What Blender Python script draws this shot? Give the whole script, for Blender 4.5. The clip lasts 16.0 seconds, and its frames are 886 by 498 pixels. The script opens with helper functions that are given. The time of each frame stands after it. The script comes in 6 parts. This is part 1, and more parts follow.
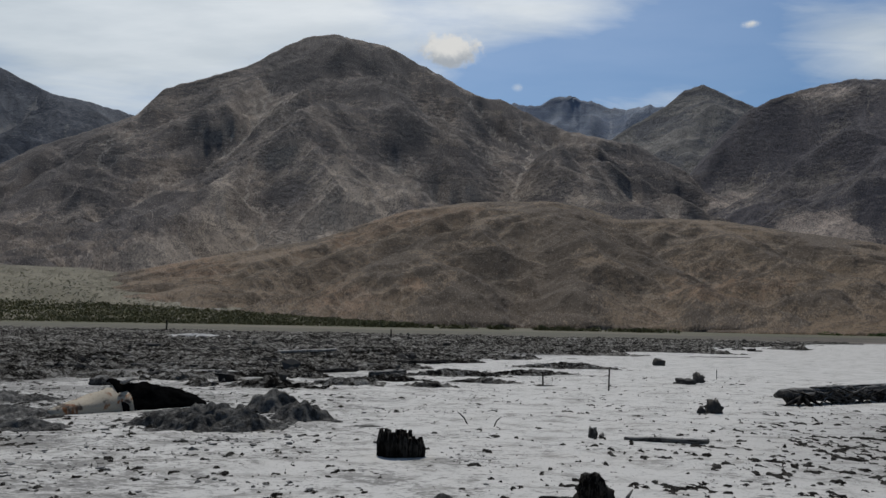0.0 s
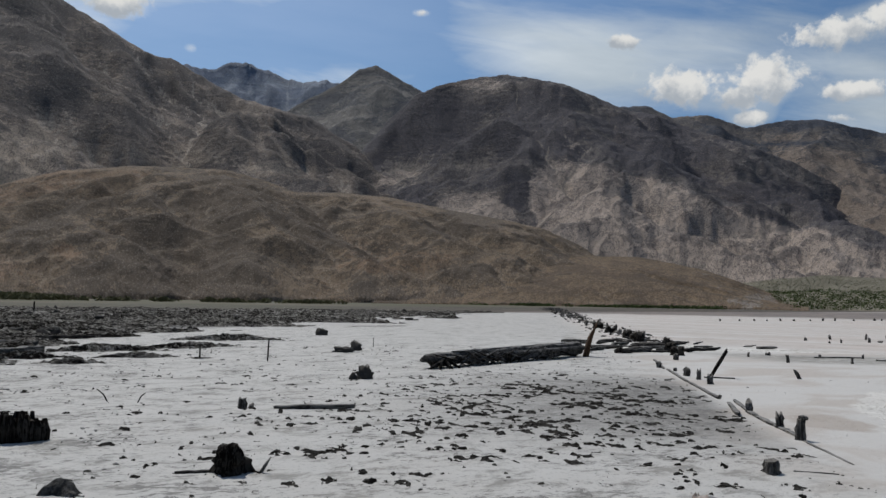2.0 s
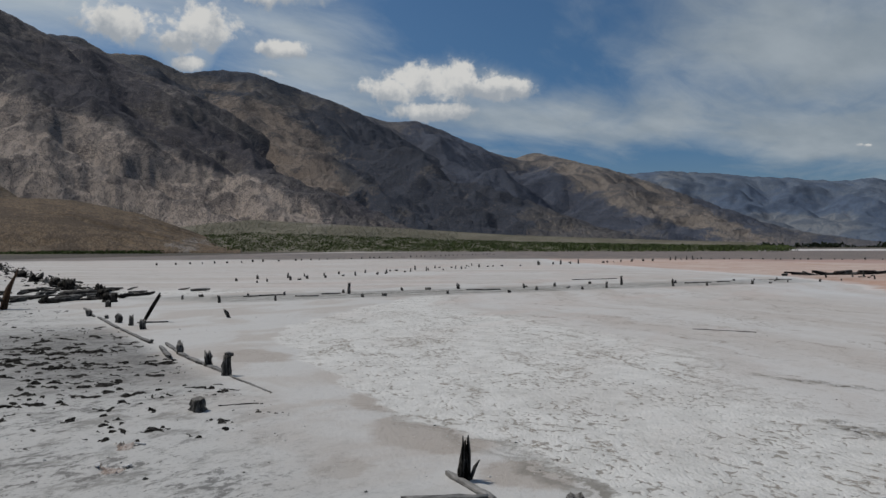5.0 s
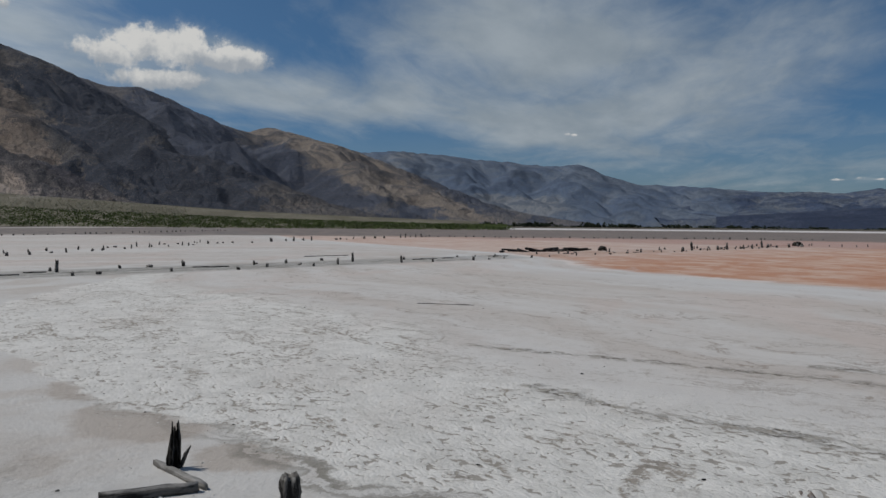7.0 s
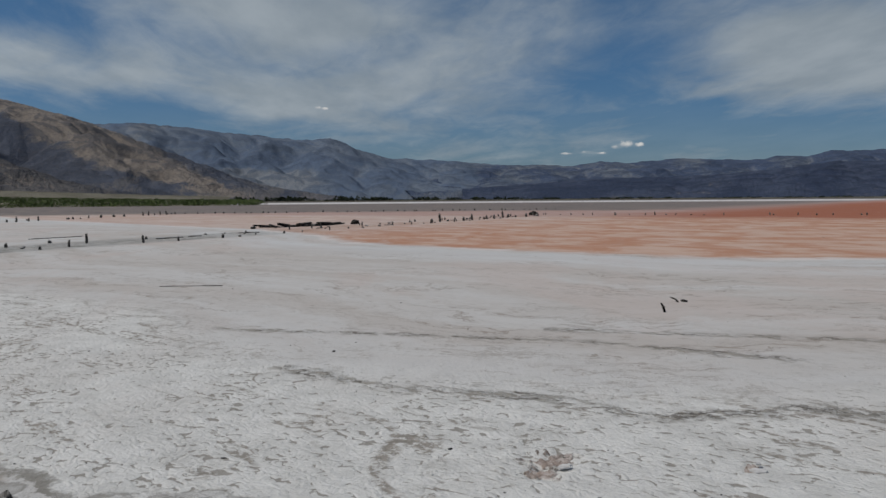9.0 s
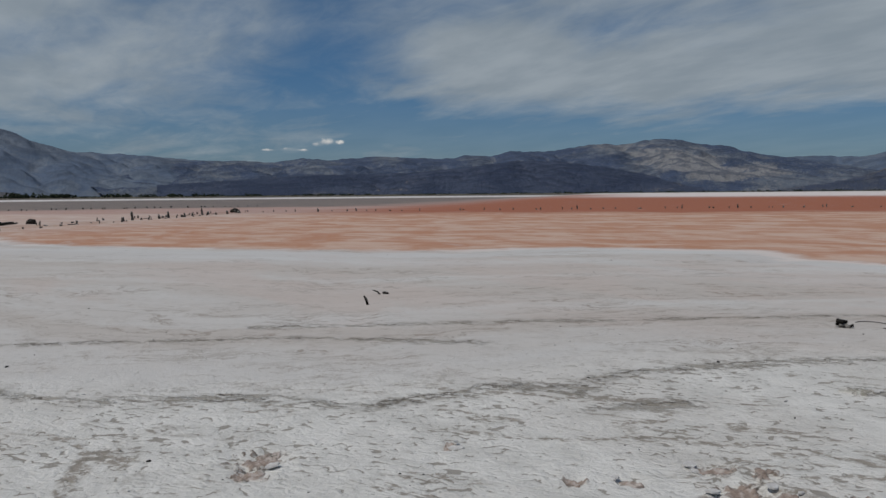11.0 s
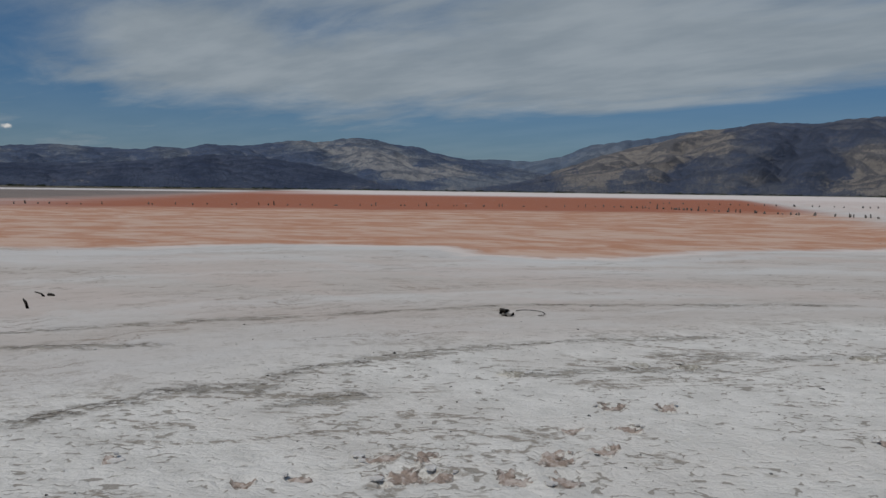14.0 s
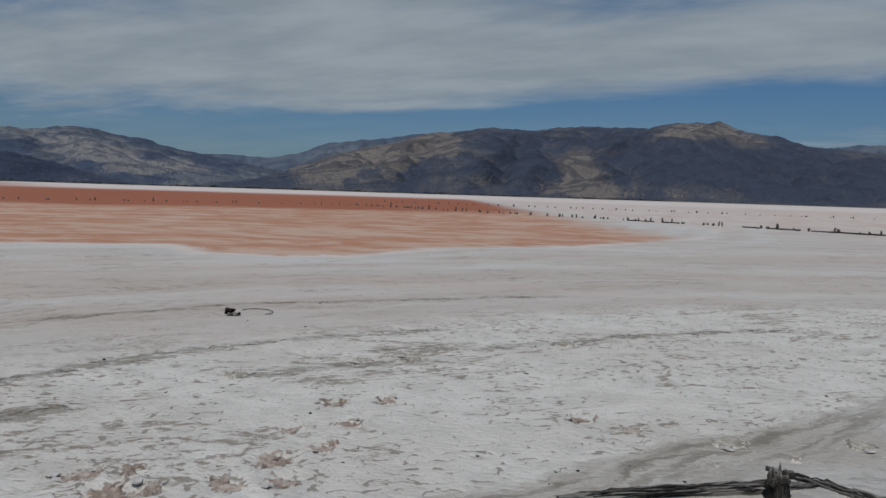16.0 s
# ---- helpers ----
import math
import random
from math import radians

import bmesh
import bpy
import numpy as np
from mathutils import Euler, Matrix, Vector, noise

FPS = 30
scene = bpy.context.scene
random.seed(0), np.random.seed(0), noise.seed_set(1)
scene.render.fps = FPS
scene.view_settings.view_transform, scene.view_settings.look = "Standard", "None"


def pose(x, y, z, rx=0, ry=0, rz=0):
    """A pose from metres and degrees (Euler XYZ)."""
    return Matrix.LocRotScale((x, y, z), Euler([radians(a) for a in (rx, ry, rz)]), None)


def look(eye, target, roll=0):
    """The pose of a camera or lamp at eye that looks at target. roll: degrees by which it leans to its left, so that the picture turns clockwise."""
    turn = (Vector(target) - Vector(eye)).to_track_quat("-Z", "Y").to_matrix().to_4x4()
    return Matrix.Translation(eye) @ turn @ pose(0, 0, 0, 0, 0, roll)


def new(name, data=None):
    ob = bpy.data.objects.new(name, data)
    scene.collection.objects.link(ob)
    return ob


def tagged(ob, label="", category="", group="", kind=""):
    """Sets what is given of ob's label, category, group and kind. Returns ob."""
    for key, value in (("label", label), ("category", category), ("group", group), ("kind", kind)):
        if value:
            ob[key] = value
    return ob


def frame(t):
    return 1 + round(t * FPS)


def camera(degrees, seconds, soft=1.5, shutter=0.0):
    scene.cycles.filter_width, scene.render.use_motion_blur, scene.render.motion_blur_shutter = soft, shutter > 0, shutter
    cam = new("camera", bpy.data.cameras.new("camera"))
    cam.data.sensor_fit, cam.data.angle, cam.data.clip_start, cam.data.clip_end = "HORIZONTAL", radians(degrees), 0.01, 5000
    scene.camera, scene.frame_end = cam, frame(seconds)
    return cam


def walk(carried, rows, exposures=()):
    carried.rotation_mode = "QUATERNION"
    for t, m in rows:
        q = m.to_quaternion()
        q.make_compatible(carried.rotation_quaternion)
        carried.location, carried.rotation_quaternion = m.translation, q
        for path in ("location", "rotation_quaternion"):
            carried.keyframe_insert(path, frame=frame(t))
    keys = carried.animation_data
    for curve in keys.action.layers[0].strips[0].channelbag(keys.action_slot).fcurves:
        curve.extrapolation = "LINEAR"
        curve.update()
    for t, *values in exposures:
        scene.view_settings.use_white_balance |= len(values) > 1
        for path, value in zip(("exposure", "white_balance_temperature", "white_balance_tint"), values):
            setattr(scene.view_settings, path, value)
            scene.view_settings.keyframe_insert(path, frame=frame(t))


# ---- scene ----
cam = camera(57.10, 16.0)
# seconds, eye x y z in metres, then degrees: turn to the left of +y, upward tilt, lean to the right
ROWS = [
    (0.0, 0.000, 0.000, 1.626, 0.00, 5.09, -1.11),
    (0.5, 0.053, -0.021, 1.617, -5.18, 5.13, -1.21),
    (1.0, 0.113, 0.014, 1.611, -9.84, 4.34, -1.09),
    (1.5, 0.186, 0.032, 1.605, -16.35, 3.53, -1.08),
    (2.0, 0.268, 0.032, 1.603, -22.81, 3.50, -0.91),
    (2.5, 0.309, -0.011, 1.604, -28.27, 3.43, -0.59),
    (3.0, 0.321, -0.001, 1.591, -35.39, 2.92, -0.18),
    (3.5, 0.322, 0.044, 1.591, -41.04, 1.44, 0.04),
    (4.0, 0.336, 0.082, 1.583, -44.67, 0.54, 0.23),
    (4.5, 0.366, 0.078, 1.583, -52.67, 0.09, 0.15),
    (5.0, 0.417, 0.070, 1.600, -60.94, -0.15, 0.12),
    (7.5, 0.587, -0.038, 1.582, -81.21, -2.20, -0.10),
    (8.0, 0.605, -0.099, 1.586, -83.06, -2.89, 0.68),
    (8.5, 0.653, -0.090, 1.597, -89.28, -3.31, 0.40),
    (9.0, 0.723, -0.050, 1.610, -96.62, -3.52, 0.43),
    (9.5, 0.739, -0.028, 1.608, -103.24, -3.69, 0.38),
    (10.0, 0.773, -0.030, 1.598, -109.38, -3.90, 0.63),
    (12.5, 0.709, -0.152, 1.594, -125.88, -3.81, 0.02),
    (13.0, 0.706, -0.176, 1.596, -130.00, -4.05, 0.13),
    (13.5, 0.695, -0.194, 1.599, -133.74, -4.05, -0.23),
    (14.0, 0.669, -0.212, 1.599, -138.27, -4.13, -0.77),
    (14.5, 0.653, -0.242, 1.591, -143.03, -3.98, -1.15),
    (15.0, 0.644, -0.268, 1.591, -147.60, -3.97, -1.48),
    (15.5, 0.614, -0.286, 1.597, -152.51, -3.94, -1.67),
    (16.0, 0.584, -0.303, 1.598, -156.63, -3.91, -1.79),
]

EXPOSURES = [(0.0, -0.05), (1.5, 0.0), (3.0, 0.07), (4.0, -0.05), (5.0, -0.24), (7.5, -0.29), (10.0, -0.27), (12.5, -0.35), (16.0, -0.31)]


def eye_pose(x, y, z, yaw, tilt, lean):
    a, e = radians(yaw), radians(tilt)
    return look((x, y, z), (x - math.sin(a) * math.cos(e), y + math.cos(a) * math.cos(e), z + math.sin(e)), -lean)


walk(cam, [(row[0], eye_pose(*row[1:])) for row in ROWS], EXPOSURES)

# ---- sky and sun ----
SUN_AZ, SUN_EL = -8.0, 58.0     # degrees clockwise from +y, and above the horizon


def direction(az, el):
    a, e = radians(az), radians(el)
    return Vector((math.sin(a) * math.cos(e), math.cos(a) * math.cos(e), math.sin(e)))


sun = new("sun", bpy.data.lights.new("sun", "SUN"))
sun.data.energy, sun.data.angle, sun.data.color = 2.7, radians(0.8), (1.0, 0.955, 0.885)
sun.matrix_world = look(direction(SUN_AZ, SUN_EL) * 100, (0, 0, 0))


class Nodes:
    """Short hand for building a node tree."""

    def __init__(self, tree):
        self.tree = tree
        tree.nodes.clear()

    def add(self, kind, **values):
        node = self.tree.nodes.new(kind)
        for key, value in values.items():
            setattr(node, key, value)
        return node

    def put(self, socket, value):
        if isinstance(value, bpy.types.NodeSocket):
            self.tree.links.new(value, socket)
        elif value is not None:
            socket.default_value = value

    def math(self, op, a, b=None, c=None, clamp=False):
        node = self.add("ShaderNodeMath", operation=op, use_clamp=clamp)
        for socket, value in zip(node.inputs, (a, b, c)):
            self.put(socket, value)
        return node.outputs[0]

    def total(self, values):
        out = values[0]
        for value in values[1:]:
            out = self.math("ADD", out, value)
        return out

    def step(self, value, low, high, soft=True):
        node = self.add("ShaderNodeMapRange", interpolation_type="SMOOTHSTEP" if soft else "LINEAR")
        for index, item in enumerate((value, low, high)):
            self.put(node.inputs[index], item)
        return node.outputs[0]

    def mix(self, factor, a, b, blend="MIX"):
        node = self.add("ShaderNodeMix", data_type="RGBA", blend_type=blend)
        for index, item in ((0, factor), (6, a), (7, b)):
            if isinstance(item, tuple) and len(item) == 3:
                item = (*item, 1)
            self.put(node.inputs[index], item)
        return node.outputs[2]

    def noise(self, vector, scale, detail=4, rough=0.55, distortion=0.0, kind="FBM"):
        node = self.add("ShaderNodeTexNoise", noise_type=kind)
        self.put(node.inputs["Vector"], vector)
        for key, value in (("Scale", scale), ("Detail", detail), ("Roughness", rough), ("Distortion", distortion)):
            self.put(node.inputs[key], value)
        return node.outputs[0]

    def stretch(self, vector, scale, turn=0.0):
        node = self.add("ShaderNodeMapping")
        self.put(node.inputs[0], vector)
        node.inputs["Scale"].default_value = scale
        node.inputs["Rotation"].default_value = (0, 0, radians(turn))
        return node.outputs[0]

    def add_vector(self, a, b):
        """Layers: fine across a rim, drawn out along it."""
        node = self.add("ShaderNodeCombineXYZ")
        self.put(node.inputs[0], self.math("MULTIPLY", a, 9.0))
        self.put(node.inputs[1], self.math("MULTIPLY", b, 1.3))
        return node.outputs[0]

    def colour_noise(self, vector, scale):
        node = self.add("ShaderNodeTexNoise")
        self.put(node.inputs["Vector"], vector)
        node.inputs["Scale"].default_value, node.inputs["Detail"].default_value = scale, 3
        return node.outputs[1]

    def run(self, vector, turn, squeeze):
        """A vector turned to run along a bearing, and drawn out along it."""
        node = self.add("ShaderNodeMapping", vector_type="TEXTURE")
        self.put(node.inputs[0], vector)
        node.inputs["Scale"].default_value = (squeeze, 1, 1)
        node.inputs["Rotation"].default_value = (0, 0, radians(turn))
        return node.outputs[0]

    def voronoi(self, vector, scale, feature="F1", out=0):
        node = self.add("ShaderNodeTexVoronoi", feature=feature)
        self.put(node.inputs["Vector"], vector)
        node.inputs["Scale"].default_value = scale
        return node.outputs[out]


# veils of high cloud: azimuth, elevation, half widths, weight (below nought: clear blue)
VEILS = [
    (-24, 19, 12, 6, 0.85), (-8, 21, 10, 3.5, 0.55), (8, 21.5, 6, 1.6, 0.45), (8, 17.6, 8, 2.2, -0.25), (16, 18, 6, 2.4, -0.2),
    (26, 18.5, 4, 2.4, 0.25), (32, 16.8, 5, 2.2, 0.50), (42, 17.4, 5, 1.6, 0.25), (36, 15, 6, 2.0, 0.25), (53, 13.7, 6, 3.5, 0.50),
    (62, 15.5, 7, 3.2, -0.55), (54, 11.4, 2, 1.0, -0.2), (66, 8.5, 7, 1.8, 0.40), (74, 8.4, 5, 1.8, 0.35), (68, 12.0, 4, 1.6, -0.2),
    (84, 13, 7, 4.5, 0.45), (86, 6.6, 6, 2.0, 0.35), (77, 5.6, 4, 1.2, -0.3), (94, 9.5, 8, 5, 0.42), (105, 12, 4, 2.0, 0.25),
    (109, 9.5, 4, 4, -0.26), (114, 11, 6, 3, -0.10), (103, 6.0, 4, 1.6, -0.05), (119, 9.0, 6, 3.2, 0.55), (123, 9.0, 5, 2.0, 0.55), (132, 7.5, 8, 2.4, 0.55),
    (122, 12.5, 8, 1.8, -0.12), (130, 13.5, 8, 3, 0.3), (145, 9.5, 10, 4.5, 0.62), (160, 9.5, 10, 3.2, 0.62), (175, 10, 9, 2.6, 0.60), (186, 11, 8, 3, 0.55),
    (147, 3.6, 14, 1.4, -0.55), (166, 5.4, 10, 1.0, -0.50), (180, 6.3, 9, 1.5, -0.60), (120, 4.5, 9, 1.6, -0.25),
]
# heaped clouds: azimuth, elevation, half widths
HEAPS = [
    (0.4, 18.6, 1.9, 1.05), (5.1, 16.3, 0.5, 0.35), (-14.0, 17.6, 0.5, 0.3), (21.0, 19.6, 0.8, 0.3),
    (39.2, 14.4, 2.3, 1.2), (44.6, 14.4, 2.0, 1.3), (42.6, 13.4, 1.6, 0.8), (43.7, 12.1, 1.1, 0.5), (49.4, 16.9, 2.6, 0.9), (51.8, 17.6, 1.6, 0.8),
    (50.0, 13.3, 1.8, 0.55), (60.6, 11.3, 3.4, 1.15), (57.0, 10.8, 1.8, 0.8), (64.6, 10.9, 2.2, 0.7), (60.3, 9.3, 3.0, 0.6), (35.3, 17.6, 1.0, 0.5),
    (108.5, 3.45, 0.35, 0.17), (109.2, 3.62, 0.5, 0.27), (110.2, 3.55, 0.35, 0.17), (106.6, 3.15, 0.5, 0.14), (105.3, 3.05, 0.6, 0.10), (107.4, 3.05, 0.7, 0.10),
    (88.0, 6.3, 0.32, 0.14), (88.5, 6.25, 0.25, 0.10), (48.8, 11.7, 0.8, 0.35),
]

world = bpy.data.worlds.new("sky")
scene.world = world
world.use_nodes = True
w = Nodes(world.node_tree)
SKY_STRENGTH = 0.075
sky = w.add("ShaderNodeTexSky", sky_type="NISHITA", sun_disc=False)
sky.sun_elevation, sky.sun_rotation, sky.air_density, sky.dust_density, sky.ozone_density = radians(SUN_EL), radians(SUN_AZ), 1.1, 0.6, 2.2
where = w.add("ShaderNodeTexCoord").outputs["Generated"]
split = w.add("ShaderNodeSeparateXYZ")
w.put(split.inputs[0], where)
dx, dy, dz = split.outputs
az = w.math("MULTIPLY", w.math("ARCTAN2", dx, dy), 57.29578)
az = w.math("ADD", az, w.math("MULTIPLY", w.math("LESS_THAN", az, -100.0), 360.0))
el = w.math("MULTIPLY", w.math("ARCSINE", dz), 57.29578)
flat = w.add("ShaderNodeCombineXYZ")
lift = w.math("ADD", w.math("MAXIMUM", dz, 0.0), 0.10)
w.put(flat.inputs[0], w.math("DIVIDE", dx, lift))
w.put(flat.inputs[1], w.math("DIVIDE", dy, lift))
plane = flat.outputs[0]


def blob(a0, e0, wa, we):
    """A round hump over the sky, 1 in its middle."""
    a = w.math("DIVIDE", w.math("SUBTRACT", az, a0), wa)
    e = w.math("DIVIDE", w.math("SUBTRACT", el, e0), we)
    return w.math("EXPONENT", w.math("MULTIPLY", w.math("MULTIPLY_ADD", a, a, w.math("MULTIPLY", e, e)), -1.0))


cover = w.total([w.math("MULTIPLY", blob(*v[:4]), v[4]) for v in VEILS])
streaks = w.noise(w.stretch(plane, (0.85, 1.15, 1), 25), 1.05, 8, 0.54, 0.7)
wisps = w.noise(w.stretch(plane, (1.0, 2.2, 1), -20), 2.4, 7, 0.62, 0.8)
veil = w.total([w.math("MULTIPLY", streaks, 0.95), w.math("MULTIPLY", wisps, 0.36), w.math("MULTIPLY", cover, 0.80)])
veil = w.math("MULTIPLY", w.step(veil, 0.46, 1.14), 0.92)
veil = w.math("MAXIMUM", veil, w.math("MULTIPLY", w.step(el, 9.0, -1.0), 0.35))
veil = w.math("MAXIMUM", veil, w.math("MULTIPLY", blob(SUN_AZ + 10, 26, 42, 20), 0.24))
puff = w.noise(where, 19.0, 9, 0.64, 0.2)
fine = w.noise(where, 90.0, 4, 0.6)
heap, mass, lean_up = None, None, None
for a0, e0, wa, we in HEAPS:
    one = w.math("MULTIPLY", blob(a0, e0 + 0.1 * we, wa * 1.25, we * 1.25), 1.0 if we > 0.4 else 0.64)
    tall_at = w.math("MULTIPLY", one, w.math("DIVIDE", w.math("SUBTRACT", el, e0), we))
    heap = one if heap is None else w.math("MAXIMUM", heap, one)
    mass = one if mass is None else w.math("ADD", mass, one)
    lean_up = tall_at if lean_up is None else w.math("ADD", lean_up, tall_at)
rising = w.math("DIVIDE", lean_up, w.math("ADD", mass, 0.02))
rag = w.math("MULTIPLY_ADD", w.math("SUBTRACT", puff, 0.5), 1.7, heap)
rag = w.math("MULTIPLY_ADD", w.math("SUBTRACT", fine, 0.5), 0.7, rag)
heaped = w.math("MULTIPLY", w.step(rag, 0.36, 0.72), w.step(heap, 0.04, 0.40))
veil = w.math("MAXIMUM", veil, w.math("MULTIPLY", w.step(w.math("MULTIPLY_ADD", w.math("SUBTRACT", puff, 0.5), 0.8, mass), 0.05, 0.75), 0.55))
veil_tone = w.mix(w.step(w.noise(w.stretch(plane, (0.9, 1.8, 1), 30), 1.7, 5, 0.55), 0.30, 0.72), (4.5, 5.3, 6.0), (5.9, 6.7, 7.35))
heap_tone = w.mix(w.step(w.math("MULTIPLY_ADD", rising, 0.28, w.noise(where, 30.0, 7, 0.62)), 0.30, 0.66), (5.0, 5.5, 6.1), (9.4, 9.4, 9.2))
glow = w.math("MULTIPLY_ADD", blob(SUN_AZ + 6, 30, 50, 28), 1.0, 0.85)
warm = w.mix(blob(SUN_AZ + 6, 30, 40, 28), (1, 1, 1), (1.10, 1.0, 0.92))
veil_tone = w.mix(1.0, w.mix(1.0, veil_tone, glow, "MULTIPLY"), warm, "MULTIPLY")
deep = w.mix(w.step(el, 3.0, 16.0), (0.33, 0.57, 0.90), (0.40, 0.63, 0.84))
blue = w.mix(1.0, w.mix(1.0, sky.outputs[0], deep, "MULTIPLY"), w.math("MULTIPLY_ADD", blob(SUN_AZ + 6, 30, 50, 28), 0.45, 0.85), "MULTIPLY")
tone = w.mix(heaped, w.mix(veil, blue, veil_tone), heap_tone)
background = w.add("ShaderNodeBackground")
w.put(background.inputs[0], tone)
background.inputs[1].default_value = SKY_STRENGTH
w.put(w.add("ShaderNodeOutputWorld").inputs[0], background.outputs[0])


# ---- materials ----
def material(name, build):
    """build(n, place) gives colour, roughness and, where there is fine relief, (height, strength, distance)."""
    m = bpy.data.materials.new(name)
    m.use_nodes = True
    n = Nodes(m.node_tree)
    place = n.add("ShaderNodeNewGeometry").outputs["Position"]
    colour, rough, bump = build(n, place)
    shader = n.add("ShaderNodeBsdfPrincipled")
    n.put(shader.inputs["Base Color"], colour if isinstance(colour, bpy.types.NodeSocket) else (*colour, 1))
    n.put(shader.inputs["Roughness"], rough)
    shader.inputs["Specular IOR Level"].default_value = 0.25
    if bump:
        node = n.add("ShaderNodeBump")
        n.put(node.inputs["Height"], bump[0])
        node.inputs["Strength"].default_value, node.inputs["Distance"].default_value = bump[1:]
        n.put(shader.inputs["Normal"], node.outputs[0])
    n.put(n.add("ShaderNodeOutputMaterial").inputs[0], shader.outputs[0])
    return m


def parts_of(n, vector):
    node = n.add("ShaderNodeSeparateXYZ")
    n.put(node.inputs[0], vector)
    return node.outputs


def attribute(n, name):
    return n.add("ShaderNodeAttribute", attribute_name=name).outputs["Fac"]


def along(n, place, x0, y0, ax, ay):
    """Metres from the line through (x0, y0), counted towards (ax, ay)."""
    x, y, _ = parts_of(n, place)
    return n.math("ADD", n.math("MULTIPLY", n.math("SUBTRACT", x, x0), ax), n.math("MULTIPLY", n.math("SUBTRACT", y, y0), ay))


def lake_bed(n, place):
    x, y, z = parts_of(n, place)
    big = n.noise(place, 0.045, 3, 0.5)
    mid = n.noise(n.stretch(place, (1, 1.6, 1), 40), 0.35, 5, 0.6, 0.6)
    small = n.noise(place, 2.6, 5, 0.65)
    grit = n.noise(place, 22.0, 4, 0.7)
    wander = n.math("MULTIPLY", n.math("SUBTRACT", n.noise(place, 0.13, 4, 0.55), 0.5), 14.0)
    reach = n.math("SQRT", n.math("ADD", n.math("MULTIPLY", x, x), n.math("MULTIPLY", y, y)))
    ragged = n.math("SUBTRACT", n.noise(place, 0.9, 7, 0.66), 0.5)
    wash, brine_gap, silt_gap = (n.math("ADD", attribute(n, key), n.math("MULTIPLY", ragged, k)) for key, k in (("wash", 1.6), ("brine", 2.2), ("silt", 1.1)))
    calm = n.step(wash, -0.2, 1.2)
    lively = n.math("SUBTRACT", 1.0, n.math("MULTIPLY", calm, 0.8))

    def shore_bands(gap, across, lengthwise):
        node = n.add("ShaderNodeCombineXYZ")
        n.put(node.inputs[0], n.math("MULTIPLY", gap, across))
        n.put(node.inputs[1], n.math("MULTIPLY", along(n, place, 0, 0, 0.45, 0.9), lengthwise))
        return node.outputs[0]
    # crust: white salt, with grey damp and beige silt
    white = n.mix(n.step(small, 0.36, 0.62), (0.58, 0.565, 0.53), (0.685, 0.668, 0.63))
    pan = n.step(n.math("ADD", mid, n.math("MULTIPLY", n.math("SUBTRACT", small, 0.5), 0.30)), 0.545, 0.575)
    salt = n.mix(n.math("MULTIPLY", n.math("MULTIPLY", pan, 0.20), lively), white, (0.48, 0.44, 0.40))
    # beyond the white crust the bed is smooth, beige and faintly pink, washed in bands along its shore
    tide = n.noise(shore_bands(wash, 0.55, 0.06), 1.0, 7, 0.6, 0.4)
    smooth_bed = n.mix(n.step(tide, 0.38, 0.60), (0.56, 0.54, 0.515), (0.475, 0.43, 0.39))
    salt = n.mix(n.math("MULTIPLY", calm, 0.82), salt, smooth_bed)
    pinkish = n.math("MULTIPLY", n.step(n.noise(n.stretch(place, (0.5, 1.6, 1), 35), 0.16, 6, 0.65, 0.8), 0.47, 0.62), n.step(along(n, place, 9, 7, 0.87, -0.49), 1.0, 9.0))
    salt = n.mix(n.math("MULTIPLY", pinkish, 0.42), salt, (0.545, 0.45, 0.40))
    # thin dark lines where crust edges curl, and grains of dirt
    def lines(scale, width, turn, cut, squeeze):
        field = n.noise(n.run(place, turn, squeeze), scale, 6, 0.6, 0.5)
        near = n.step(n.math("ABSOLUTE", n.math("SUBTRACT", field, 0.5)), width, width * 0.25)
        return n.math("MULTIPLY", near, n.step(n.noise(place, scale * 0.7, 3, 0.5), cut, cut + 0.08))
    rims = n.math("MAXIMUM", lines(0.42, 0.013, 50, 0.45, 2.6), lines(1.2, 0.015, 42, 0.48, 2.8))
    rims = n.math("MULTIPLY", n.math("MULTIPLY", rims, lively), n.step(n.noise(place, 9.0, 6, 0.75), 0.42, 0.54))
    salt = n.mix(n.math("MULTIPLY", rims, 0.8), salt, (0.22, 0.185, 0.145))
    # fine dark lines where the water stood, parallel to the shore
    mark = n.noise(shore_bands(wash, 0.9, 0.16), 1.0, 6, 0.62, 0.9)
    mark = n.math("MULTIPLY", n.step(n.math("ABSOLUTE", n.math("SUBTRACT", mark, 0.5)), 0.012, 0.003), n.step(n.noise(place, 0.55, 4, 0.6), 0.46, 0.56))
    hair = n.noise(shore_bands(wash, 2.3, 0.35), 1.0, 7, 0.65, 0.8)
    hair = n.math("MULTIPLY", n.step(n.math("ABSOLUTE", n.math("SUBTRACT", hair, 0.5)), 0.018, 0.004), n.step(n.noise(n.run(place, 60, 2.0), 0.5, 5, 0.65), 0.50, 0.58))
    mark = n.math("MAXIMUM", mark, n.math("MULTIPLY", hair, 0.8))
    salt = n.mix(n.math("MULTIPLY", n.math("MULTIPLY", mark, calm), 0.75), salt, (0.27, 0.225, 0.185))
    scab = n.noise(n.run(place, 62, 2.6), 3.4, 8, 0.78)
    scab = n.math("MULTIPLY", n.step(n.math("ADD", scab, n.math("MULTIPLY", n.math("SUBTRACT", tide, 0.5), 0.5)), 0.60, 0.66), n.step(reach, 32.0, 14.0))
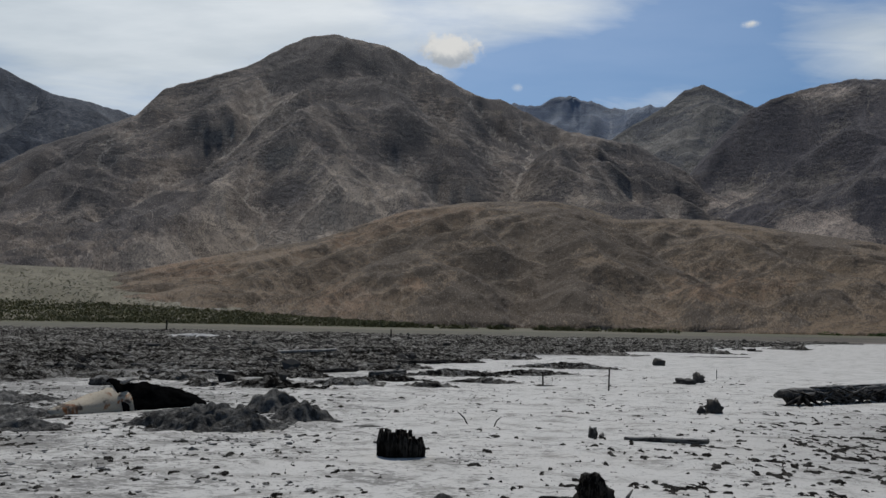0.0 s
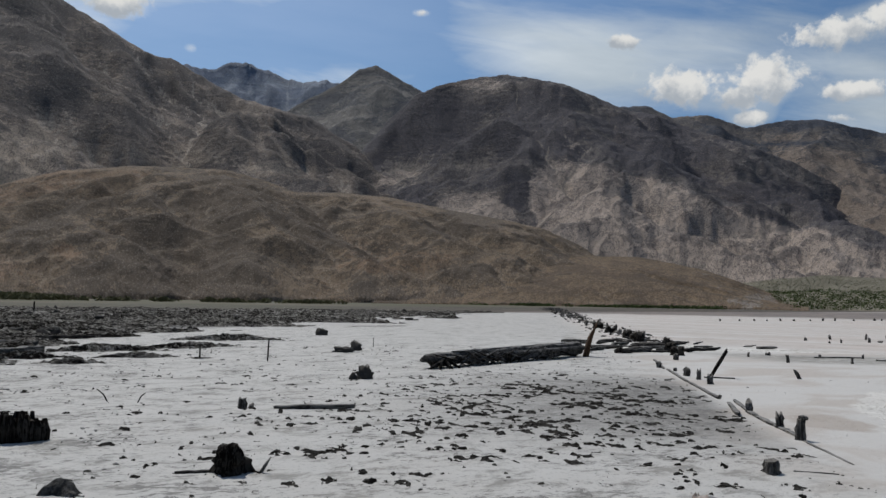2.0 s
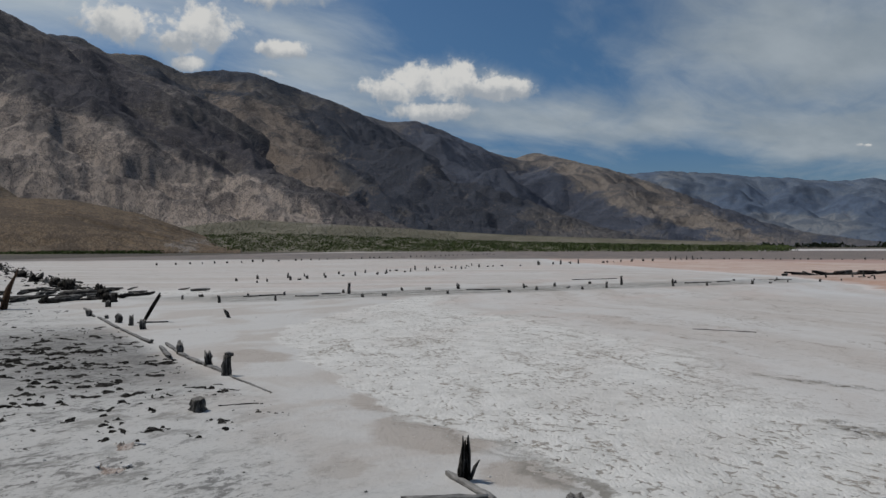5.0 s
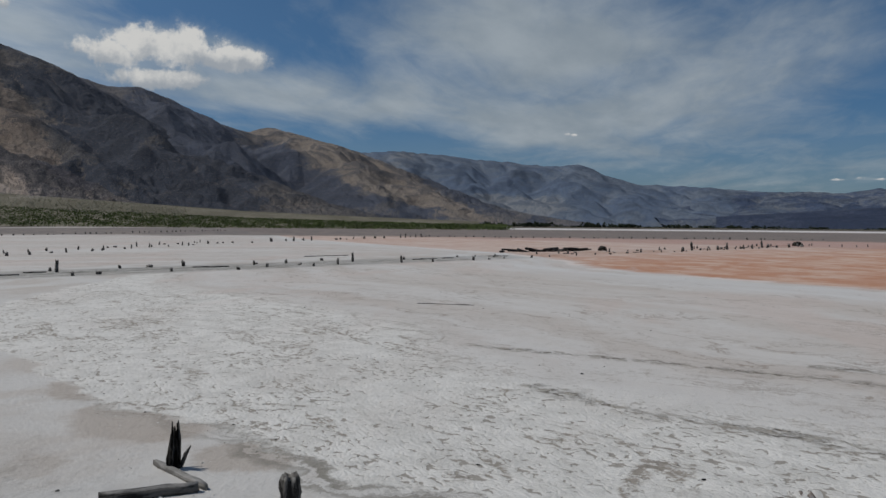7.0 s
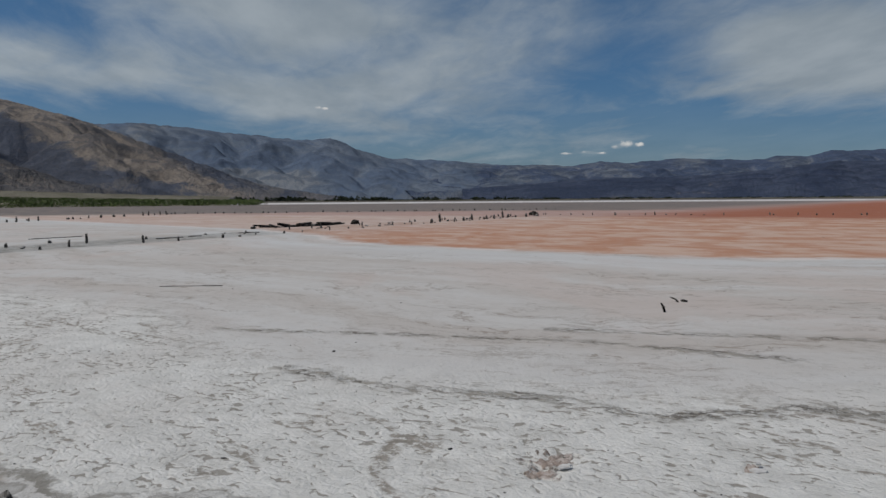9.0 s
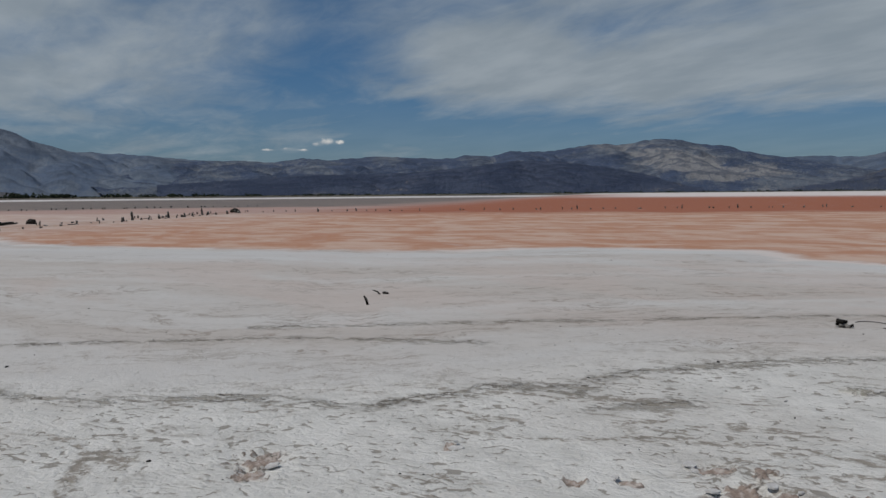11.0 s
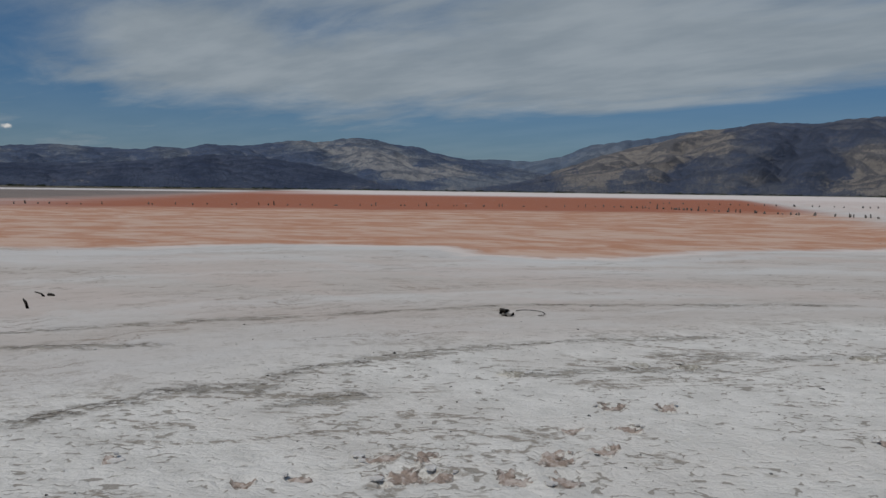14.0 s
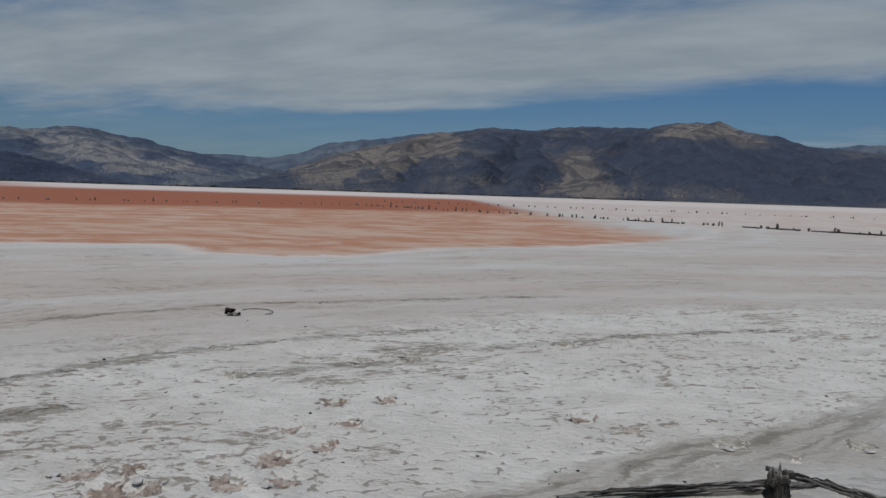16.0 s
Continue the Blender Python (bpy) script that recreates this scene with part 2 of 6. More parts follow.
    salt = n.mix(n.math("MULTIPLY", n.math("MULTIPLY", scab, calm), 0.65), salt, (0.30, 0.25, 0.205))
    # blisters of crust; short dark dashes in the hollows between them paint their small shadows
    jog = n.add("ShaderNodeVectorMath", operation="MULTIPLY_ADD")
    n.put(jog.inputs[0], n.colour_noise(place, 7.0))
    jog.inputs[1].default_value = (0.20, 0.20, 0)
    n.put(jog.inputs[2], place)
    blister = n.voronoi(n.run(jog.outputs[0], 45, 1.7), 24.0)
    strewn = n.step(n.noise(place, 0.9, 5, 0.6), 0.40, 0.60)
    chips = n.step(n.math("MULTIPLY_ADD", strewn, 0.16, blister), 0.83, 0.90)
    salt = n.mix(n.math("MULTIPLY", n.math("MULTIPLY", chips, lively), 0.8), salt, (0.24, 0.215, 0.18))
    # brown-grey bands of curled crust along old shore lines
    shore_line = n.math("ADD", attribute(n, "shore"), n.math("MULTIPLY", n.math("SUBTRACT", n.noise(place, 1.7, 7, 0.66), 0.5), 0.62))
    stipple = n.noise(n.run(place, 45, 1.7), 9.0, 8, 0.75)
    strand_band = n.math("MULTIPLY", n.step(shore_line, 0.24, 0.03), n.step(n.math("SUBTRACT", stipple, n.math("MULTIPLY", shore_line, 0.35)), 0.45, 0.53))
    salt = n.mix(n.math("MULTIPLY", strand_band, 0.75), salt, (0.29, 0.262, 0.215))
    seam = n.math("MULTIPLY", n.step(n.math("ABSOLUTE", n.math("SUBTRACT", shore_line, 0.04)), 0.024, 0.008), n.step(n.noise(place, 3.0, 6, 0.7), 0.49, 0.56))
    salt = n.mix(n.math("MULTIPLY", seam, 0.8), salt, (0.12, 0.10, 0.078))
    dirt = n.math("MULTIPLY", n.step(n.math("ADD", grit, n.math("MULTIPLY", n.math("SUBTRACT", small, 0.5), 0.5)), 0.62, 0.74), 0.35)
    salt = n.mix(dirt, salt, (0.36, 0.34, 0.31))
    stain = n.math("MULTIPLY", n.step(n.noise(n.run(place, 45, 2.4), 0.7, 7, 0.7, 0.6), 0.56, 0.66), n.math("MULTIPLY", lively, 0.16))
    salt = n.mix(stain, salt, (0.40, 0.375, 0.335))
    speck = n.noise(n.stretch(place, (1, 1.7, 1), 30), 5.5, 9, 0.78)
    cluster = n.noise(place, 0.8, 4, 0.6)
    # tiny shadows of the rough crust, painted as darker specks
    crust_shadows = n.step(n.math("ADD", speck, n.math("MULTIPLY", n.math("SUBTRACT", cluster, 0.5), 0.35)), 0.60, 0.65)
    salt = n.mix(n.math("MULTIPLY", crust_shadows, n.math("MULTIPLY", lively, 0.24)), salt, (0.33, 0.305, 0.265))
    # smooth silt that ends in a curled dark rim
    soft_silt = n.mix(n.step(mid, 0.44, 0.60), (0.545, 0.53, 0.505), (0.47, 0.43, 0.39))
    for px, py, size in ((7.5, 4.7, 0.42), (6.55, 3.55, 0.55), (5.75, 2.35, 0.38), (8.9, 6.1, 0.3), (9.6, 8.4, 0.6), (5.2, 3.6, 0.25)):
        pool = n.math("SQRT", n.math("ADD", n.math("POWER", along(n, place, px, py, 0.80, -0.60), 2.0), n.math("POWER", n.math("MULTIPLY", along(n, place, px, py, 0.60, 0.80), 0.7), 2.0)))
        pool = n.step(n.math("MULTIPLY_ADD", ragged, 0.9, pool), size, size * 0.72)
        soft_silt = n.mix(n.math("MULTIPLY", pool, 0.85), soft_silt, (0.385, 0.335, 0.29))
    bed_silt = n.step(silt_gap, -0.04, 0.10)
    salt = n.mix(n.math("MULTIPLY", bed_silt, 0.88), salt, soft_silt)
    curl_rim = n.math("MULTIPLY", n.math("MULTIPLY", n.step(silt_gap, -0.06, 0.04), n.step(silt_gap, 0.34, 0.10)), n.step(reach, 9.5, 5.5))
    curl_rim = n.math("MULTIPLY", curl_rim, n.step(n.noise(shore_bands(silt_gap, 7.0, 0.7), 1.0, 6, 0.65, 0.3), 0.42, 0.54))
    salt = n.mix(n.math("MULTIPLY", curl_rim, 0.85), salt, (0.20, 0.185, 0.155))
    curl = n.math("MULTIPLY", n.math("SUBTRACT", n.noise(place, 0.8, 7, 0.62), 0.5), 0.9)
    lobe = n.math("ADD", along(n, place, 2.2, -4.3, -0.843, 0.537), curl)
    inside = n.math("MULTIPLY", n.step(lobe, -0.05, 0.12), n.step(y, 0.2, -1.8))
    salt = n.mix(n.math("MULTIPLY", inside, 0.85), salt, n.mix(n.step(mid, 0.46, 0.60), (0.50, 0.485, 0.455), (0.42, 0.39, 0.35)))
    beds = n.noise(n.add_vector(lobe, along(n, place, 2.2, -4.3, -0.537, -0.843)), 1.0, 6, 0.62, 0.3)
    rim = n.math("MULTIPLY", inside, n.step(lobe, 0.95, 0.30))
    rim = n.math("MULTIPLY", rim, n.math("MULTIPLY", n.step(beds, 0.40, 0.52), n.step(reach, 9.0, 6.5)))
    salt = n.mix(n.math("MULTIPLY", rim, 0.8), salt, n.mix(n.step(beds, 0.48, 0.62), (0.36, 0.335, 0.295), (0.19, 0.175, 0.145)))
    # grey mud side, west of the old plank line
    west = n.step(n.math("ADD", along(n, place, 8.0, 7.4, -0.87, 0.49), n.math("MULTIPLY", wander, 0.12)), -0.3, 1.6)
    grey = n.mix(n.step(n.noise(n.stretch(place, (0.9, 1.4, 1), 10), 1.5, 9, 0.78, 0.3), n.math("SUBTRACT", 0.50, n.math("MULTIPLY", n.step(x, 2.0, -6.0), 0.07)), 0.62), (0.51, 0.50, 0.475), (0.25, 0.243, 0.224))
    grey = n.mix(n.step(grit, 0.55, 0.72), grey, (0.20, 0.20, 0.19))
    thick = n.math("ADD", n.math("MULTIPLY", n.math("SUBTRACT", cluster, 0.5), 0.55), n.math("MULTIPLY", n.step(x, 3.0, -9.0), 0.12))
    grey = n.mix(n.math("MULTIPLY", n.step(n.math("ADD", speck, thick), 0.57, 0.62), 0.85), grey, (0.105, 0.102, 0.095))
    grey = n.mix(n.math("MULTIPLY", n.step(n.noise(n.stretch(place, (1, 2.0, 1), -20), 2.2, 9, 0.78, 0.3), 0.57, 0.63), 0.75), grey, (0.15, 0.147, 0.138))
    salt = n.mix(n.math("MULTIPLY", west, 0.88), salt, grey)
    # dark fine mud strewn beside the plank line
    beside = n.math("MULTIPLY", n.step(along(n, place, 8.6, 8.6, -0.866, 0.5), -0.05, 0.5), n.step(along(n, place, 8.6, 8.6, -0.866, 0.5), 6.5, 0.8))
    beside = n.math("MULTIPLY", beside, n.step(n.math("ABSOLUTE", along(n, place, 9.6, 10.4, 0.5, 0.866)), 5.5, 2.0))
    salt = n.mix(n.math("MULTIPLY", beside, n.math("MULTIPLY_ADD", n.step(n.math("ADD", speck, n.math("MULTIPLY", n.math("SUBTRACT", small, 0.5), 0.5)), 0.44, 0.56), 0.30, 0.62)), salt, (0.15, 0.145, 0.135))
    # the grey bank that carries the dike posts
    bank = n.math("ABSOLUTE", n.math("ADD", along(n, place, 18.8, 18.6, 0.527, 0.85), n.math("MULTIPLY", wander, 0.05)))
    bank = n.math("MULTIPLY", n.step(bank, 2.3, 1.1), n.step(x, 17.0, 19.0))
    salt = n.mix(n.math("MULTIPLY", n.math("MULTIPLY", bank, n.step(y, -19.0, -17.0)), n.step(small, 0.30, 0.55)), salt, (0.31, 0.30, 0.275))
    dash = n.step(n.noise(n.run(place, -32, 5.0), 1.6, 8, 0.74, 0.3), 0.535, 0.59)
    salt = n.mix(n.math("MULTIPLY", n.math("MULTIPLY", bank, n.step(y, -19.0, -17.0)), n.math("MULTIPLY", dash, 0.8)), salt, (0.12, 0.115, 0.10))
    # orange brine of the far pond
    edge = n.math("ADD", along(n, place, 28, 3, 0.77, -0.64), n.math("MULTIPLY", wander, 0.32))
    cross = n.math("ADD", along(n, place, 0, 0, 0.64, 0.77), wander)
    pale_edge = n.math("MULTIPLY", n.step(brine_gap, -6.0, -0.5), n.step(n.noise(shore_bands(brine_gap, 0.6, 0.06), 1.0, 6, 0.6, 0.4), 0.40, 0.56))
    salt = n.mix(n.math("MULTIPLY", pale_edge, 0.6), salt, (0.585, 0.59, 0.585))
    orange = n.math("MULTIPLY", n.step(brine_gap, -0.1, 1.3), n.step(n.math("ADD", along(n, place, 3.4, -33.8, 0.914, 0.405), n.math("MULTIPLY", wander, 0.3)), -1.5, 5.0))
    orange = n.math("MULTIPLY", orange, n.math("SUBTRACT", 1.0, n.math("MULTIPLY", n.step(cross, 16.0, 34.0), 0.55)))
    band = n.math("ADD", n.math("MULTIPLY", n.noise(shore_bands(brine_gap, 0.30, 0.07), 1.0, 9, 0.72, 1.6), 0.6), n.math("MULTIPLY", n.noise(n.run(place, 45, 3.0), 0.32, 9, 0.75, 0.8), 0.4))
    brine = n.mix(n.step(n.math("ADD", n.math("MULTIPLY", band, 0.6), n.math("MULTIPLY", mid, 0.4)), 0.44, 0.57), (0.45, 0.225, 0.135), (0.56, 0.40, 0.315))
    brine = n.mix(n.step(n.math("ADD", edge, n.math("MULTIPLY", wander, 1.2)), 38.0, 52.0), brine, (0.34, 0.125, 0.07))
    salt = n.mix(n.math("MULTIPLY", orange, n.step(n.math("ADD", mid, n.math("MULTIPLY", band, 0.4)), 0.45, 0.60)), salt, brine)
    salt = n.mix(n.math("MULTIPLY", orange, 0.55), salt, brine)
    rim_salt = n.math("MULTIPLY", n.step(n.math("ABSOLUTE", n.math("SUBTRACT", brine_gap, 0.2)), 0.5, 0.1), n.step(n.noise(place, 0.16, 4, 0.6), 0.42, 0.54))
    salt = n.mix(n.math("MULTIPLY", rim_salt, 0.75), salt, (0.66, 0.59, 0.545))
    # the far lake: white again, then the dry shores
    south = n.math("MULTIPLY", n.step(along(n, place, 3.4, -33.8, 0.914, 0.405), 3.0, -6.0), n.step(y, -40.0, -75.0))
    salt = n.mix(n.math("MULTIPLY", south, 0.7), salt, n.mix(n.step(band, 0.42, 0.58), (0.56, 0.44, 0.39), (0.66, 0.59, 0.55)))
    far_white = n.step(n.math("ADD", reach, n.math("MULTIPLY", wander, 6.0)), 190.0, 300.0)
    salt = n.mix(n.math("MULTIPLY", far_white, n.step(cross, 40.0, -20.0)), salt, (0.66, 0.60, 0.57))
    east = n.math("MULTIPLY", n.step(cross, 22.0, 42.0), n.step(y, 150.0, 120.0))
    shallow = n.math("MULTIPLY", east, n.step(n.math("ADD", reach, n.math("MULTIPLY", wander, 2.5)), 100.0, 114.0))
    salt = n.mix(n.math("MULTIPLY", shallow, 0.95), salt, n.mix(n.step(band, 0.42, 0.6), (0.145, 0.13, 0.12), (0.235, 0.195, 0.17)))
    strand = n.math("MULTIPLY", east, n.step(n.math("ADD", reach, n.math("MULTIPLY", wander, 4.0)), 300.0, 330.0))
    salt = n.mix(strand, salt, (0.62, 0.59, 0.57))
    salt = n.mix(n.math("MULTIPLY", east, n.step(reach, 470.0, 500.0)), salt, (0.10, 0.085, 0.065))
    # black mud fields
    mud_edge = n.math("MINIMUM", along(n, place, -2, 19.5, -0.42, 0.91), along(n, place, 7, 42, -0.80, 0.60))
    mud = n.step(n.math("ADD", mud_edge, n.math("MULTIPLY", wander, 0.55)), 0.0, 3.5)
    mud = n.math("MULTIPLY", mud, n.step(n.noise(n.stretch(place, (0.5, 1.7, 1), 0), 0.22, 5, 0.65), 0.24, 0.38))
    salt = n.mix(mud, salt, n.mix(n.step(small, 0.4, 0.65), (0.055, 0.052, 0.048), (0.16, 0.155, 0.145)))
    shore = n.math("ADD", n.math("SUBTRACT", y, n.math("MULTIPLY", n.math("MAXIMUM", n.math("SUBTRACT", x, 40.0), 0.0), 0.35)), n.math("MULTIPLY", wander, 1.0))
    brown = n.mix(n.step(band, 0.42, 0.55), (0.05, 0.042, 0.034), (0.10, 0.085, 0.065))
    salt = n.mix(n.step(shore, 90.0, 100.0), salt, n.mix(n.step(x, 20.0, 60.0), n.mix(n.step(mid, 0.4, 0.6), (0.062, 0.057, 0.040), (0.108, 0.10, 0.070)), brown))
    land = n.math("MAXIMUM", n.step(shore, 135.0, 150.0), n.step(reach, 1000.0, 1060.0))
    dry = n.mix(n.step(n.noise(place, 0.02, 6, 0.65), 0.40, 0.62), (0.125, 0.112, 0.078), (0.082, 0.08, 0.046))
    salt = n.mix(land, salt, dry)
    popcorn = n.math("MULTIPLY", n.math("SUBTRACT", 0.7, blister), n.math("SUBTRACT", 1.5, n.total([n.math("MULTIPLY", pan, 0.5), west, n.math("MULTIPLY", calm, 1.1), n.math("MULTIPLY", bed_silt, 1.2)]), clamp=True))
    ripple = n.total([n.math("MULTIPLY", popcorn, 0.42), n.math("MULTIPLY", speck, 0.45), n.math("MULTIPLY", n.noise(place, 30.0, 5, 0.7), 0.35), n.math("MULTIPLY", strand_band, 0.3)])
    return salt, 0.85, (ripple, 0.9, 0.026)


def rock(low, high, scree, light=(0.3, 0.27, 0.24), grain=0.012, amount=0.75, relief=12.0, patch=0.35, blotch=(0.465, 0.535), shift=0.0):
    """Bare mountain rock: two tones in beds and blotches, paler rock and painted sun or cloud shade where the tone says
    so, loose scree in the gullies, dark crags on the ribs.
    """
    def build(n, place):
        face = n.add("ShaderNodeCombineXYZ")
        n.put(face.inputs[0], attribute(n, "across"))
        n.put(face.inputs[1], attribute(n, "upward"))
        face.inputs[2].default_value = shift
        face = face.outputs[0]
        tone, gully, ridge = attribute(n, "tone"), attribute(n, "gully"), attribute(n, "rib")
        coarse = n.noise(face, grain * patch, 6, 0.62, 0.5)
        beds = n.noise(n.stretch(face, (0.55, 1.6, 1), 14), grain, 8, 0.72, 0.6)
        fine = n.noise(face, grain * 7, 6, 0.72)
        crisp = n.noise(n.stretch(face, (1.0, 0.8, 1)), grain * 26, 5, 0.72)
        mixed = n.total([coarse, n.math("MULTIPLY", n.math("SUBTRACT", beds, 0.5), 0.5), n.math("MULTIPLY", n.math("SUBTRACT", fine, 0.5), 0.55)])
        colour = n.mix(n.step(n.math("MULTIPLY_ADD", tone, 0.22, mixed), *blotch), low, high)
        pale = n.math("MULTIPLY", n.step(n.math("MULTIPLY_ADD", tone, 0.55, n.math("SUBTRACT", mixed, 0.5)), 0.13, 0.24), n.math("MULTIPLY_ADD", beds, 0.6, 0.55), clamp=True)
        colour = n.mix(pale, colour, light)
        # loose rock lies in the hollows and runs down the gullies
        hollow = n.math("ADD", n.math("MULTIPLY", ridge, -0.30), n.math("MULTIPLY", gully, 0.75))
        loose = n.step(n.math("ADD", hollow, n.math("MULTIPLY", n.math("SUBTRACT", mixed, 0.5), 1.1)), 0.25, 0.36)
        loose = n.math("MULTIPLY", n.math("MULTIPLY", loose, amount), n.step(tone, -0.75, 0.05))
        colour = n.mix(loose, colour, scree)
        # ribs of bare rock
        rib = n.math("ABSOLUTE", n.math("SUBTRACT", n.noise(n.stretch(face, (1.0, 0.7, 1)), grain * 2.2, 6, 0.58, 0.4), 0.5))
        crag = n.step(n.math("ADD", n.math("MULTIPLY", ridge, 0.5), n.math("MULTIPLY", n.math("SUBTRACT", fine, 0.5), 1.6)), 0.20, 0.32)
        colour = n.mix(n.math("MULTIPLY", crag, 0.55), colour, tuple(c * 0.62 for c in low))
        colour = n.mix(n.math("MULTIPLY", n.step(rib, 0.035, 0.008), 0.35), colour, tuple(c * 0.6 for c in low))
        # boulders and scattered brush
        colour = n.mix(n.math("MULTIPLY", n.step(n.math("MULTIPLY_ADD", n.math("SUBTRACT", beds, 0.5), 0.4, crisp), 0.525, 0.575), 0.55), colour, tuple(c * 0.5 for c in low))
        colour = n.mix(n.math("MULTIPLY", n.step(crisp, 0.44, 0.38), 0.55), colour, scree)
        height = n.total([n.math("MULTIPLY", rib, -0.7), n.math("MULTIPLY", beds, 0.35), n.math("MULTIPLY", fine, 0.30), n.math("MULTIPLY", crisp, 0.09)])
        return colour, 0.95, (height, 0.9, relief * 1.6)
    return build


def plain(a, b, scale, rough=0.85, bump=0.02, stretch=(1, 1, 1)):
    """Two tones blended by grain at two sizes."""
    def build(n, place):
        local = n.add("ShaderNodeTexCoord").outputs["Object"]
        grain = n.noise(n.stretch(local, stretch), scale, 6, 0.65, 0.3)
        patch = n.noise(local, scale * 0.2, 3, 0.5)
        colour = n.mix(n.step(n.math("ADD", n.math("MULTIPLY", grain, 0.7), n.math("MULTIPLY", patch, 0.3)), 0.38, 0.62), a, b)
        return colour, rough, (grain, 0.6, bump) if bump else None
    return build


M = {
    "salt": material("salt_crust", lake_bed),
    # far ranges: aerial haze is mixed as blue into the base colour
    "rock_west": material("haze_blued_dark_rock", rock((0.050, 0.062, 0.085), (0.11, 0.122, 0.145), (0.2, 0.2, 0.2), relief=16)),
    "rock_big": material("grey_brown_rock", rock((0.118, 0.103, 0.097), (0.245, 0.203, 0.168), (0.38, 0.335, 0.285), relief=12, grain=0.012, light=(0.35, 0.295, 0.24))),
    "rock_blue": material("haze_blued_far_rock", rock((0.15, 0.185, 0.25), (0.24, 0.275, 0.325), (0.40, 0.42, 0.45), amount=0.5, relief=14)),
    "rock_hill": material("brown_hill_rock", rock((0.105, 0.081, 0.059), (0.185, 0.137, 0.092), (0.26, 0.22, 0.175), grain=0.045, light=(0.235, 0.155, 0.098), amount=0.35, relief=2.6)),
    "rock_low": material("low_hill_rock", rock((0.085, 0.060, 0.038), (0.150, 0.105, 0.064), (0.19, 0.15, 0.105), grain=0.06, amount=0.3, relief=1.6)),
    "rock_dark": material("dark_shaded_rock", rock((0.068, 0.064, 0.074), (0.125, 0.112, 0.108), (0.22, 0.195, 0.17), light=(0.41, 0.34, 0.285), relief=12)),
    "rock_round": material("grey_summit_rock", rock((0.085, 0.088, 0.098), (0.18, 0.17, 0.155), (0.29, 0.27, 0.24), relief=14)),
    "rock_ridge": material("dark_ridge_rock", rock((0.052, 0.060, 0.080), (0.115, 0.107, 0.104), (0.20, 0.17, 0.145), light=(0.27, 0.215, 0.17), relief=18, patch=0.22)),
    "rock_tail": material("tan_ridge_rock", rock((0.072, 0.084, 0.115), (0.135, 0.128, 0.13), (0.22, 0.19, 0.165), light=(0.27, 0.225, 0.18), grain=0.016, amount=0.35, relief=14, patch=0.3)),
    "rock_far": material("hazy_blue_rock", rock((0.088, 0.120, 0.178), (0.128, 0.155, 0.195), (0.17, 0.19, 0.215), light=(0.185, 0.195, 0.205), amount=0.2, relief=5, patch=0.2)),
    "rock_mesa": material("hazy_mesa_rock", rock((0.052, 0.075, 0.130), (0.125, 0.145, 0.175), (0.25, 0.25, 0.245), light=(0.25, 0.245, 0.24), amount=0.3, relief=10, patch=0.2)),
    # the cloud shadow over these hills is put into their dark blue
    "rock_shade": material("cloud_shaded_hazy_rock", rock((0.030, 0.043, 0.080), (0.052, 0.068, 0.11), (0.08, 0.09, 0.13), amount=0.3, relief=12)),
    "rock_south": material("tan_shaded_hazy_rock", rock((0.056, 0.073, 0.118), (0.098, 0.107, 0.132), (0.19, 0.18, 0.175), light=(0.27, 0.24, 0.205), grain=0.018, amount=0.3, relief=14, patch=0.3)),
    "fan": material("alluvial_gravel", rock((0.125, 0.112, 0.075), (0.18, 0.162, 0.115), (0.2, 0.185, 0.14), grain=0.03, relief=0.6, patch=0.6)),
}


# ---- land forms ----
PERM = np.random.RandomState(7).permutation(512)
GRAD = np.random.RandomState(8).uniform(0, 2 * np.pi, 512)


def wave(x, y, seed=0):
    """Gradient noise over arrays, about -0.7 to 0.7."""
    xi, yi = np.floor(x).astype(int), np.floor(y).astype(int)
    fx, fy = x - xi, y - yi

    def corner(i, j):
        a = GRAD[PERM[(PERM[(xi + i + seed * 37) & 511] + yi + j) & 511]]
        return np.cos(a) * (fx - i) + np.sin(a) * (fy - j)

    ux, uy = fx ** 3 * (fx * (fx * 6 - 15) + 10), fy ** 3 * (fy * (fy * 6 - 15) + 10)
    low = corner(0, 0) * (1 - ux) + corner(1, 0) * ux
    high = corner(0, 1) * (1 - ux) + corner(1, 1) * ux
    return low * (1 - uy) + high * uy


def fractal(x, y, octaves=5, gain=0.5, seed=0):
    out, a, f = np.zeros(np.shape(x)), 1.0, 1.0
    for o in range(octaves):
        out += a * wave(x * f, y * f, seed + o)
        a, f = a * gain, f * 2.03
    return out


def ridged(x, y, octaves=5, gain=0.55, seed=0):
    out, a, f, norm = np.zeros(np.shape(x)), 1.0, 1.0, 0.0
    for o in range(octaves):
        out += a * (1 - 1.9 * np.abs(wave(x * f, y * f, seed + o)))
        norm += a
        a, f = a * gain, f * 2.1
    return out / norm


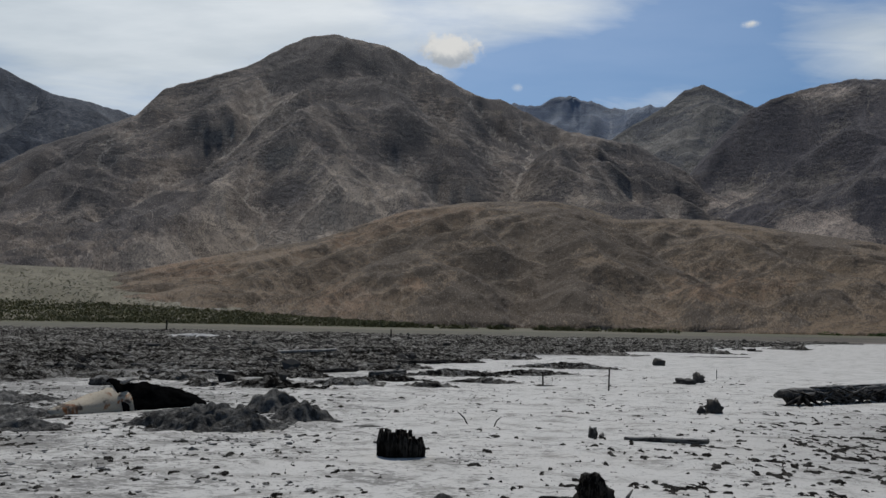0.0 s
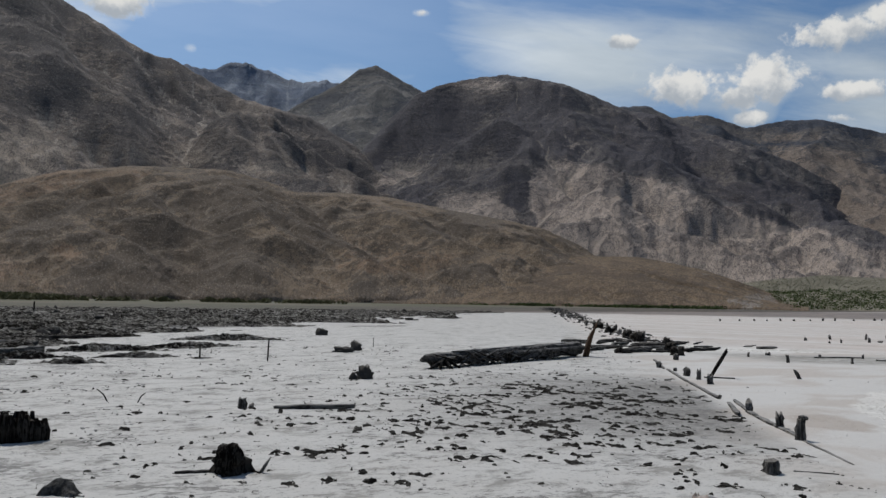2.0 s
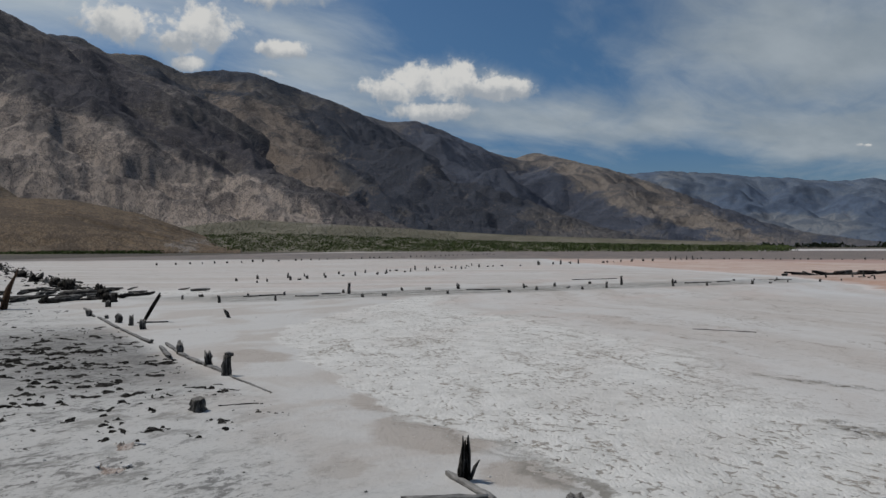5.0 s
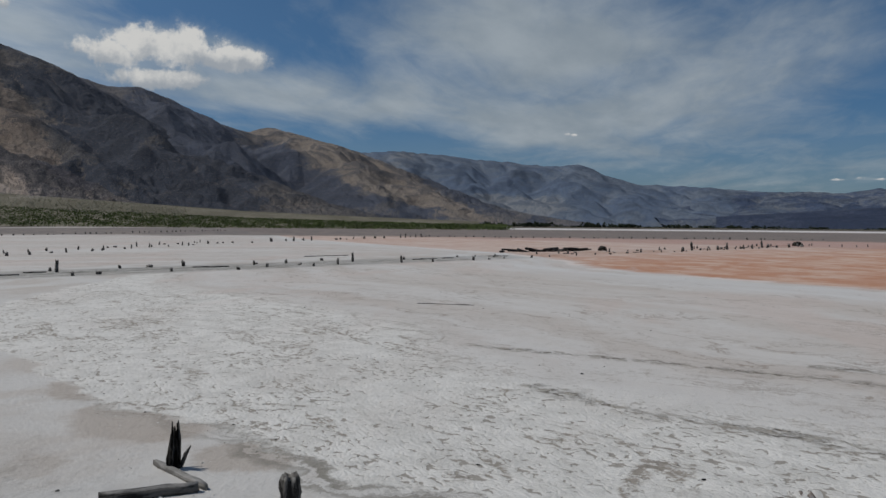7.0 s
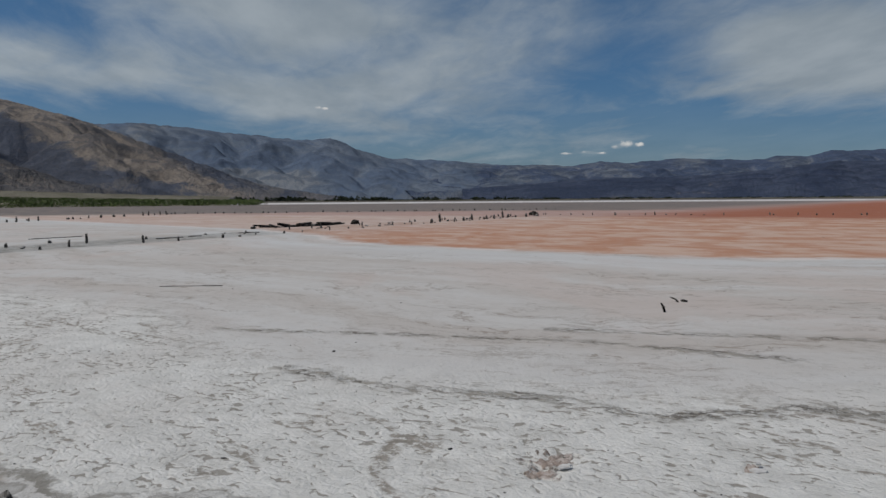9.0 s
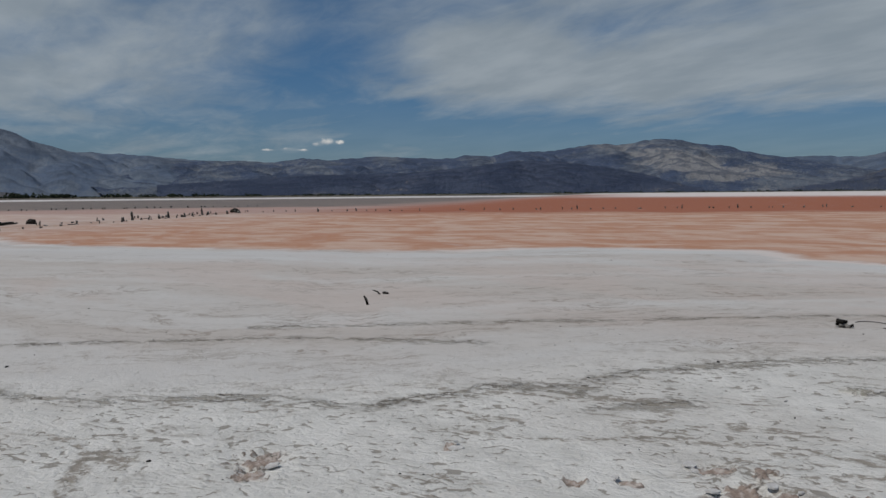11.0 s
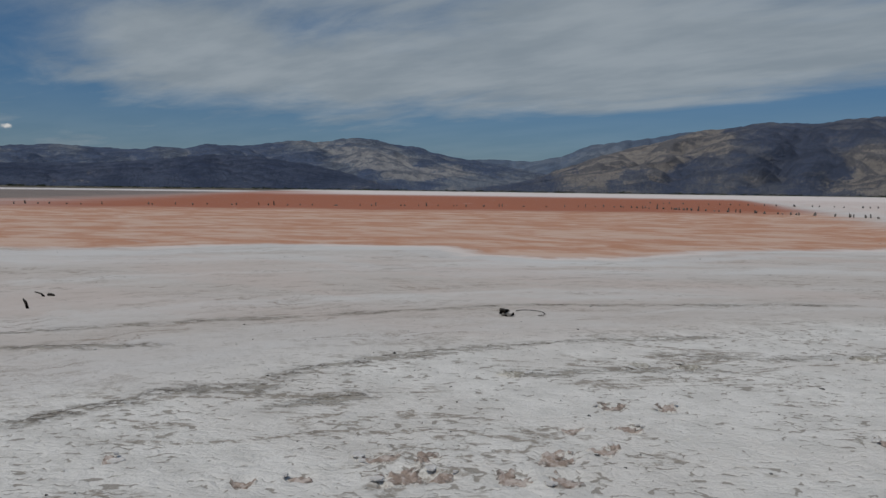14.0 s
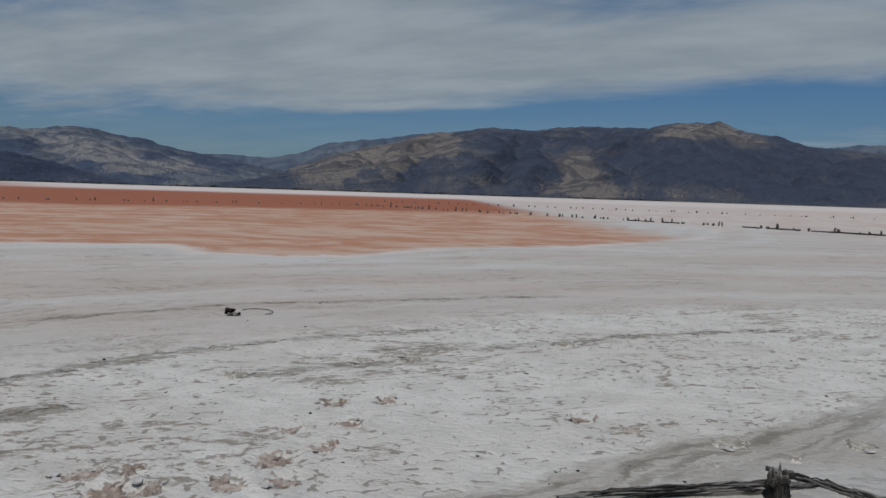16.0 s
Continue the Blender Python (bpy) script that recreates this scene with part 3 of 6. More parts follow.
def sheet(name, points, across, mat, values=None, closed=False):
    """A mesh over a grid of points (rows times across)."""
    rows = len(points) // across
    i = np.arange(rows * across).reshape(rows, across)
    if closed:
        i = np.hstack([i, i[:, :1]])
    faces = np.stack([i[:-1, :-1], i[:-1, 1:], i[1:, 1:], i[1:, :-1]], -1).reshape(-1, 4)
    mesh = bpy.data.meshes.new(name)
    mesh.vertices.add(len(points))
    mesh.vertices.foreach_set("co", np.asarray(points, dtype=np.float32).ravel())
    mesh.loops.add(faces.size)
    mesh.loops.foreach_set("vertex_index", faces.astype(np.int32).ravel())
    mesh.polygons.add(len(faces))
    mesh.polygons.foreach_set("loop_start", np.arange(0, faces.size, 4, dtype=np.int32))
    mesh.update(calc_edges=True)
    mesh.validate()
    mesh.shade_smooth()
    for key, value in (values or {}).items():
        mesh.attributes.new(key, "FLOAT", "POINT").data.foreach_set("value", np.asarray(value, dtype=np.float32).ravel())
    mesh.materials.append(mat)
    return new(name, mesh)


def blur(Z, times):
    for _ in range(times):
        P = np.pad(Z, 1, "edge")
        Z = (P[:-2, 1:-1] + P[2:, 1:-1] + P[1:-1, :-2] + P[1:-1, 2:] + 2 * P[1:-1, 1:-1]) / 6
    return Z


def rivers(Z0, keep, dx, dy, passes, bite, repose, seed):
    """Lifts a range bit by bit while its streams cut down and its sides slump to the angle of rest. Gives the land and how much water runs where."""
    rows, cols = Z0.shape
    q = np.random.RandomState(seed)
    reach = 4
    col = np.arange(cols)
    Z = 0.30 * Z0
    u, v = np.meshgrid(np.arange(cols) * dx.mean(), np.arange(rows) * dy)
    hard = np.clip(1.0 + 0.7 * fractal(u / (rows * dy) * 6, v / (rows * dy) * 6, 5, 0.6, seed + 70), 0.5, 1.6)
    climb = np.cumsum(repose * dx * hard, 1)
    steep = np.cumsum(1.35 * repose * dy * hard, 0)
    cell = (dx * dy).ravel()
    for turn in range(passes):
        Z = Z + Z0 * 0.70 / passes
        wet = np.tile(cell[:, None], (1, cols)) * q.uniform(0.6, 1.4, (rows, cols))
        to, gap = np.zeros((rows, cols), int), np.zeros((rows, cols))
        shake = Z + q.randn(rows, cols) * dx * 0.10
        for i in range(rows - 1, 0, -1):
            low = np.pad(shake[i - 1], reach, constant_values=1e9)
            fall = np.stack([(shake[i] - low[reach + k:reach + k + cols]) / math.hypot(k * dx[i, 0], dy) for k in range(-reach, reach + 1)])
            best = fall.argmax(0) - reach
            to[i] = np.clip(col + best, 0, cols - 1)
            gap[i] = np.hypot(best * dx[i, 0], dy)
            wet[i - 1] += np.bincount(to[i], wet[i], cols)
        for i in range(1, rows):
            f = bite * keep[i] * np.sqrt(wet[i]) / gap[i]
            below = Z[i - 1][to[i]]
            Z[i] = np.where(Z[i] > below, (Z[i] + f * below) / (1 + f), below + 0.01 * dy)
        for _ in range(2):
            Z = np.minimum(Z, np.minimum.accumulate(Z - climb, 1) + climb)
            Z = np.minimum(Z, (np.minimum.accumulate((Z + climb)[:, ::-1], 1)[:, ::-1]) - climb)
            Z = np.minimum(Z, np.minimum.accumulate(Z - steep, 0) + steep)
        Z = Z + 0.25 * (blur(Z, 1) - Z)
    # courses wind instead of running straight
    bend = np.clip(keep, 0, 1)
    fi = np.clip(np.arange(rows)[:, None] + bend * 0.035 * rows * fractal(u / (rows * dy) * 7, v / (rows * dy) * 7, 4, 0.6, seed + 80), 0, rows - 1.001)
    fj = np.clip(np.arange(cols)[None] + bend * 0.040 * rows * dy / dx * fractal(u / (rows * dy) * 6 + 5, v / (rows * dy) * 6, 4, 0.6, seed + 81), 0, cols - 1.001)
    i, j = fi.astype(int), fj.astype(int)
    a, b = fi - i, fj - j
    mixed = [(1 - a) * ((1 - b) * F[i, j] + b * F[i, j + 1]) + a * ((1 - b) * F[i + 1, j] + b * F[i + 1, j + 1]) for F in (Z, wet)]
    return mixed[0], mixed[1] / cell.mean()


def mountain(name, crest, far, near, mat, label, seed, power=1.0, spur=330.0, jag=0.10, step=0.12, rows=120, back=0.35, skew=0.0, wander=1.0, bite=0.05, passes=24, repose=0.62, tones=(), rough=1.0):
    """A range whose crest runs through (azimuth, elevation) in degrees as seen from the lake, far metres off; its foot lies near metres off."""
    a = np.arange(crest[0][0], crest[-1][0] + step / 2, step)
    e = np.interp(a, [c[0] for c in crest], [c[1] for c in crest])
    wide = max(3, int(0.5 / step))
    kernel = np.hanning(wide + 2)[1:-1]
    e = np.convolve(np.pad(e, wide, "edge"), kernel / kernel.sum(), "same")[wide:-wide]
    e = e + jag * fractal(a * 1.1, a * 0 + seed, 6, 0.62, seed) * np.clip(e / 3, 0.15, 1)
    s = np.concatenate([np.linspace(0, 1, rows), 1 + np.linspace(0.06, 1, 8)])
    A, S = np.meshgrid(np.radians(a), s)
    E = np.radians(np.maximum(np.tile(e, (len(s), 1)), 0.05))
    far_at = far * (1 + wander * 0.07 * wave(A * 14, A * 0 + seed))
    near_at = near * (1 + wander * 0.10 * fractal(A * 9, A * 0 + seed + 5, 2))
    front = np.minimum(S, 1)
    D = near_at + (far_at - near_at) * front + np.maximum(S - 1, 0) * far_at * back
    top = 1.6 + far_at * np.tan(E)
    x, y = np.sin(A) * D / spur, np.cos(A) * D / spur
    wx, wy = x + 0.4 * fractal(x * 0.7, y * 0.7, 3, 0.5, seed + 20), y + 0.4 * fractal(x * 0.7 + 9, y * 0.7, 3, 0.5, seed + 30)
    envelope = top * front ** power
    relief = float(top.max())
    Z, flow = envelope.copy(), np.zeros(envelope.shape)
    if passes:
        sway = np.clip(1 + 0.55 * (ridged(wx, wy, 4, 0.5, seed) - 0.55) * np.clip((1 - front) * 3, 0, 1), 0.4, 1.4)
        keep = np.clip((1 - front[:rows]) * 7, 0.0, 1) * np.clip(front[:rows] * 20, 0, 1)
        dx, dy = D[:rows].mean(1)[:, None] * radians(step), (far - near) / rows
        repose = max(repose, 1.25 * relief / (far - near))
        cut, flow[:rows] = rivers((envelope * sway)[:rows], keep, dx, dy, passes, bite, repose, seed)
        head = np.clip((front[:rows] - 0.78) / 0.22, 0, 1) ** 1.6
        crest_gap = (top[:rows] - cut[rows - 1][None]) * head
        Z[:rows] = np.minimum(cut + crest_gap, top[:rows] * np.maximum(front[:rows], 0.001) ** 0.8)
        crag = fractal(wx * 10, wy * 10, 4, 0.6, seed + 40) + 0.6 * (ridged(wx * 16, wy * 16, 3, 0.6, seed + 50) - 0.6)
        steepness = np.hypot(*np.gradient(blur(Z, 2))) / (relief / rows)
        shelf = ridged(wx * 4.2, wy * 4.2, 4, 0.55, seed + 45) - 0.55
        Z = Z + rough * relief * (0.013 * crag * np.clip(steepness - 0.4, 0.2, 2.0) + 0.018 * shelf) * np.clip((1 - front) * 16, 0, 1) * np.clip(front * 8, 0, 1)
        # faces steeper than loose rock can stand crumble a little at a time
        stand = max(0.78, 1.25 * relief / (far - near))
        for _ in range(12):
            fall = 0.25 * np.clip(Z[1:rows - 1] - Z[:rows - 2] - stand * dy, 0, None)
            Z[1:rows - 1] -= fall
            Z[:rows - 2] += fall
            lean = np.diff(Z[:rows], axis=1)
            fall = 0.22 * np.sign(lean) * np.clip(np.abs(lean) - stand * dx, 0, None)
            Z[:rows, 1:] -= fall
            Z[:rows, :-1] += fall
        Z[1:rows - 1] += 0.5 * (blur(Z[:rows], 1) - Z[:rows])[1:-1]
    rib = np.clip((Z - blur(Z, 24)) / (0.011 * relief), -1, 1)
    A = A + radians(skew) * (1 - front)
    Z = np.where(S > 1, top * (1 - 0.75 * np.clip(S - 1, 0, 1) ** 0.8), Z)
    Z[0] = -3
    P = np.stack([np.sin(A) * D, np.cos(A) * D, Z], -1).reshape(-1, 3)
    gully = np.clip(np.log(1 + flow / 12.0) / 6.0, 0, 1)
    turn, rises = np.degrees(A), np.degrees(np.arctan2(Z - 1.6, D))
    turn = turn + 0.9 * fractal(wx * 1.3, wy * 1.3, 4, 0.6, seed + 60)
    rises = rises + 0.5 * fractal(wx * 1.3 + 7, wy * 1.3, 4, 0.6, seed + 61)
    # sunlit and cloud-shaded patches join the rock's own tone here
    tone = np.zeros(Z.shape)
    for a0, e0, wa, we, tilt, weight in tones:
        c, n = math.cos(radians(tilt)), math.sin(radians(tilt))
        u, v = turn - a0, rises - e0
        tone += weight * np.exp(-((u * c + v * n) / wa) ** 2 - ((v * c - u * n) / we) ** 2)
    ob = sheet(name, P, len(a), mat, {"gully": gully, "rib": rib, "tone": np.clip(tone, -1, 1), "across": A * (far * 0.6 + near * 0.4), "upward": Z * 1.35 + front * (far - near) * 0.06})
    return tagged(ob, label, "mountain", kind="structure")


# where the rock is paler (above nought) or darker, sun, cloud and gully shade painted in: azimuth, elevation, half
# widths, slant, weight
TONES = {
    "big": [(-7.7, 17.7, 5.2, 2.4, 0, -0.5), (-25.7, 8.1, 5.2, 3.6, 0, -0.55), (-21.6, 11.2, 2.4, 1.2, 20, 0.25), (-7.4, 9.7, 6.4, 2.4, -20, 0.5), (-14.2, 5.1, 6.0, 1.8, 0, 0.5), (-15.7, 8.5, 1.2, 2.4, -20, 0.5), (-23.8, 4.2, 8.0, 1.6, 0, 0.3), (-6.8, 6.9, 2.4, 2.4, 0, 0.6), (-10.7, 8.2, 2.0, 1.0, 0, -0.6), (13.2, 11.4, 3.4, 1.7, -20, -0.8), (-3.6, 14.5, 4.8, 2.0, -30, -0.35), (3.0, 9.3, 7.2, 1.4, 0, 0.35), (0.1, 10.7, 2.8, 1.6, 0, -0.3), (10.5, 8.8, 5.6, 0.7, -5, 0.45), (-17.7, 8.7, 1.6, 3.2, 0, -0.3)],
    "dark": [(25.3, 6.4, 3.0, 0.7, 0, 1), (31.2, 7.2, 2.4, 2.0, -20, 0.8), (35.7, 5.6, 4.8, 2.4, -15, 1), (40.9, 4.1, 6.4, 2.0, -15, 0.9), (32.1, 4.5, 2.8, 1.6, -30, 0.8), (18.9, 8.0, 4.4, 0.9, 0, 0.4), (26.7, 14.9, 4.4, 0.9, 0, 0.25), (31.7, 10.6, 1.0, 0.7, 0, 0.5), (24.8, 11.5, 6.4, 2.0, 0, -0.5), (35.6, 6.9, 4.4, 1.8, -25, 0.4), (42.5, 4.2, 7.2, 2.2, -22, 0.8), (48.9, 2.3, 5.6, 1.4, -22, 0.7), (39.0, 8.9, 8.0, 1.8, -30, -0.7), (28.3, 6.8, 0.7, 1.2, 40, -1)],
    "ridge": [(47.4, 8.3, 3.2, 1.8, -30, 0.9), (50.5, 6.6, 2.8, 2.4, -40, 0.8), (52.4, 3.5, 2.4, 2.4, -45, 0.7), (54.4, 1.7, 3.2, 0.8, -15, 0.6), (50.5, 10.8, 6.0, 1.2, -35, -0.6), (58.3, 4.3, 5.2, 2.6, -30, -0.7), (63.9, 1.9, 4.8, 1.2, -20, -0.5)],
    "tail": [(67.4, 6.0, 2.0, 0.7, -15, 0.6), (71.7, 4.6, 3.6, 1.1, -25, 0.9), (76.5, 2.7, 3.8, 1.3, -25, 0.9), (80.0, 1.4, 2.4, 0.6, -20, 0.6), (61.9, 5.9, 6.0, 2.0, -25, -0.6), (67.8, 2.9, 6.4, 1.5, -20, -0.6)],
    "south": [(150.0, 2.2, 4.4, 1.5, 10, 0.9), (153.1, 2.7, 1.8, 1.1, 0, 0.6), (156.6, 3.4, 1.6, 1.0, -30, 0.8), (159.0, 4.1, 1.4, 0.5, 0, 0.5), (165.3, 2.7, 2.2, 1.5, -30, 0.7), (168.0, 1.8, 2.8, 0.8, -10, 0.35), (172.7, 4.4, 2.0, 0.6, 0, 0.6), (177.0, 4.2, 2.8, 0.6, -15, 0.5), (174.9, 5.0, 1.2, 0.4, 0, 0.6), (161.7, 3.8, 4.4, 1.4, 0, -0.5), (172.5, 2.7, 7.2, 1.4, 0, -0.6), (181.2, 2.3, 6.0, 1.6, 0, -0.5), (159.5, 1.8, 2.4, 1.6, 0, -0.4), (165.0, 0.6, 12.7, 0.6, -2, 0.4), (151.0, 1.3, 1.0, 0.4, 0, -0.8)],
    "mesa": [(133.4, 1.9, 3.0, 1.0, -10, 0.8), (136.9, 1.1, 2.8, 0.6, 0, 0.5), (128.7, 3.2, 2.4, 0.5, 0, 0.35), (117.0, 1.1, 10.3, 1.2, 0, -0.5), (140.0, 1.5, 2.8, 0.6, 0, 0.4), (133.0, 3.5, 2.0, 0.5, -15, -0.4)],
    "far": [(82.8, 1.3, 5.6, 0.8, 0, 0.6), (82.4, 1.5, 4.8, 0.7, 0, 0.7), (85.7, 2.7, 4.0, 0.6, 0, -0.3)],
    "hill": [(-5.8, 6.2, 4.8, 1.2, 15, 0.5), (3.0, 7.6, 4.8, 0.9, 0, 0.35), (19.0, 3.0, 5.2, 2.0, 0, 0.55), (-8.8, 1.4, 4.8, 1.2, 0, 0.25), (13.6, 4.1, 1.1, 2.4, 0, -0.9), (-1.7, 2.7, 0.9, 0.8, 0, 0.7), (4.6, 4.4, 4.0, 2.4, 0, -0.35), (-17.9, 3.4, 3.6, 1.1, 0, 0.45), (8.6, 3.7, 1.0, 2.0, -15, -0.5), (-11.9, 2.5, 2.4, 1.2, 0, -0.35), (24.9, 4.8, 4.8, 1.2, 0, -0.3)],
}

mountain("mountain_west", [(-34, 16.5), (-29.3, 15.0), (-26.5, 13.9), (-24, 13.6), (-21.2, 13.07), (-18, 12.2), (-14, 11)], 3600, 1500, M["rock_west"], "dark mountain flank, haze painted blue-grey, with faint snow streaks", 3)
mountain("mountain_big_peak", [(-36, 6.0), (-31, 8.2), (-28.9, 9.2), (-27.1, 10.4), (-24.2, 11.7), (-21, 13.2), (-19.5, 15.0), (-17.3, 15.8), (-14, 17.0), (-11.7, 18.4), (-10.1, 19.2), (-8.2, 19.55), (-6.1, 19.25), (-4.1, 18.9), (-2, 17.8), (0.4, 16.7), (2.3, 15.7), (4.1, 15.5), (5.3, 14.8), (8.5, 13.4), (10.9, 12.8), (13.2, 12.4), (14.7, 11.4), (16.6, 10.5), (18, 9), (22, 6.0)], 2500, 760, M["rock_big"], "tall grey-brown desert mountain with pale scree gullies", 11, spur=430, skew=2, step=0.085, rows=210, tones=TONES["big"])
mountain("mountain_far_peaks", [(1, 14.2), (4.5, 15.2), (6.3, 15.0), (7.3, 15.5), (8.9, 15.8), (10.5, 15.2), (12.4, 14.65), (14.3, 14.9), (18, 14.2), (24, 12)], 4600, 2500, M["rock_blue"], "distant mountain peaks behind the ridge, haze painted blue", 21, jag=0.22)
mountain("mountain_round_peak", [(9, 11), (12.4, 13.2), (15.5, 14.9), (16.6, 15.8), (17.9, 16.05), (19.5, 15.2), (21.1, 14.4), (24, 13), (28, 11)], 3700, 1700, M["rock_round"], "grey rounded summit above the canyon", 26)
mountain("mountain_dark", [(15, 8), (17, 10.3), (19, 12.6), (20.9, 14.3), (22.9, 15.0), (25.3, 15.45), (27.3, 15.6), (29.3, 15.3), (31.3, 14.9), (33.2, 14.1), (35.3, 13.15), (37.7, 12.6), (39.7, 11.7), (42.9, 10.5), (45.7, 9.3), (48, 7.9), (51.1, 5.4), (53.4, 3.6), (57.2, 1.4), (59, 0.6)], 2600, 900, M["rock_dark"], "dark mountain, its shaded top and sunlit lower slopes put into the rock colour", 33, spur=400, skew=4, step=0.085, rows=200, tones=TONES["dark"])
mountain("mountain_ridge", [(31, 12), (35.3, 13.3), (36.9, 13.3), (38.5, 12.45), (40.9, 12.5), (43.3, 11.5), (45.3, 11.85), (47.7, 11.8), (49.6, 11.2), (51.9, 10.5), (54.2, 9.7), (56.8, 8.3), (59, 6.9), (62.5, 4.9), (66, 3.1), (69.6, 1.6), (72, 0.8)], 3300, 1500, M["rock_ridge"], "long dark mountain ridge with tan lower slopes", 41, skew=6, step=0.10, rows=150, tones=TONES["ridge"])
mountain("mountain_tail", [(50, 8), (55.3, 9.2), (57.2, 8.7), (59, 8.8), (60.8, 8.2), (62.8, 7.3), (64.8, 6.4), (66.1, 6.2), (67.5, 6.55), (69.1, 6.15), (72.2, 5.4), (74.1, 4.7), (77, 3.5), (79.2, 2.5), (82, 1.2), (85, 0.5)], 3900, 2200, M["rock_tail"], "receding tan mountain spur, haze and shade put in as blue-grey", 52, skew=6, step=0.10, rows=130, tones=TONES["tail"])
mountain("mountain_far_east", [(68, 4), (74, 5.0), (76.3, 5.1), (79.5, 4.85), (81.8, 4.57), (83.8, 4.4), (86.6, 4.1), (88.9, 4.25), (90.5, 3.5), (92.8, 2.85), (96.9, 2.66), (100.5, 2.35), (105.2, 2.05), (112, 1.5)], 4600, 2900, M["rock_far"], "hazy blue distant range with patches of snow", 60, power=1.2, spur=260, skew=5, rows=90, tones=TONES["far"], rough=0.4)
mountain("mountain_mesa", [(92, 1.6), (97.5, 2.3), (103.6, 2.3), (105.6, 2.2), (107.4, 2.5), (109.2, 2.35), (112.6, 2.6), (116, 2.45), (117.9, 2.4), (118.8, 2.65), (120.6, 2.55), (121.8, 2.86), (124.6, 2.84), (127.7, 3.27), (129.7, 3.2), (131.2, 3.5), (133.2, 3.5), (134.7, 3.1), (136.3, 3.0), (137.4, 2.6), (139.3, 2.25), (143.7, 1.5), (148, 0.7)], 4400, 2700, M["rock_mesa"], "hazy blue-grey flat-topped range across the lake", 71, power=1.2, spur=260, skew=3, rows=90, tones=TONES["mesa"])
mountain("mountain_low_dark", [(98, 0.7), (107.4, 1.3), (114.8, 1.45), (118.6, 1.75), (122.2, 2.2), (125.7, 2.1), (129.3, 1.55), (132.4, 0.9), (135, 0.35)], 3200, 2000, M["rock_shade"], "low hills, cloud shade and haze painted dark blue", 77, power=1.2, rows=70)
mountain("mountain_pass", [(133, 1.2), (139.6, 2.1), (142, 2.2), (144.3, 2.05), (146.3, 2.4), (148.3, 3.2), (150.6, 3.5), (152.5, 3.7), (154.8, 4.1), (158, 4.0), (164, 3.4)], 4700, 3600, M["rock_far"], "ridge beyond the mountain pass, haze painted pale blue", 83, power=1.2, rows=70)
mountain("mountain_south", [(143, 0.3), (145.2, 0.7), (147.5, 1.7), (149.4, 2.5), (151.4, 3.1), (153.7, 3.55), (155.6, 4.2), (157.4, 4.3), (159.6, 4.68), (162.9, 4.5), (164.2, 4.75), (166.4, 4.88), (170.5, 4.8), (171.6, 5.1), (175, 5.27), (176.7, 4.6), (178.7, 4.3), (180.5, 3.7), (182.7, 3.5), (185, 3.2), (190, 2.2), (196, 1.0)], 3800, 1900, M["rock_south"], "tan mountain across the lake, haze and dark cloud shade put into its colour", 91, spur=300, skew=-4, step=0.10, rows=130, tones=TONES["south"])
mountain("mountain_south_far", [(176, 3), (181.7, 3.6), (183.6, 3.8), (185, 3.77), (190, 3), (198, 1.2)], 4700, 3800, M["rock_far"], "ridge far behind, haze painted faint blue", 97)
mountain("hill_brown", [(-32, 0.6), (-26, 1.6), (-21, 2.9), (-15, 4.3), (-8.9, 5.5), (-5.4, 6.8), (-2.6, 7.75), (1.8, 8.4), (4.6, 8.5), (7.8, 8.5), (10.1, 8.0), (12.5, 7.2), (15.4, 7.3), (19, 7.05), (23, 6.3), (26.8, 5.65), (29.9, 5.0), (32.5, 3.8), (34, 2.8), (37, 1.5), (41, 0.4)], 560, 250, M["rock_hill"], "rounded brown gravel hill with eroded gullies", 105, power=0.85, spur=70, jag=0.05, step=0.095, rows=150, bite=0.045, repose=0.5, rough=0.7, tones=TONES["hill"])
mountain("hill_low", [(18, 0.3), (21, 0.8), (24.9, 1.5), (28.8, 2.6), (32.5, 3.15), (36.5, 3.05), (40.6, 2.2), (43.6, 1.15), (45.5, 0.4), (47, 0.1)], 420, 235, M["rock_low"], "low reddish-brown rounded hillock by the shore", 112, power=0.75, spur=60, jag=0.04, rows=80, passes=12, bite=0.08)
mountain("alluvial_fan_west", [(-36, 3.2), (-28, 3.0), (-24, 3.0), (-20, 2.6), (-14, 1.9), (-8, 1.0), (-3, 0.3)], 620, 200, M["fan"], "pale alluvial fan dotted with shrubs", 120, power=1.0, wander=0.0, spur=80, jag=0.02, rows=60, passes=0)
mountain("alluvial_fan_east", [(40, 0.9), (45, 1.7), (48, 1.9), (52, 1.65), (58, 1.3), (66, 0.8), (74, 0.5), (82, 0.25)], 1100, 260, M["fan"], "pale gravel fan dotted with shrubs below the mountain", 126, power=1.0, wander=0.0, spur=120, jag=0.02, rows=60, passes=0)

# the lake bed, one sheet to the horizon
radii = np.concatenate([[0.01, 0.4, 1.0, 1.6], 2.0 * 1.0155 ** np.arange(0, 209), 49.6 * 1.06 ** np.arange(0, 80)])
radii = radii[radii < 4850]
angles = np.radians(np.concatenate([np.arange(-40, 196, 0.36), np.arange(196, 320, 4.0)]))
GA, GR = np.meshgrid(angles, radii)
GX, GY = np.sin(GA) * GR + 0.4, np.cos(GA) * GR


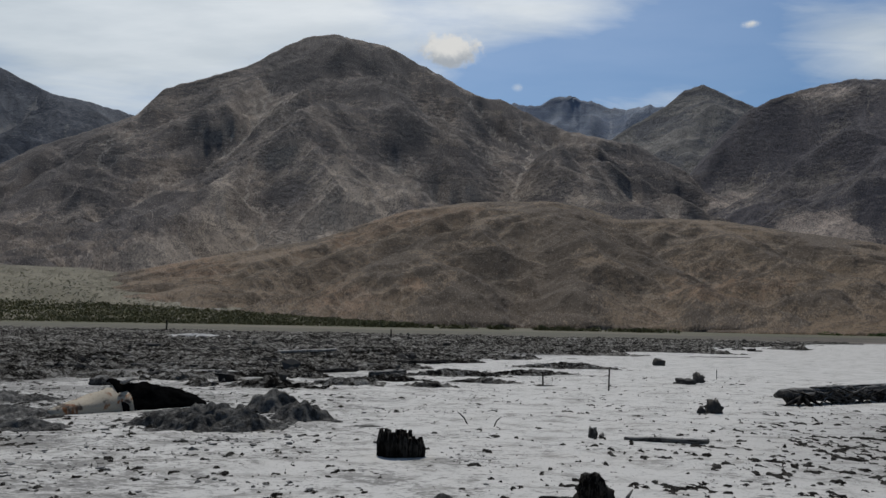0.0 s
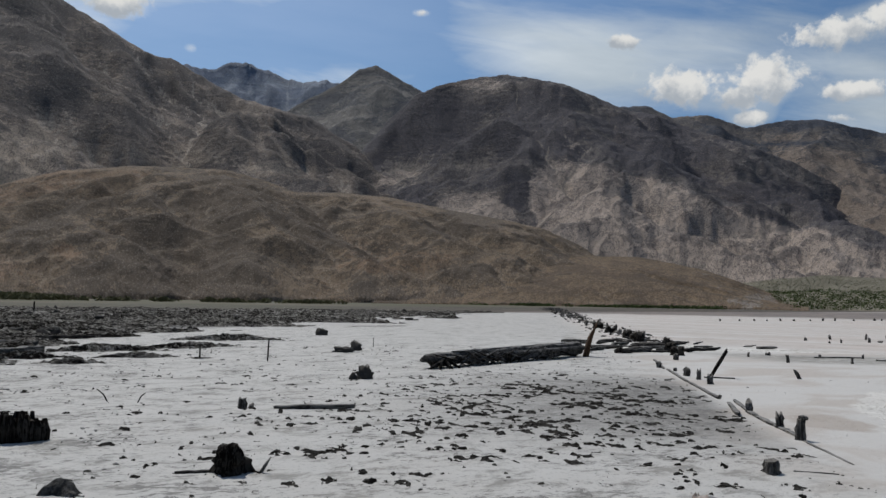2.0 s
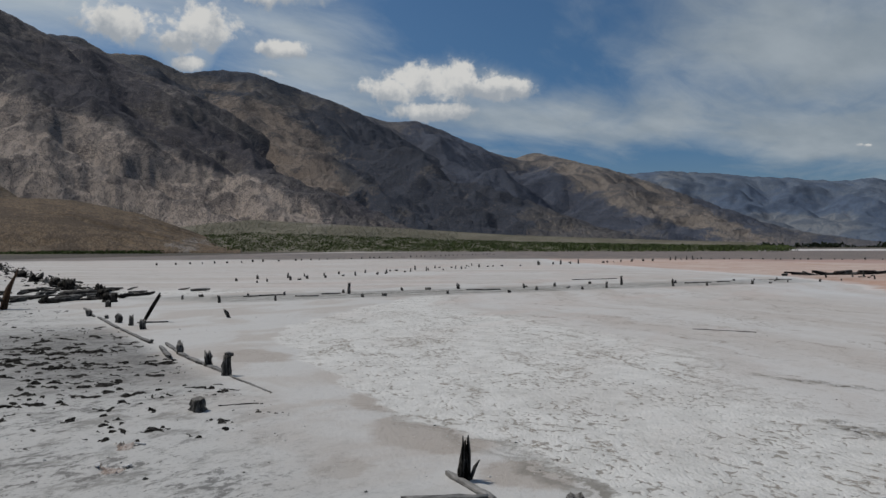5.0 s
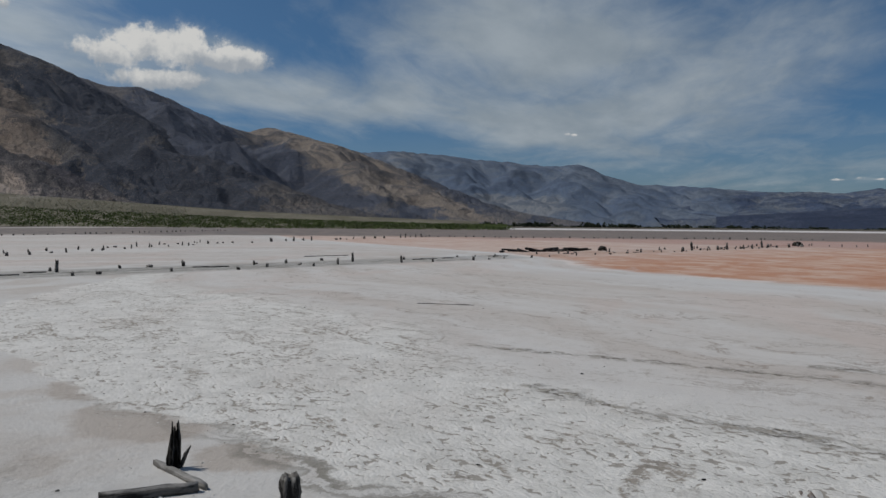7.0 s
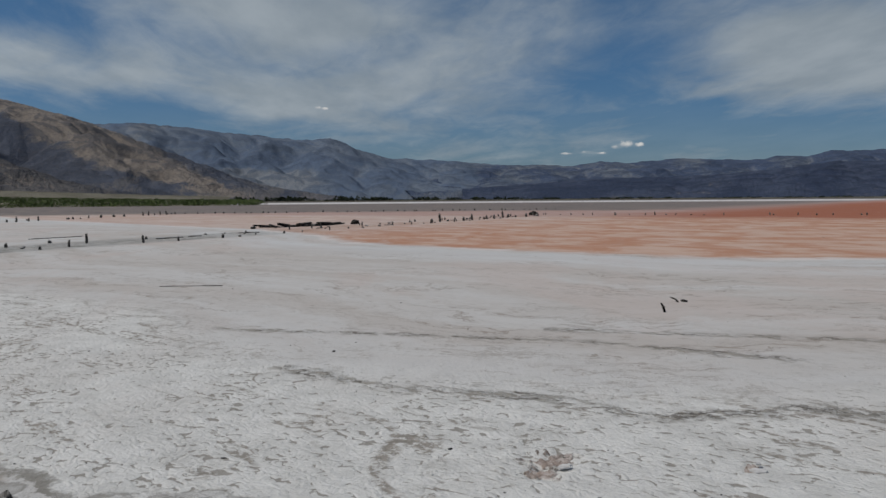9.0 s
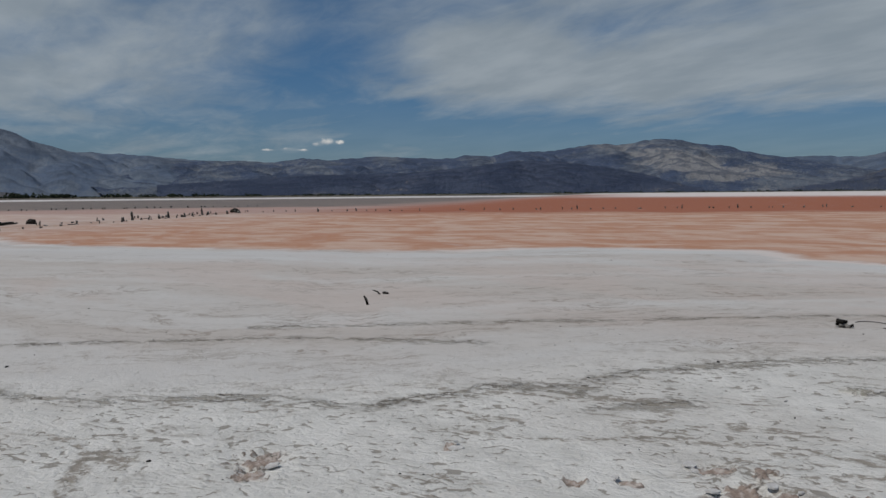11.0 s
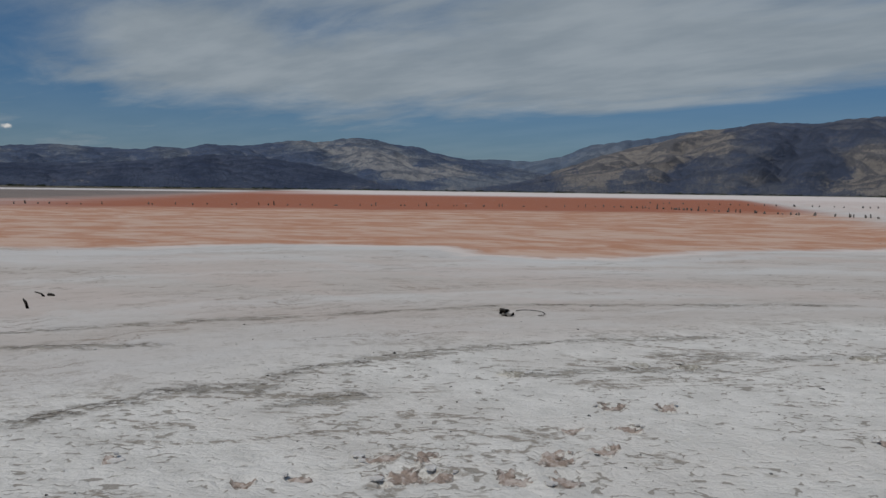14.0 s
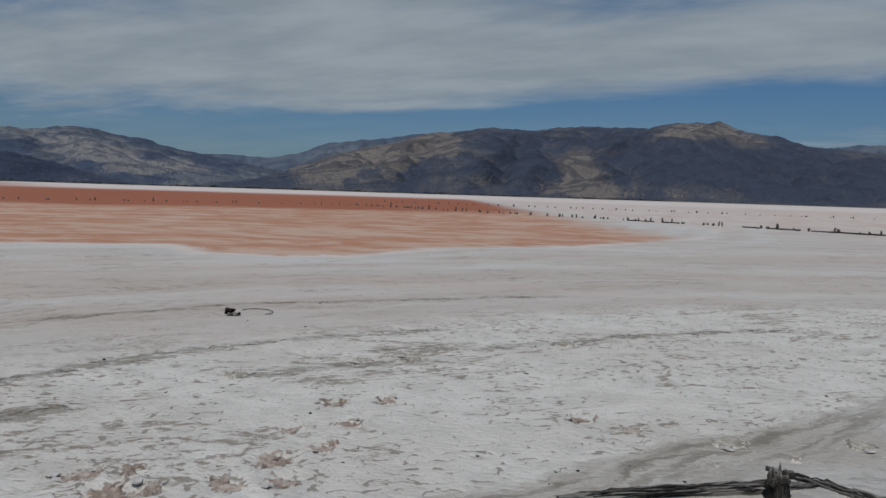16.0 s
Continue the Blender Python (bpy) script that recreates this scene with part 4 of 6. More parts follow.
# places where the crust is broken through: x, y, width, depth
HOLES = [
    (5.52, -1.27, 0.42, 0.30), (5.3, -1.15, 0.34, 0.2), (5.2, -2.39, 0.12, 0.10), (4.33, -2.71, 0.13, 0.16), (4.17, -2.99, 0.22, 0.16), (4.11, -3.53, 0.30, 0.20),
    (3.9, -3.70, 0.26, 0.18), (3.77, -3.40, 0.42, 0.22), (3.62, -3.52, 0.22, 0.2), (3.33, -4.22, 0.34, 0.24), (3.18, -4.56, 0.18, 0.18),
    (3.32, -5.09, 0.17, 0.24), (3.59, -4.8, 0.17, 0.2), (3.71, -5.52, 0.24, 0.18), (3.37, -5.77, 0.24, 0.14), (3.3, -3.78, 0.34, 0.16), (3.08, -3.96, 0.36, 0.14),
    (1.95, -6.05, 0.34, 0.12), (1.55, -6.0, 0.3, 0.08), (4.9, 5.5, 0.26, 0.16), (4.35, 5.0, 0.24, 0.2), (0.5, -5.83, 0.17, 0.1),
]


def bed_height(x, y):
    """Gentle swells, crust ripples near by, the low mud bank west of the plank line, and the broken places."""
    r = np.hypot(x, y)
    fade = np.exp(-r / 45)
    z = 0.020 * fractal(x * 0.5, y * 0.5, 4, 0.5, 2) * fade + 0.009 * fractal(x * 4.2, y * 4.2, 4, 0.6, 4) * np.exp(-r / 16)
    bank = np.clip((-0.87 * (x - 8.0) + 0.49 * (y - 7.4) + 0.2) / 1.5, 0, 1)
    z = z + 0.045 * bank * np.clip(ridged(x * 1.1, y * 1.1, 5, 0.62, 6) - 0.45, 0, 1) * np.exp(-r / 60)
    rag = 1 + 0.7 * fractal(x * 7, y * 7, 3, 0.6, 12)
    for hx, hy, wide, deep in HOLES:
        near = (np.abs(x - hx) < 0.8) & (np.abs(y - hy) < 0.8)
        size = (wide + deep) / 4
        d = np.hypot(x[near] - hx, y[near] - hy) / size * rag[near]
        z[near] += 0.010 * np.exp(-((d - 1.25) * 3.0) ** 2) - 0.026 * np.exp(-(d / 0.95) ** 4)
    return z


# old shore lines, where the crust has curled into low brown-grey bands
SHORES = [
    [(6.02, -3.98), (6.28, -4.44), (6.28, -4.95), (6.14, -5.53), (6.0, -6.2), (5.4, -7.6), (4.4, -9.0)],
    [(8.63, 0.6), (7.54, -0.43), (7.17, -1.56), (6.41, -2.3), (6.45, -2.87), (6.47, -3.5), (6.02, -3.98)],
    [(5.46, -3.78), (5.35, -4.1), (5.31, -4.47)], [(4.3, -7.6), (3.2, -8.4), (2.2, -10.0), (0.6, -11.5)], [(4.9, -5.9), (4.4, -6.6), (3.6, -7.4)],
    [(10.5, -2.5), (9.0, -6.0), (7.4, -9.6), (4.0, -13.0)], [(11.2, 1.6), (9.6, -2.6), (8.2, -4.4)],
]


# edges of the smooth silt, of the white blistered crust, and of the orange brine; each closes far off
SILT = [(70, -12), (29, 12.6), (24.5, 14), (18.1, 12.4), (13.6, 10.9), (11.4, 9.6), (9.5, 7.15), (7.95, 5.3), (6.9, 4.0), (6.5, 2.95), (5.83, 2.1), (5.4, 1.4), (5.14, 0.45), (4.5, -1.4), (3.4, -2.9), (0, -2), (-6, 6), (15, 24), (80, -10)]
WASH = [(26, 15), (18.9, 10.9), (16.5, 7), (13.2, 3.6), (10, 2), (8.5, 1.1), (7.5, -0.4), (6.9, -1.7), (6.45, -2.6), (6.3, -3.6), (6.35, -4.4), (6.2, -5.2), (5.9, -6.2), (5, -8.2), (3.6, -10.5), (1.5, -13), (-10, -20), (-60, 0), (-20, 40), (12, 40)]
BRINE = [(80, 30), (46, 5), (37.7, 1.5), (32, 0.5), (28.4, -2), (23.7, -6.4), (20.3, -10.4), (19.5, -14), (16, -17), (13.5, -15.6), (11.5, -16.2), (10.4, -17.5), (9.7, -22), (6.9, -26.3), (4.8, -33), (3.8, -39), (30, -400), (400, -400), (400, 200)]


def signed_gap(x, y, outline):
    """Metres from a closed outline, above nought inside it."""
    gap, inside = np.full(x.shape, 1e6), np.zeros(x.shape, bool)
    for (ax, ay), (bx, by) in zip(outline, outline[1:] + outline[:1]):
        t = np.clip(((x - ax) * (bx - ax) + (y - ay) * (by - ay)) / ((bx - ax) ** 2 + (by - ay) ** 2), 0, 1)
        gap = np.minimum(gap, np.hypot(x - ax - t * (bx - ax), y - ay - t * (by - ay)))
        if ay != by:
            inside ^= ((ay > y) != (by > y)) & (x < ax + (y - ay) * (bx - ax) / (by - ay))
    return np.where(inside, gap, -gap)


def shore_gap(x, y):
    """Metres to the nearest old shore line."""
    gap = np.full(x.shape, 3.0)
    for line in SHORES:
        for (ax, ay), (bx, by) in zip(line, line[1:]):
            t = np.clip(((x - ax) * (bx - ax) + (y - ay) * (by - ay)) / ((bx - ax) ** 2 + (by - ay) ** 2), 0, 1)
            gap = np.minimum(gap, np.hypot(x - ax - t * (bx - ax), y - ay - t * (by - ay)))
    return gap


ground = sheet("ground", np.stack([GX, GY, bed_height(GX, GY)], -1).reshape(-1, 3), len(angles), M["salt"], {"shore": shore_gap(GX, GY), "silt": signed_gap(GX, GY, SILT), "wash": -signed_gap(GX, GY, WASH), "brine": signed_gap(GX, GY, BRINE)}, closed=True)
tagged(ground, "dry white salt crust lake bed with orange brine and grey mud", "ground", kind="structure")

# ---- materials of the things ----
def weathered(dark, pale, crust=0.0, along_x=False):
    """Old wood: grain along its length, pale dried ridges, salt crust on the upper faces."""
    def build(n, place):
        local = n.add("ShaderNodeTexCoord").outputs["Object"]
        shade = n.add("ShaderNodeObjectInfo").outputs["Random"]
        grain = n.noise(n.stretch(local, (0.10, 1, 1) if along_x else (1, 1, 0.12)), 38.0, 5, 0.7, 0.4)
        blotch = n.noise(local, 6.0, 4, 0.6)
        colour = n.mix(n.step(n.math("ADD", n.math("MULTIPLY", grain, 0.65), n.math("MULTIPLY", blotch, 0.35)), 0.44, 0.58), dark, pale)
        colour = n.mix(n.math("MULTIPLY", shade, 0.5), colour, dark)
        up = parts_of(n, n.add("ShaderNodeNewGeometry").outputs["Normal"])[2]
        salted = n.math("MULTIPLY", n.step(n.math("ADD", up, n.math("MULTIPLY", n.math("SUBTRACT", blotch, 0.5), 1.4)), 0.62, 1.0), crust)
        colour = n.mix(salted, colour, (0.50, 0.49, 0.47))
        return colour, 0.9, (grain, 0.9, 0.02)
    return build


def rusted(n, place):
    local = n.add("ShaderNodeTexCoord").outputs["Object"]
    stain = n.noise(n.stretch(local, (1, 1, 0.5)), 3.2, 6, 0.65, 0.8)
    fine = n.noise(local, 30.0, 4, 0.6)
    colour = n.mix(n.step(stain, 0.53, 0.62), (0.40, 0.345, 0.26), (0.24, 0.085, 0.022))
    colour = n.mix(n.step(n.noise(local, 3.1, 5, 0.65), 0.54, 0.64), colour, (0.07, 0.05, 0.036))
    return n.mix(n.math("MULTIPLY", n.step(fine, 0.5, 0.75), 0.4), colour, (0.12, 0.07, 0.04)), 0.7, (fine, 0.4, 0.01)


def clods(dark, pale, top):
    """Lumps, each of its own tone, paler on top."""
    def build(n, place):
        isle = n.add("ShaderNodeNewGeometry").outputs["Random Per Island"]
        grain = n.noise(place, 14.0, 5, 0.7)
        up = parts_of(n, n.add("ShaderNodeNewGeometry").outputs["Normal"])[2]
        colour = n.mix(isle, dark, pale)
        colour = n.mix(n.step(n.math("ADD", n.math("MULTIPLY", up, 0.6), grain), 0.95, 1.25), colour, top)
        return colour, 0.95, (grain, 0.8, 0.03)
    return build


def damp(pale, silt, dark):
    """Silt laid bare: salt-dusted, with the shade of crevices painted dark along the broken edge."""
    def build(n, place):
        lumps = n.noise(place, 24.0, 6, 0.7)
        patch = n.noise(place, 6.0, 3, 0.5)
        colour = n.mix(n.step(n.math("ADD", n.math("MULTIPLY", lumps, 0.6), n.math("MULTIPLY", patch, 0.4)), 0.42, 0.58), pale, silt)
        bare = n.step(n.math("ADD", attribute(n, "bare"), n.math("SUBTRACT", lumps, 0.5)), 0.15, 0.6)
        colour = n.mix(bare, (0.60, 0.575, 0.535), colour)
        crack = n.math("MULTIPLY", attribute(n, "crevice_shade"), n.step(n.noise(place, 11.0, 5, 0.7), 0.46, 0.54))
        return n.mix(n.math("MULTIPLY", crack, 0.9), colour, dark), 0.85, (lumps, 0.8, 0.02)
    return build


def skin(deep, mid, top_tone, scale, cut=(1.0, 1.25)):
    """Dried mud: dark where the lump noise is low, greyer lumps, paler on what faces up."""
    def build(n, place):
        lumps = n.noise(place, scale, 7, 0.72)
        patch = n.noise(place, scale * 0.12, 4, 0.6)
        up = parts_of(n, n.add("ShaderNodeNewGeometry").outputs["Normal"])[2]
        colour = n.mix(n.step(n.math("ADD", n.math("MULTIPLY", lumps, 0.65), n.math("MULTIPLY", patch, 0.35)), 0.43, 0.58), deep, mid)
        colour = n.mix(n.math("MULTIPLY", n.step(n.math("ADD", n.math("MULTIPLY", up, 0.5), n.math("ADD", n.math("MULTIPLY", lumps, 0.6), n.math("MULTIPLY", patch, 0.4))), *cut), 0.7), colour, top_tone)
        return colour, 0.95, (lumps, 0.9, 0.06)
    return build


def mud_crust(n, place):
    """A field of broken mud: near-black where the clod noise is low, dark grey where high, pale grey bits on the
    highest.
    """
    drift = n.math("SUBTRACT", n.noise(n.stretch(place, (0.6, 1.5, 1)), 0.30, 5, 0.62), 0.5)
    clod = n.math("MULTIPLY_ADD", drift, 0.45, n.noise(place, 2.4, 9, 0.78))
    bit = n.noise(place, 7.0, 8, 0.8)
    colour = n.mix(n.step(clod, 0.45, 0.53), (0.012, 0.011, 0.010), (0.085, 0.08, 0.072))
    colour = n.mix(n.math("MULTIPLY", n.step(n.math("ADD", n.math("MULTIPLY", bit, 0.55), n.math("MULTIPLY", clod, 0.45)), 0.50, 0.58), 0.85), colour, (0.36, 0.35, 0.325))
    return colour, 0.95, (n.math("ADD", clod, n.math("MULTIPLY", bit, 0.5)), 1.0, 0.16)


def leaves(a, b):
    def build(n, place):
        isle = n.add("ShaderNodeNewGeometry").outputs["Random Per Island"]
        patch = n.noise(place, 0.03, 3, 0.5)
        return n.mix(n.math("ADD", n.math("MULTIPLY", isle, 0.6), n.math("MULTIPLY", patch, 0.4)), a, b), 0.9, None
    return build


M.update({
    "wood": material("weathered_grey_wood", weathered((0.022, 0.020, 0.018), (0.20, 0.188, 0.172), 0.30)),
    "wood_dark": material("black_stained_wood", weathered((0.006, 0.0055, 0.005), (0.060, 0.054, 0.047), 0.08)),
    "wood_log": material("dark_driftwood", weathered((0.022, 0.020, 0.018), (0.13, 0.12, 0.108), 0.25)),
    "wood_red": material("reddish_split_wood", weathered((0.03, 0.018, 0.011), (0.13, 0.075, 0.042))),
    "wood_pale": material("pale_bleached_board", weathered((0.16, 0.15, 0.135), (0.42, 0.40, 0.37), 0.3)),
    "wood_lying": material("weathered_grey_lying_wood", weathered((0.022, 0.020, 0.018), (0.20, 0.188, 0.172), 0.30, True)),
    "wood_dark_lying": material("black_stained_lying_wood", weathered((0.006, 0.0055, 0.005), (0.060, 0.054, 0.047), 0.08, True)),
    "wood_log_lying": material("dark_lying_driftwood", weathered((0.026, 0.025, 0.022), (0.20, 0.19, 0.172), 0.30, True)),
    "wood_pale_lying": material("pale_bleached_lying_board", weathered((0.16, 0.15, 0.135), (0.42, 0.40, 0.37), 0.3, True)),
    "rust": material("rusted_sheet_metal", rusted),
    "lining": material("black_torn_lining", plain((0.002, 0.002, 0.002), (0.006, 0.006, 0.006), 9.0, 1.0, 0.06)),
    "mud": material("grey_lumpy_mud", clods((0.10, 0.098, 0.092), (0.20, 0.195, 0.185), (0.34, 0.335, 0.32))),
    "mud_dark": material("dark_mud_clods", clods((0.012, 0.011, 0.010), (0.065, 0.061, 0.055), (0.15, 0.145, 0.135))),
    "fleck": material("black_mud_flakes", clods((0.010, 0.010, 0.009), (0.045, 0.043, 0.040), (0.10, 0.10, 0.095))),
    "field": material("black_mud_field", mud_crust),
    "mound": material("grey_mud_mound", skin((0.030, 0.029, 0.027), (0.12, 0.116, 0.108), (0.27, 0.262, 0.245), 13.0, (0.97, 1.16))),
    "flat_mud": material("black_mud_skin", skin((0.013, 0.012, 0.011), (0.060, 0.057, 0.052), (0.19, 0.184, 0.172), 16.0)),
    "crumb": material("salt_crumbs", clods((0.50, 0.48, 0.45), (0.60, 0.585, 0.555), (0.62, 0.605, 0.575))),
    "flake": material("salt_crust_flake", plain((0.48, 0.46, 0.44), (0.64, 0.63, 0.61), 18.0)),
    "wet": material("brown_damp_silt", damp((0.48, 0.42, 0.38), (0.30, 0.235, 0.195), (0.055, 0.038, 0.028))),
    "silt": material("grey_silt", damp((0.50, 0.485, 0.44), (0.30, 0.28, 0.235), (0.08, 0.07, 0.055))),
    "brush": material("olive_green_brush", leaves((0.080, 0.078, 0.034), (0.155, 0.145, 0.068))),
    "green": material("fresh_green_reeds", leaves((0.045, 0.070, 0.018), (0.10, 0.128, 0.040))),
    "shrub": material("pale_desert_shrub", leaves((0.20, 0.19, 0.13), (0.36, 0.34, 0.25))),
    "woods": material("dark_far_trees", leaves((0.012, 0.018, 0.010), (0.035, 0.045, 0.022))),
    "roof": material("pale_metal_roof", plain((0.5, 0.5, 0.5), (0.65, 0.65, 0.64), 1.0, 0.6, 0)),
})

for key in ("lining", "field", "flat_mud", "wood_dark"):
    M[key].node_tree.nodes["Principled BSDF"].inputs["Specular IOR Level"].default_value = 0.0

# ---- building blocks ----
rng = np.random.RandomState(5)


def mesh_of(name, verts, faces, mat, smooth=True):
    mesh = bpy.data.meshes.new(name)
    mesh.from_pydata([tuple(map(float, v)) for v in verts], [], [tuple(int(i) for i in f) for f in faces])
    if smooth:
        mesh.shade_smooth()
    mesh.materials.append(mat)
    return mesh


def part(name, shape, mat, parent=None, label="", smooth=True):
    """One mesh object from (verts, faces), under a thing or a part."""
    ob = new(name, mesh_of(name, *shape, mat, smooth))
    if parent:
        ob.parent = parent
    if label:
        tagged(ob, label)
    return ob


def base(name, label, category, m, group=""):
    """An Empty at the foot of a thing that has parts."""
    ob = new(name)
    ob.empty_display_size = 0.1
    ob.matrix_basis = m
    return tagged(ob, label, category, group)


def tube(path, radii, sides=10, rough=0.15, seed=0, squash=1.0):
    """A rough round bar along a path, closed at both ends."""
    r = np.random.RandomState(seed)
    path = np.array(path, float)
    n = len(path)
    way = np.gradient(path, axis=0)
    way /= np.linalg.norm(way, axis=1)[:, None]
    ref = np.array((0, 0, 1.0)) if abs(way[0][2]) < 0.8 else np.array((1.0, 0, 0))
    rib = 1 + rough * r.randn(sides)
    verts, faces = [], []
    for i in range(n):
        side = np.cross(way[i], ref)
        side /= np.linalg.norm(side)
        up = np.cross(side, way[i])
        for k in range(sides):
            a = 2 * np.pi * k / sides
            q = radii[i] * rib[k] * (1 + 0.5 * rough * r.randn())
            verts.append(path[i] + side * math.cos(a) * q + up * math.sin(a) * q * squash)
    for i in range(n - 1):
        for k in range(sides):
            j = (k + 1) % sides
            faces.append((i * sides + k, i * sides + j, (i + 1) * sides + j, (i + 1) * sides + k))
    faces.append(tuple(range(sides))[::-1])
    faces.append(tuple(range((n - 1) * sides, n * sides)))
    return verts, faces


def stub(h, r, seed, sides=12, ragged=0.35, flare=0.1, lean=(0, 0)):
    """A rotten post end: ribbed sides, a splintered crown with a hollow in it."""
    q = np.random.RandomState(seed)
    crown = h * (1 - ragged * q.rand(sides))
    crown[q.randint(sides)] = h
    rib = r * (1 + 0.24 * q.randn(sides)).clip(0.45, 1.6)
    levels = (-0.12, 0.02, 0.25, 0.5, 0.75, 1.0)
    verts, faces = [], []
    for t in levels:
        for k in range(sides):
            a = 2 * np.pi * k / sides
            w = rib[k] * (1 + flare * (1 - max(t, 0)) + 0.13 * q.randn()) * (0.82 if t == 1.0 else 1)
            z = crown[k] * t
            verts.append((math.cos(a) * w + lean[0] * z, math.sin(a) * w + lean[1] * z, z))
    n = len(levels)
    low = crown.min() * 0.72
    for k in range(sides):
        a = 2 * np.pi * k / sides
        verts.append((math.cos(a) * rib[k] * 0.5 + lean[0] * low, math.sin(a) * rib[k] * 0.5 + lean[1] * low, low + 0.1 * h * q.rand()))
    for i in range(n):
        for k in range(sides):
            j = (k + 1) % sides
            faces.append((i * sides + k, i * sides + j, (i + 1) * sides + j, (i + 1) * sides + k))
    faces.append(tuple(range(n * sides, (n + 1) * sides)))
    return verts, faces


ICO = bmesh.new()
bmesh.ops.create_icosphere(ICO, subdivisions=1, radius=1)
ICO_V = np.array([v.co[:] for v in ICO.verts])
ICO_F = np.array([[v.index for v in f.verts] for f in ICO.faces])
ICO.free()
ICO2 = bmesh.new()
bmesh.ops.create_icosphere(ICO2, subdivisions=3, radius=1)
ICO2_V = np.array([v.co[:] for v in ICO2.verts])
ICO2_F = np.array([[v.index for v in f.verts] for f in ICO2.faces])
ICO2.free()


def scatter(name, xs, ys, zs, sizes, mat, seed, jitter=0.28, tall=(0.35, 0.8), smooth=False):
    """Many small lumps in one mesh."""
    q = np.random.RandomState(seed)
    n = len(xs)
    turn = q.rand(n) * 2 * np.pi
    shape = np.stack([q.uniform(0.7, 1.5, n), q.uniform(0.6, 1.1, n), q.uniform(*tall, n)], 1) * np.asarray(sizes)[:, None]
    V = ICO_V[None] * (1 + jitter * q.randn(n, len(ICO_V), 1)) * shape[:, None, :]
    c, s = np.cos(turn)[:, None], np.sin(turn)[:, None]
    V = np.stack([V[..., 0] * c - V[..., 1] * s, V[..., 0] * s + V[..., 1] * c, V[..., 2]], -1)
    V += np.stack([xs, ys, zs], -1)[:, None, :]
    F = ICO_F[None] + (np.arange(n) * len(ICO_V))[:, None, None]
    mesh = bpy.data.meshes.new(name)
    mesh.from_pydata(V.reshape(-1, 3).tolist(), [], F.reshape(-1, 3).tolist())
    if smooth:
        mesh.shade_smooth()
    mesh.materials.append(mat)
    return new(name, mesh)


def lump(size, seed, rough=0.45, scale=2.2):
    """One craggy boulder or clod, flat-bottomed, standing on z = 0."""
    V = ICO2_V * 1.0
    o = seed * 7.3
    k = fractal(V[:, 0] * scale + o, V[:, 1] * scale + V[:, 2] * 1.7 * scale - o, 4, 0.55, seed)
    k2 = ridged(V[:, 0] * scale * 1.6 - o, V[:, 2] * scale * 1.6 + V[:, 1] + o, 3, 0.5, seed + 4)
    V = V * (1 + rough * k + rough * 0.6 * (k2 - 0.5))[:, None] * np.array(size) * 0.5
    V[:, 2] = np.maximum(V[:, 2], -0.12 * size[2]) + 0.1 * size[2]
    return V, ICO2_F


def ground_z(x, y):
    return float(bed_height(np.array([float(x)]), np.array([float(y)]))[0])


def at(x, y, turn=0.0, sink=0.0):
    return pose(x, y, ground_z(x, y) - sink, 0, 0, turn)


# ---- old posts in rows ----
GREY_STUB = "weathered grey wooden post stub standing in salt crust"
STUBS = []
for i, (h, r, ragged, lean) in enumerate([(0.20, 0.05, 0.4, 0.05), (0.16, 0.06, 0.5, -0.1), (0.26, 0.045, 0.35, 0.12), (0.12, 0.07, 0.5, 0.0), (0.32, 0.04, 0.3, -0.16), (0.22, 0.055, 0.6, 0.2)]):
    STUBS.append(mesh_of("post_stub", *stub(h, r, 50 + i, 10, ragged, 0.15, (lean, lean * 0.4)), M["wood"]))


def posts_along(start, end, count, group, spread=0.25, skip=0.12, seed=0, size=1.0):
    q = np.random.RandomState(seed)
    for i in range(count):
        if q.rand() < skip:
            continue
        f = (i + 0.25 * q.randn()) / max(count - 1, 1)
        x, y = start[0] + (end[0] - start[0]) * f + spread * q.randn(), start[1] + (end[1] - start[1]) * f + spread * q.randn()
        ob = new("post_stub", STUBS[q.randint(len(STUBS))])
        k = size * q.uniform(0.75, 1.25)
        ob.matrix_basis = at(x, y, q.rand() * 360) @ Matrix.Diagonal((k, k, k * q.uniform(0.8, 1.3), 1))
        tagged(ob, GREY_STUB, "post", group)


posts_along((18.3, 17.2), (75, -18), 36, "posts of the pond dike", 0.2, 0.05, 1, 0.75)
posts_along((18.5, 19.9), (76.5, -16), 52, "posts of the pond dike", 0.35, 0.1, 2, 0.85)
posts_along((52, -3.5), (76, -18), 22, "posts of the pond dike", 0.5, 0.1, 3, 1.3)
posts_along((77, -19), (45, -79), 62, "posts of the far pond dike", 0.3, 0.1, 4, 1.0)
posts_along((45, -79), (11, -61), 56, "posts of the south pond dike", 0.3, 0.1, 5, 1.1)
posts_along((11, -61), (-14, -45), 40, "posts of the south pond dike", 0.4, 0.1, 6, 1.15)
posts_along((26.5, 25), (60, 28.8), 24, "posts of the north pond", 0.25, 0.08, 7, 0.9)
posts_along((30, 27.4), (62, 31), 18, "posts of the north pond", 0.25, 0.08, 8, 0.9)
posts_along((60, 28.8), (104, 21), 26, "posts of the north pond", 0.6, 0.08, 9, 1.3)
posts_along((20.5, 27), (44, 72), 22, "posts of the old fence line", 0.5, 0.1, 10, 1.3)
posts_along((44, 72), (86, 147), 20, "posts of the old fence line", 0.7, 0.1, 11, 1.7)


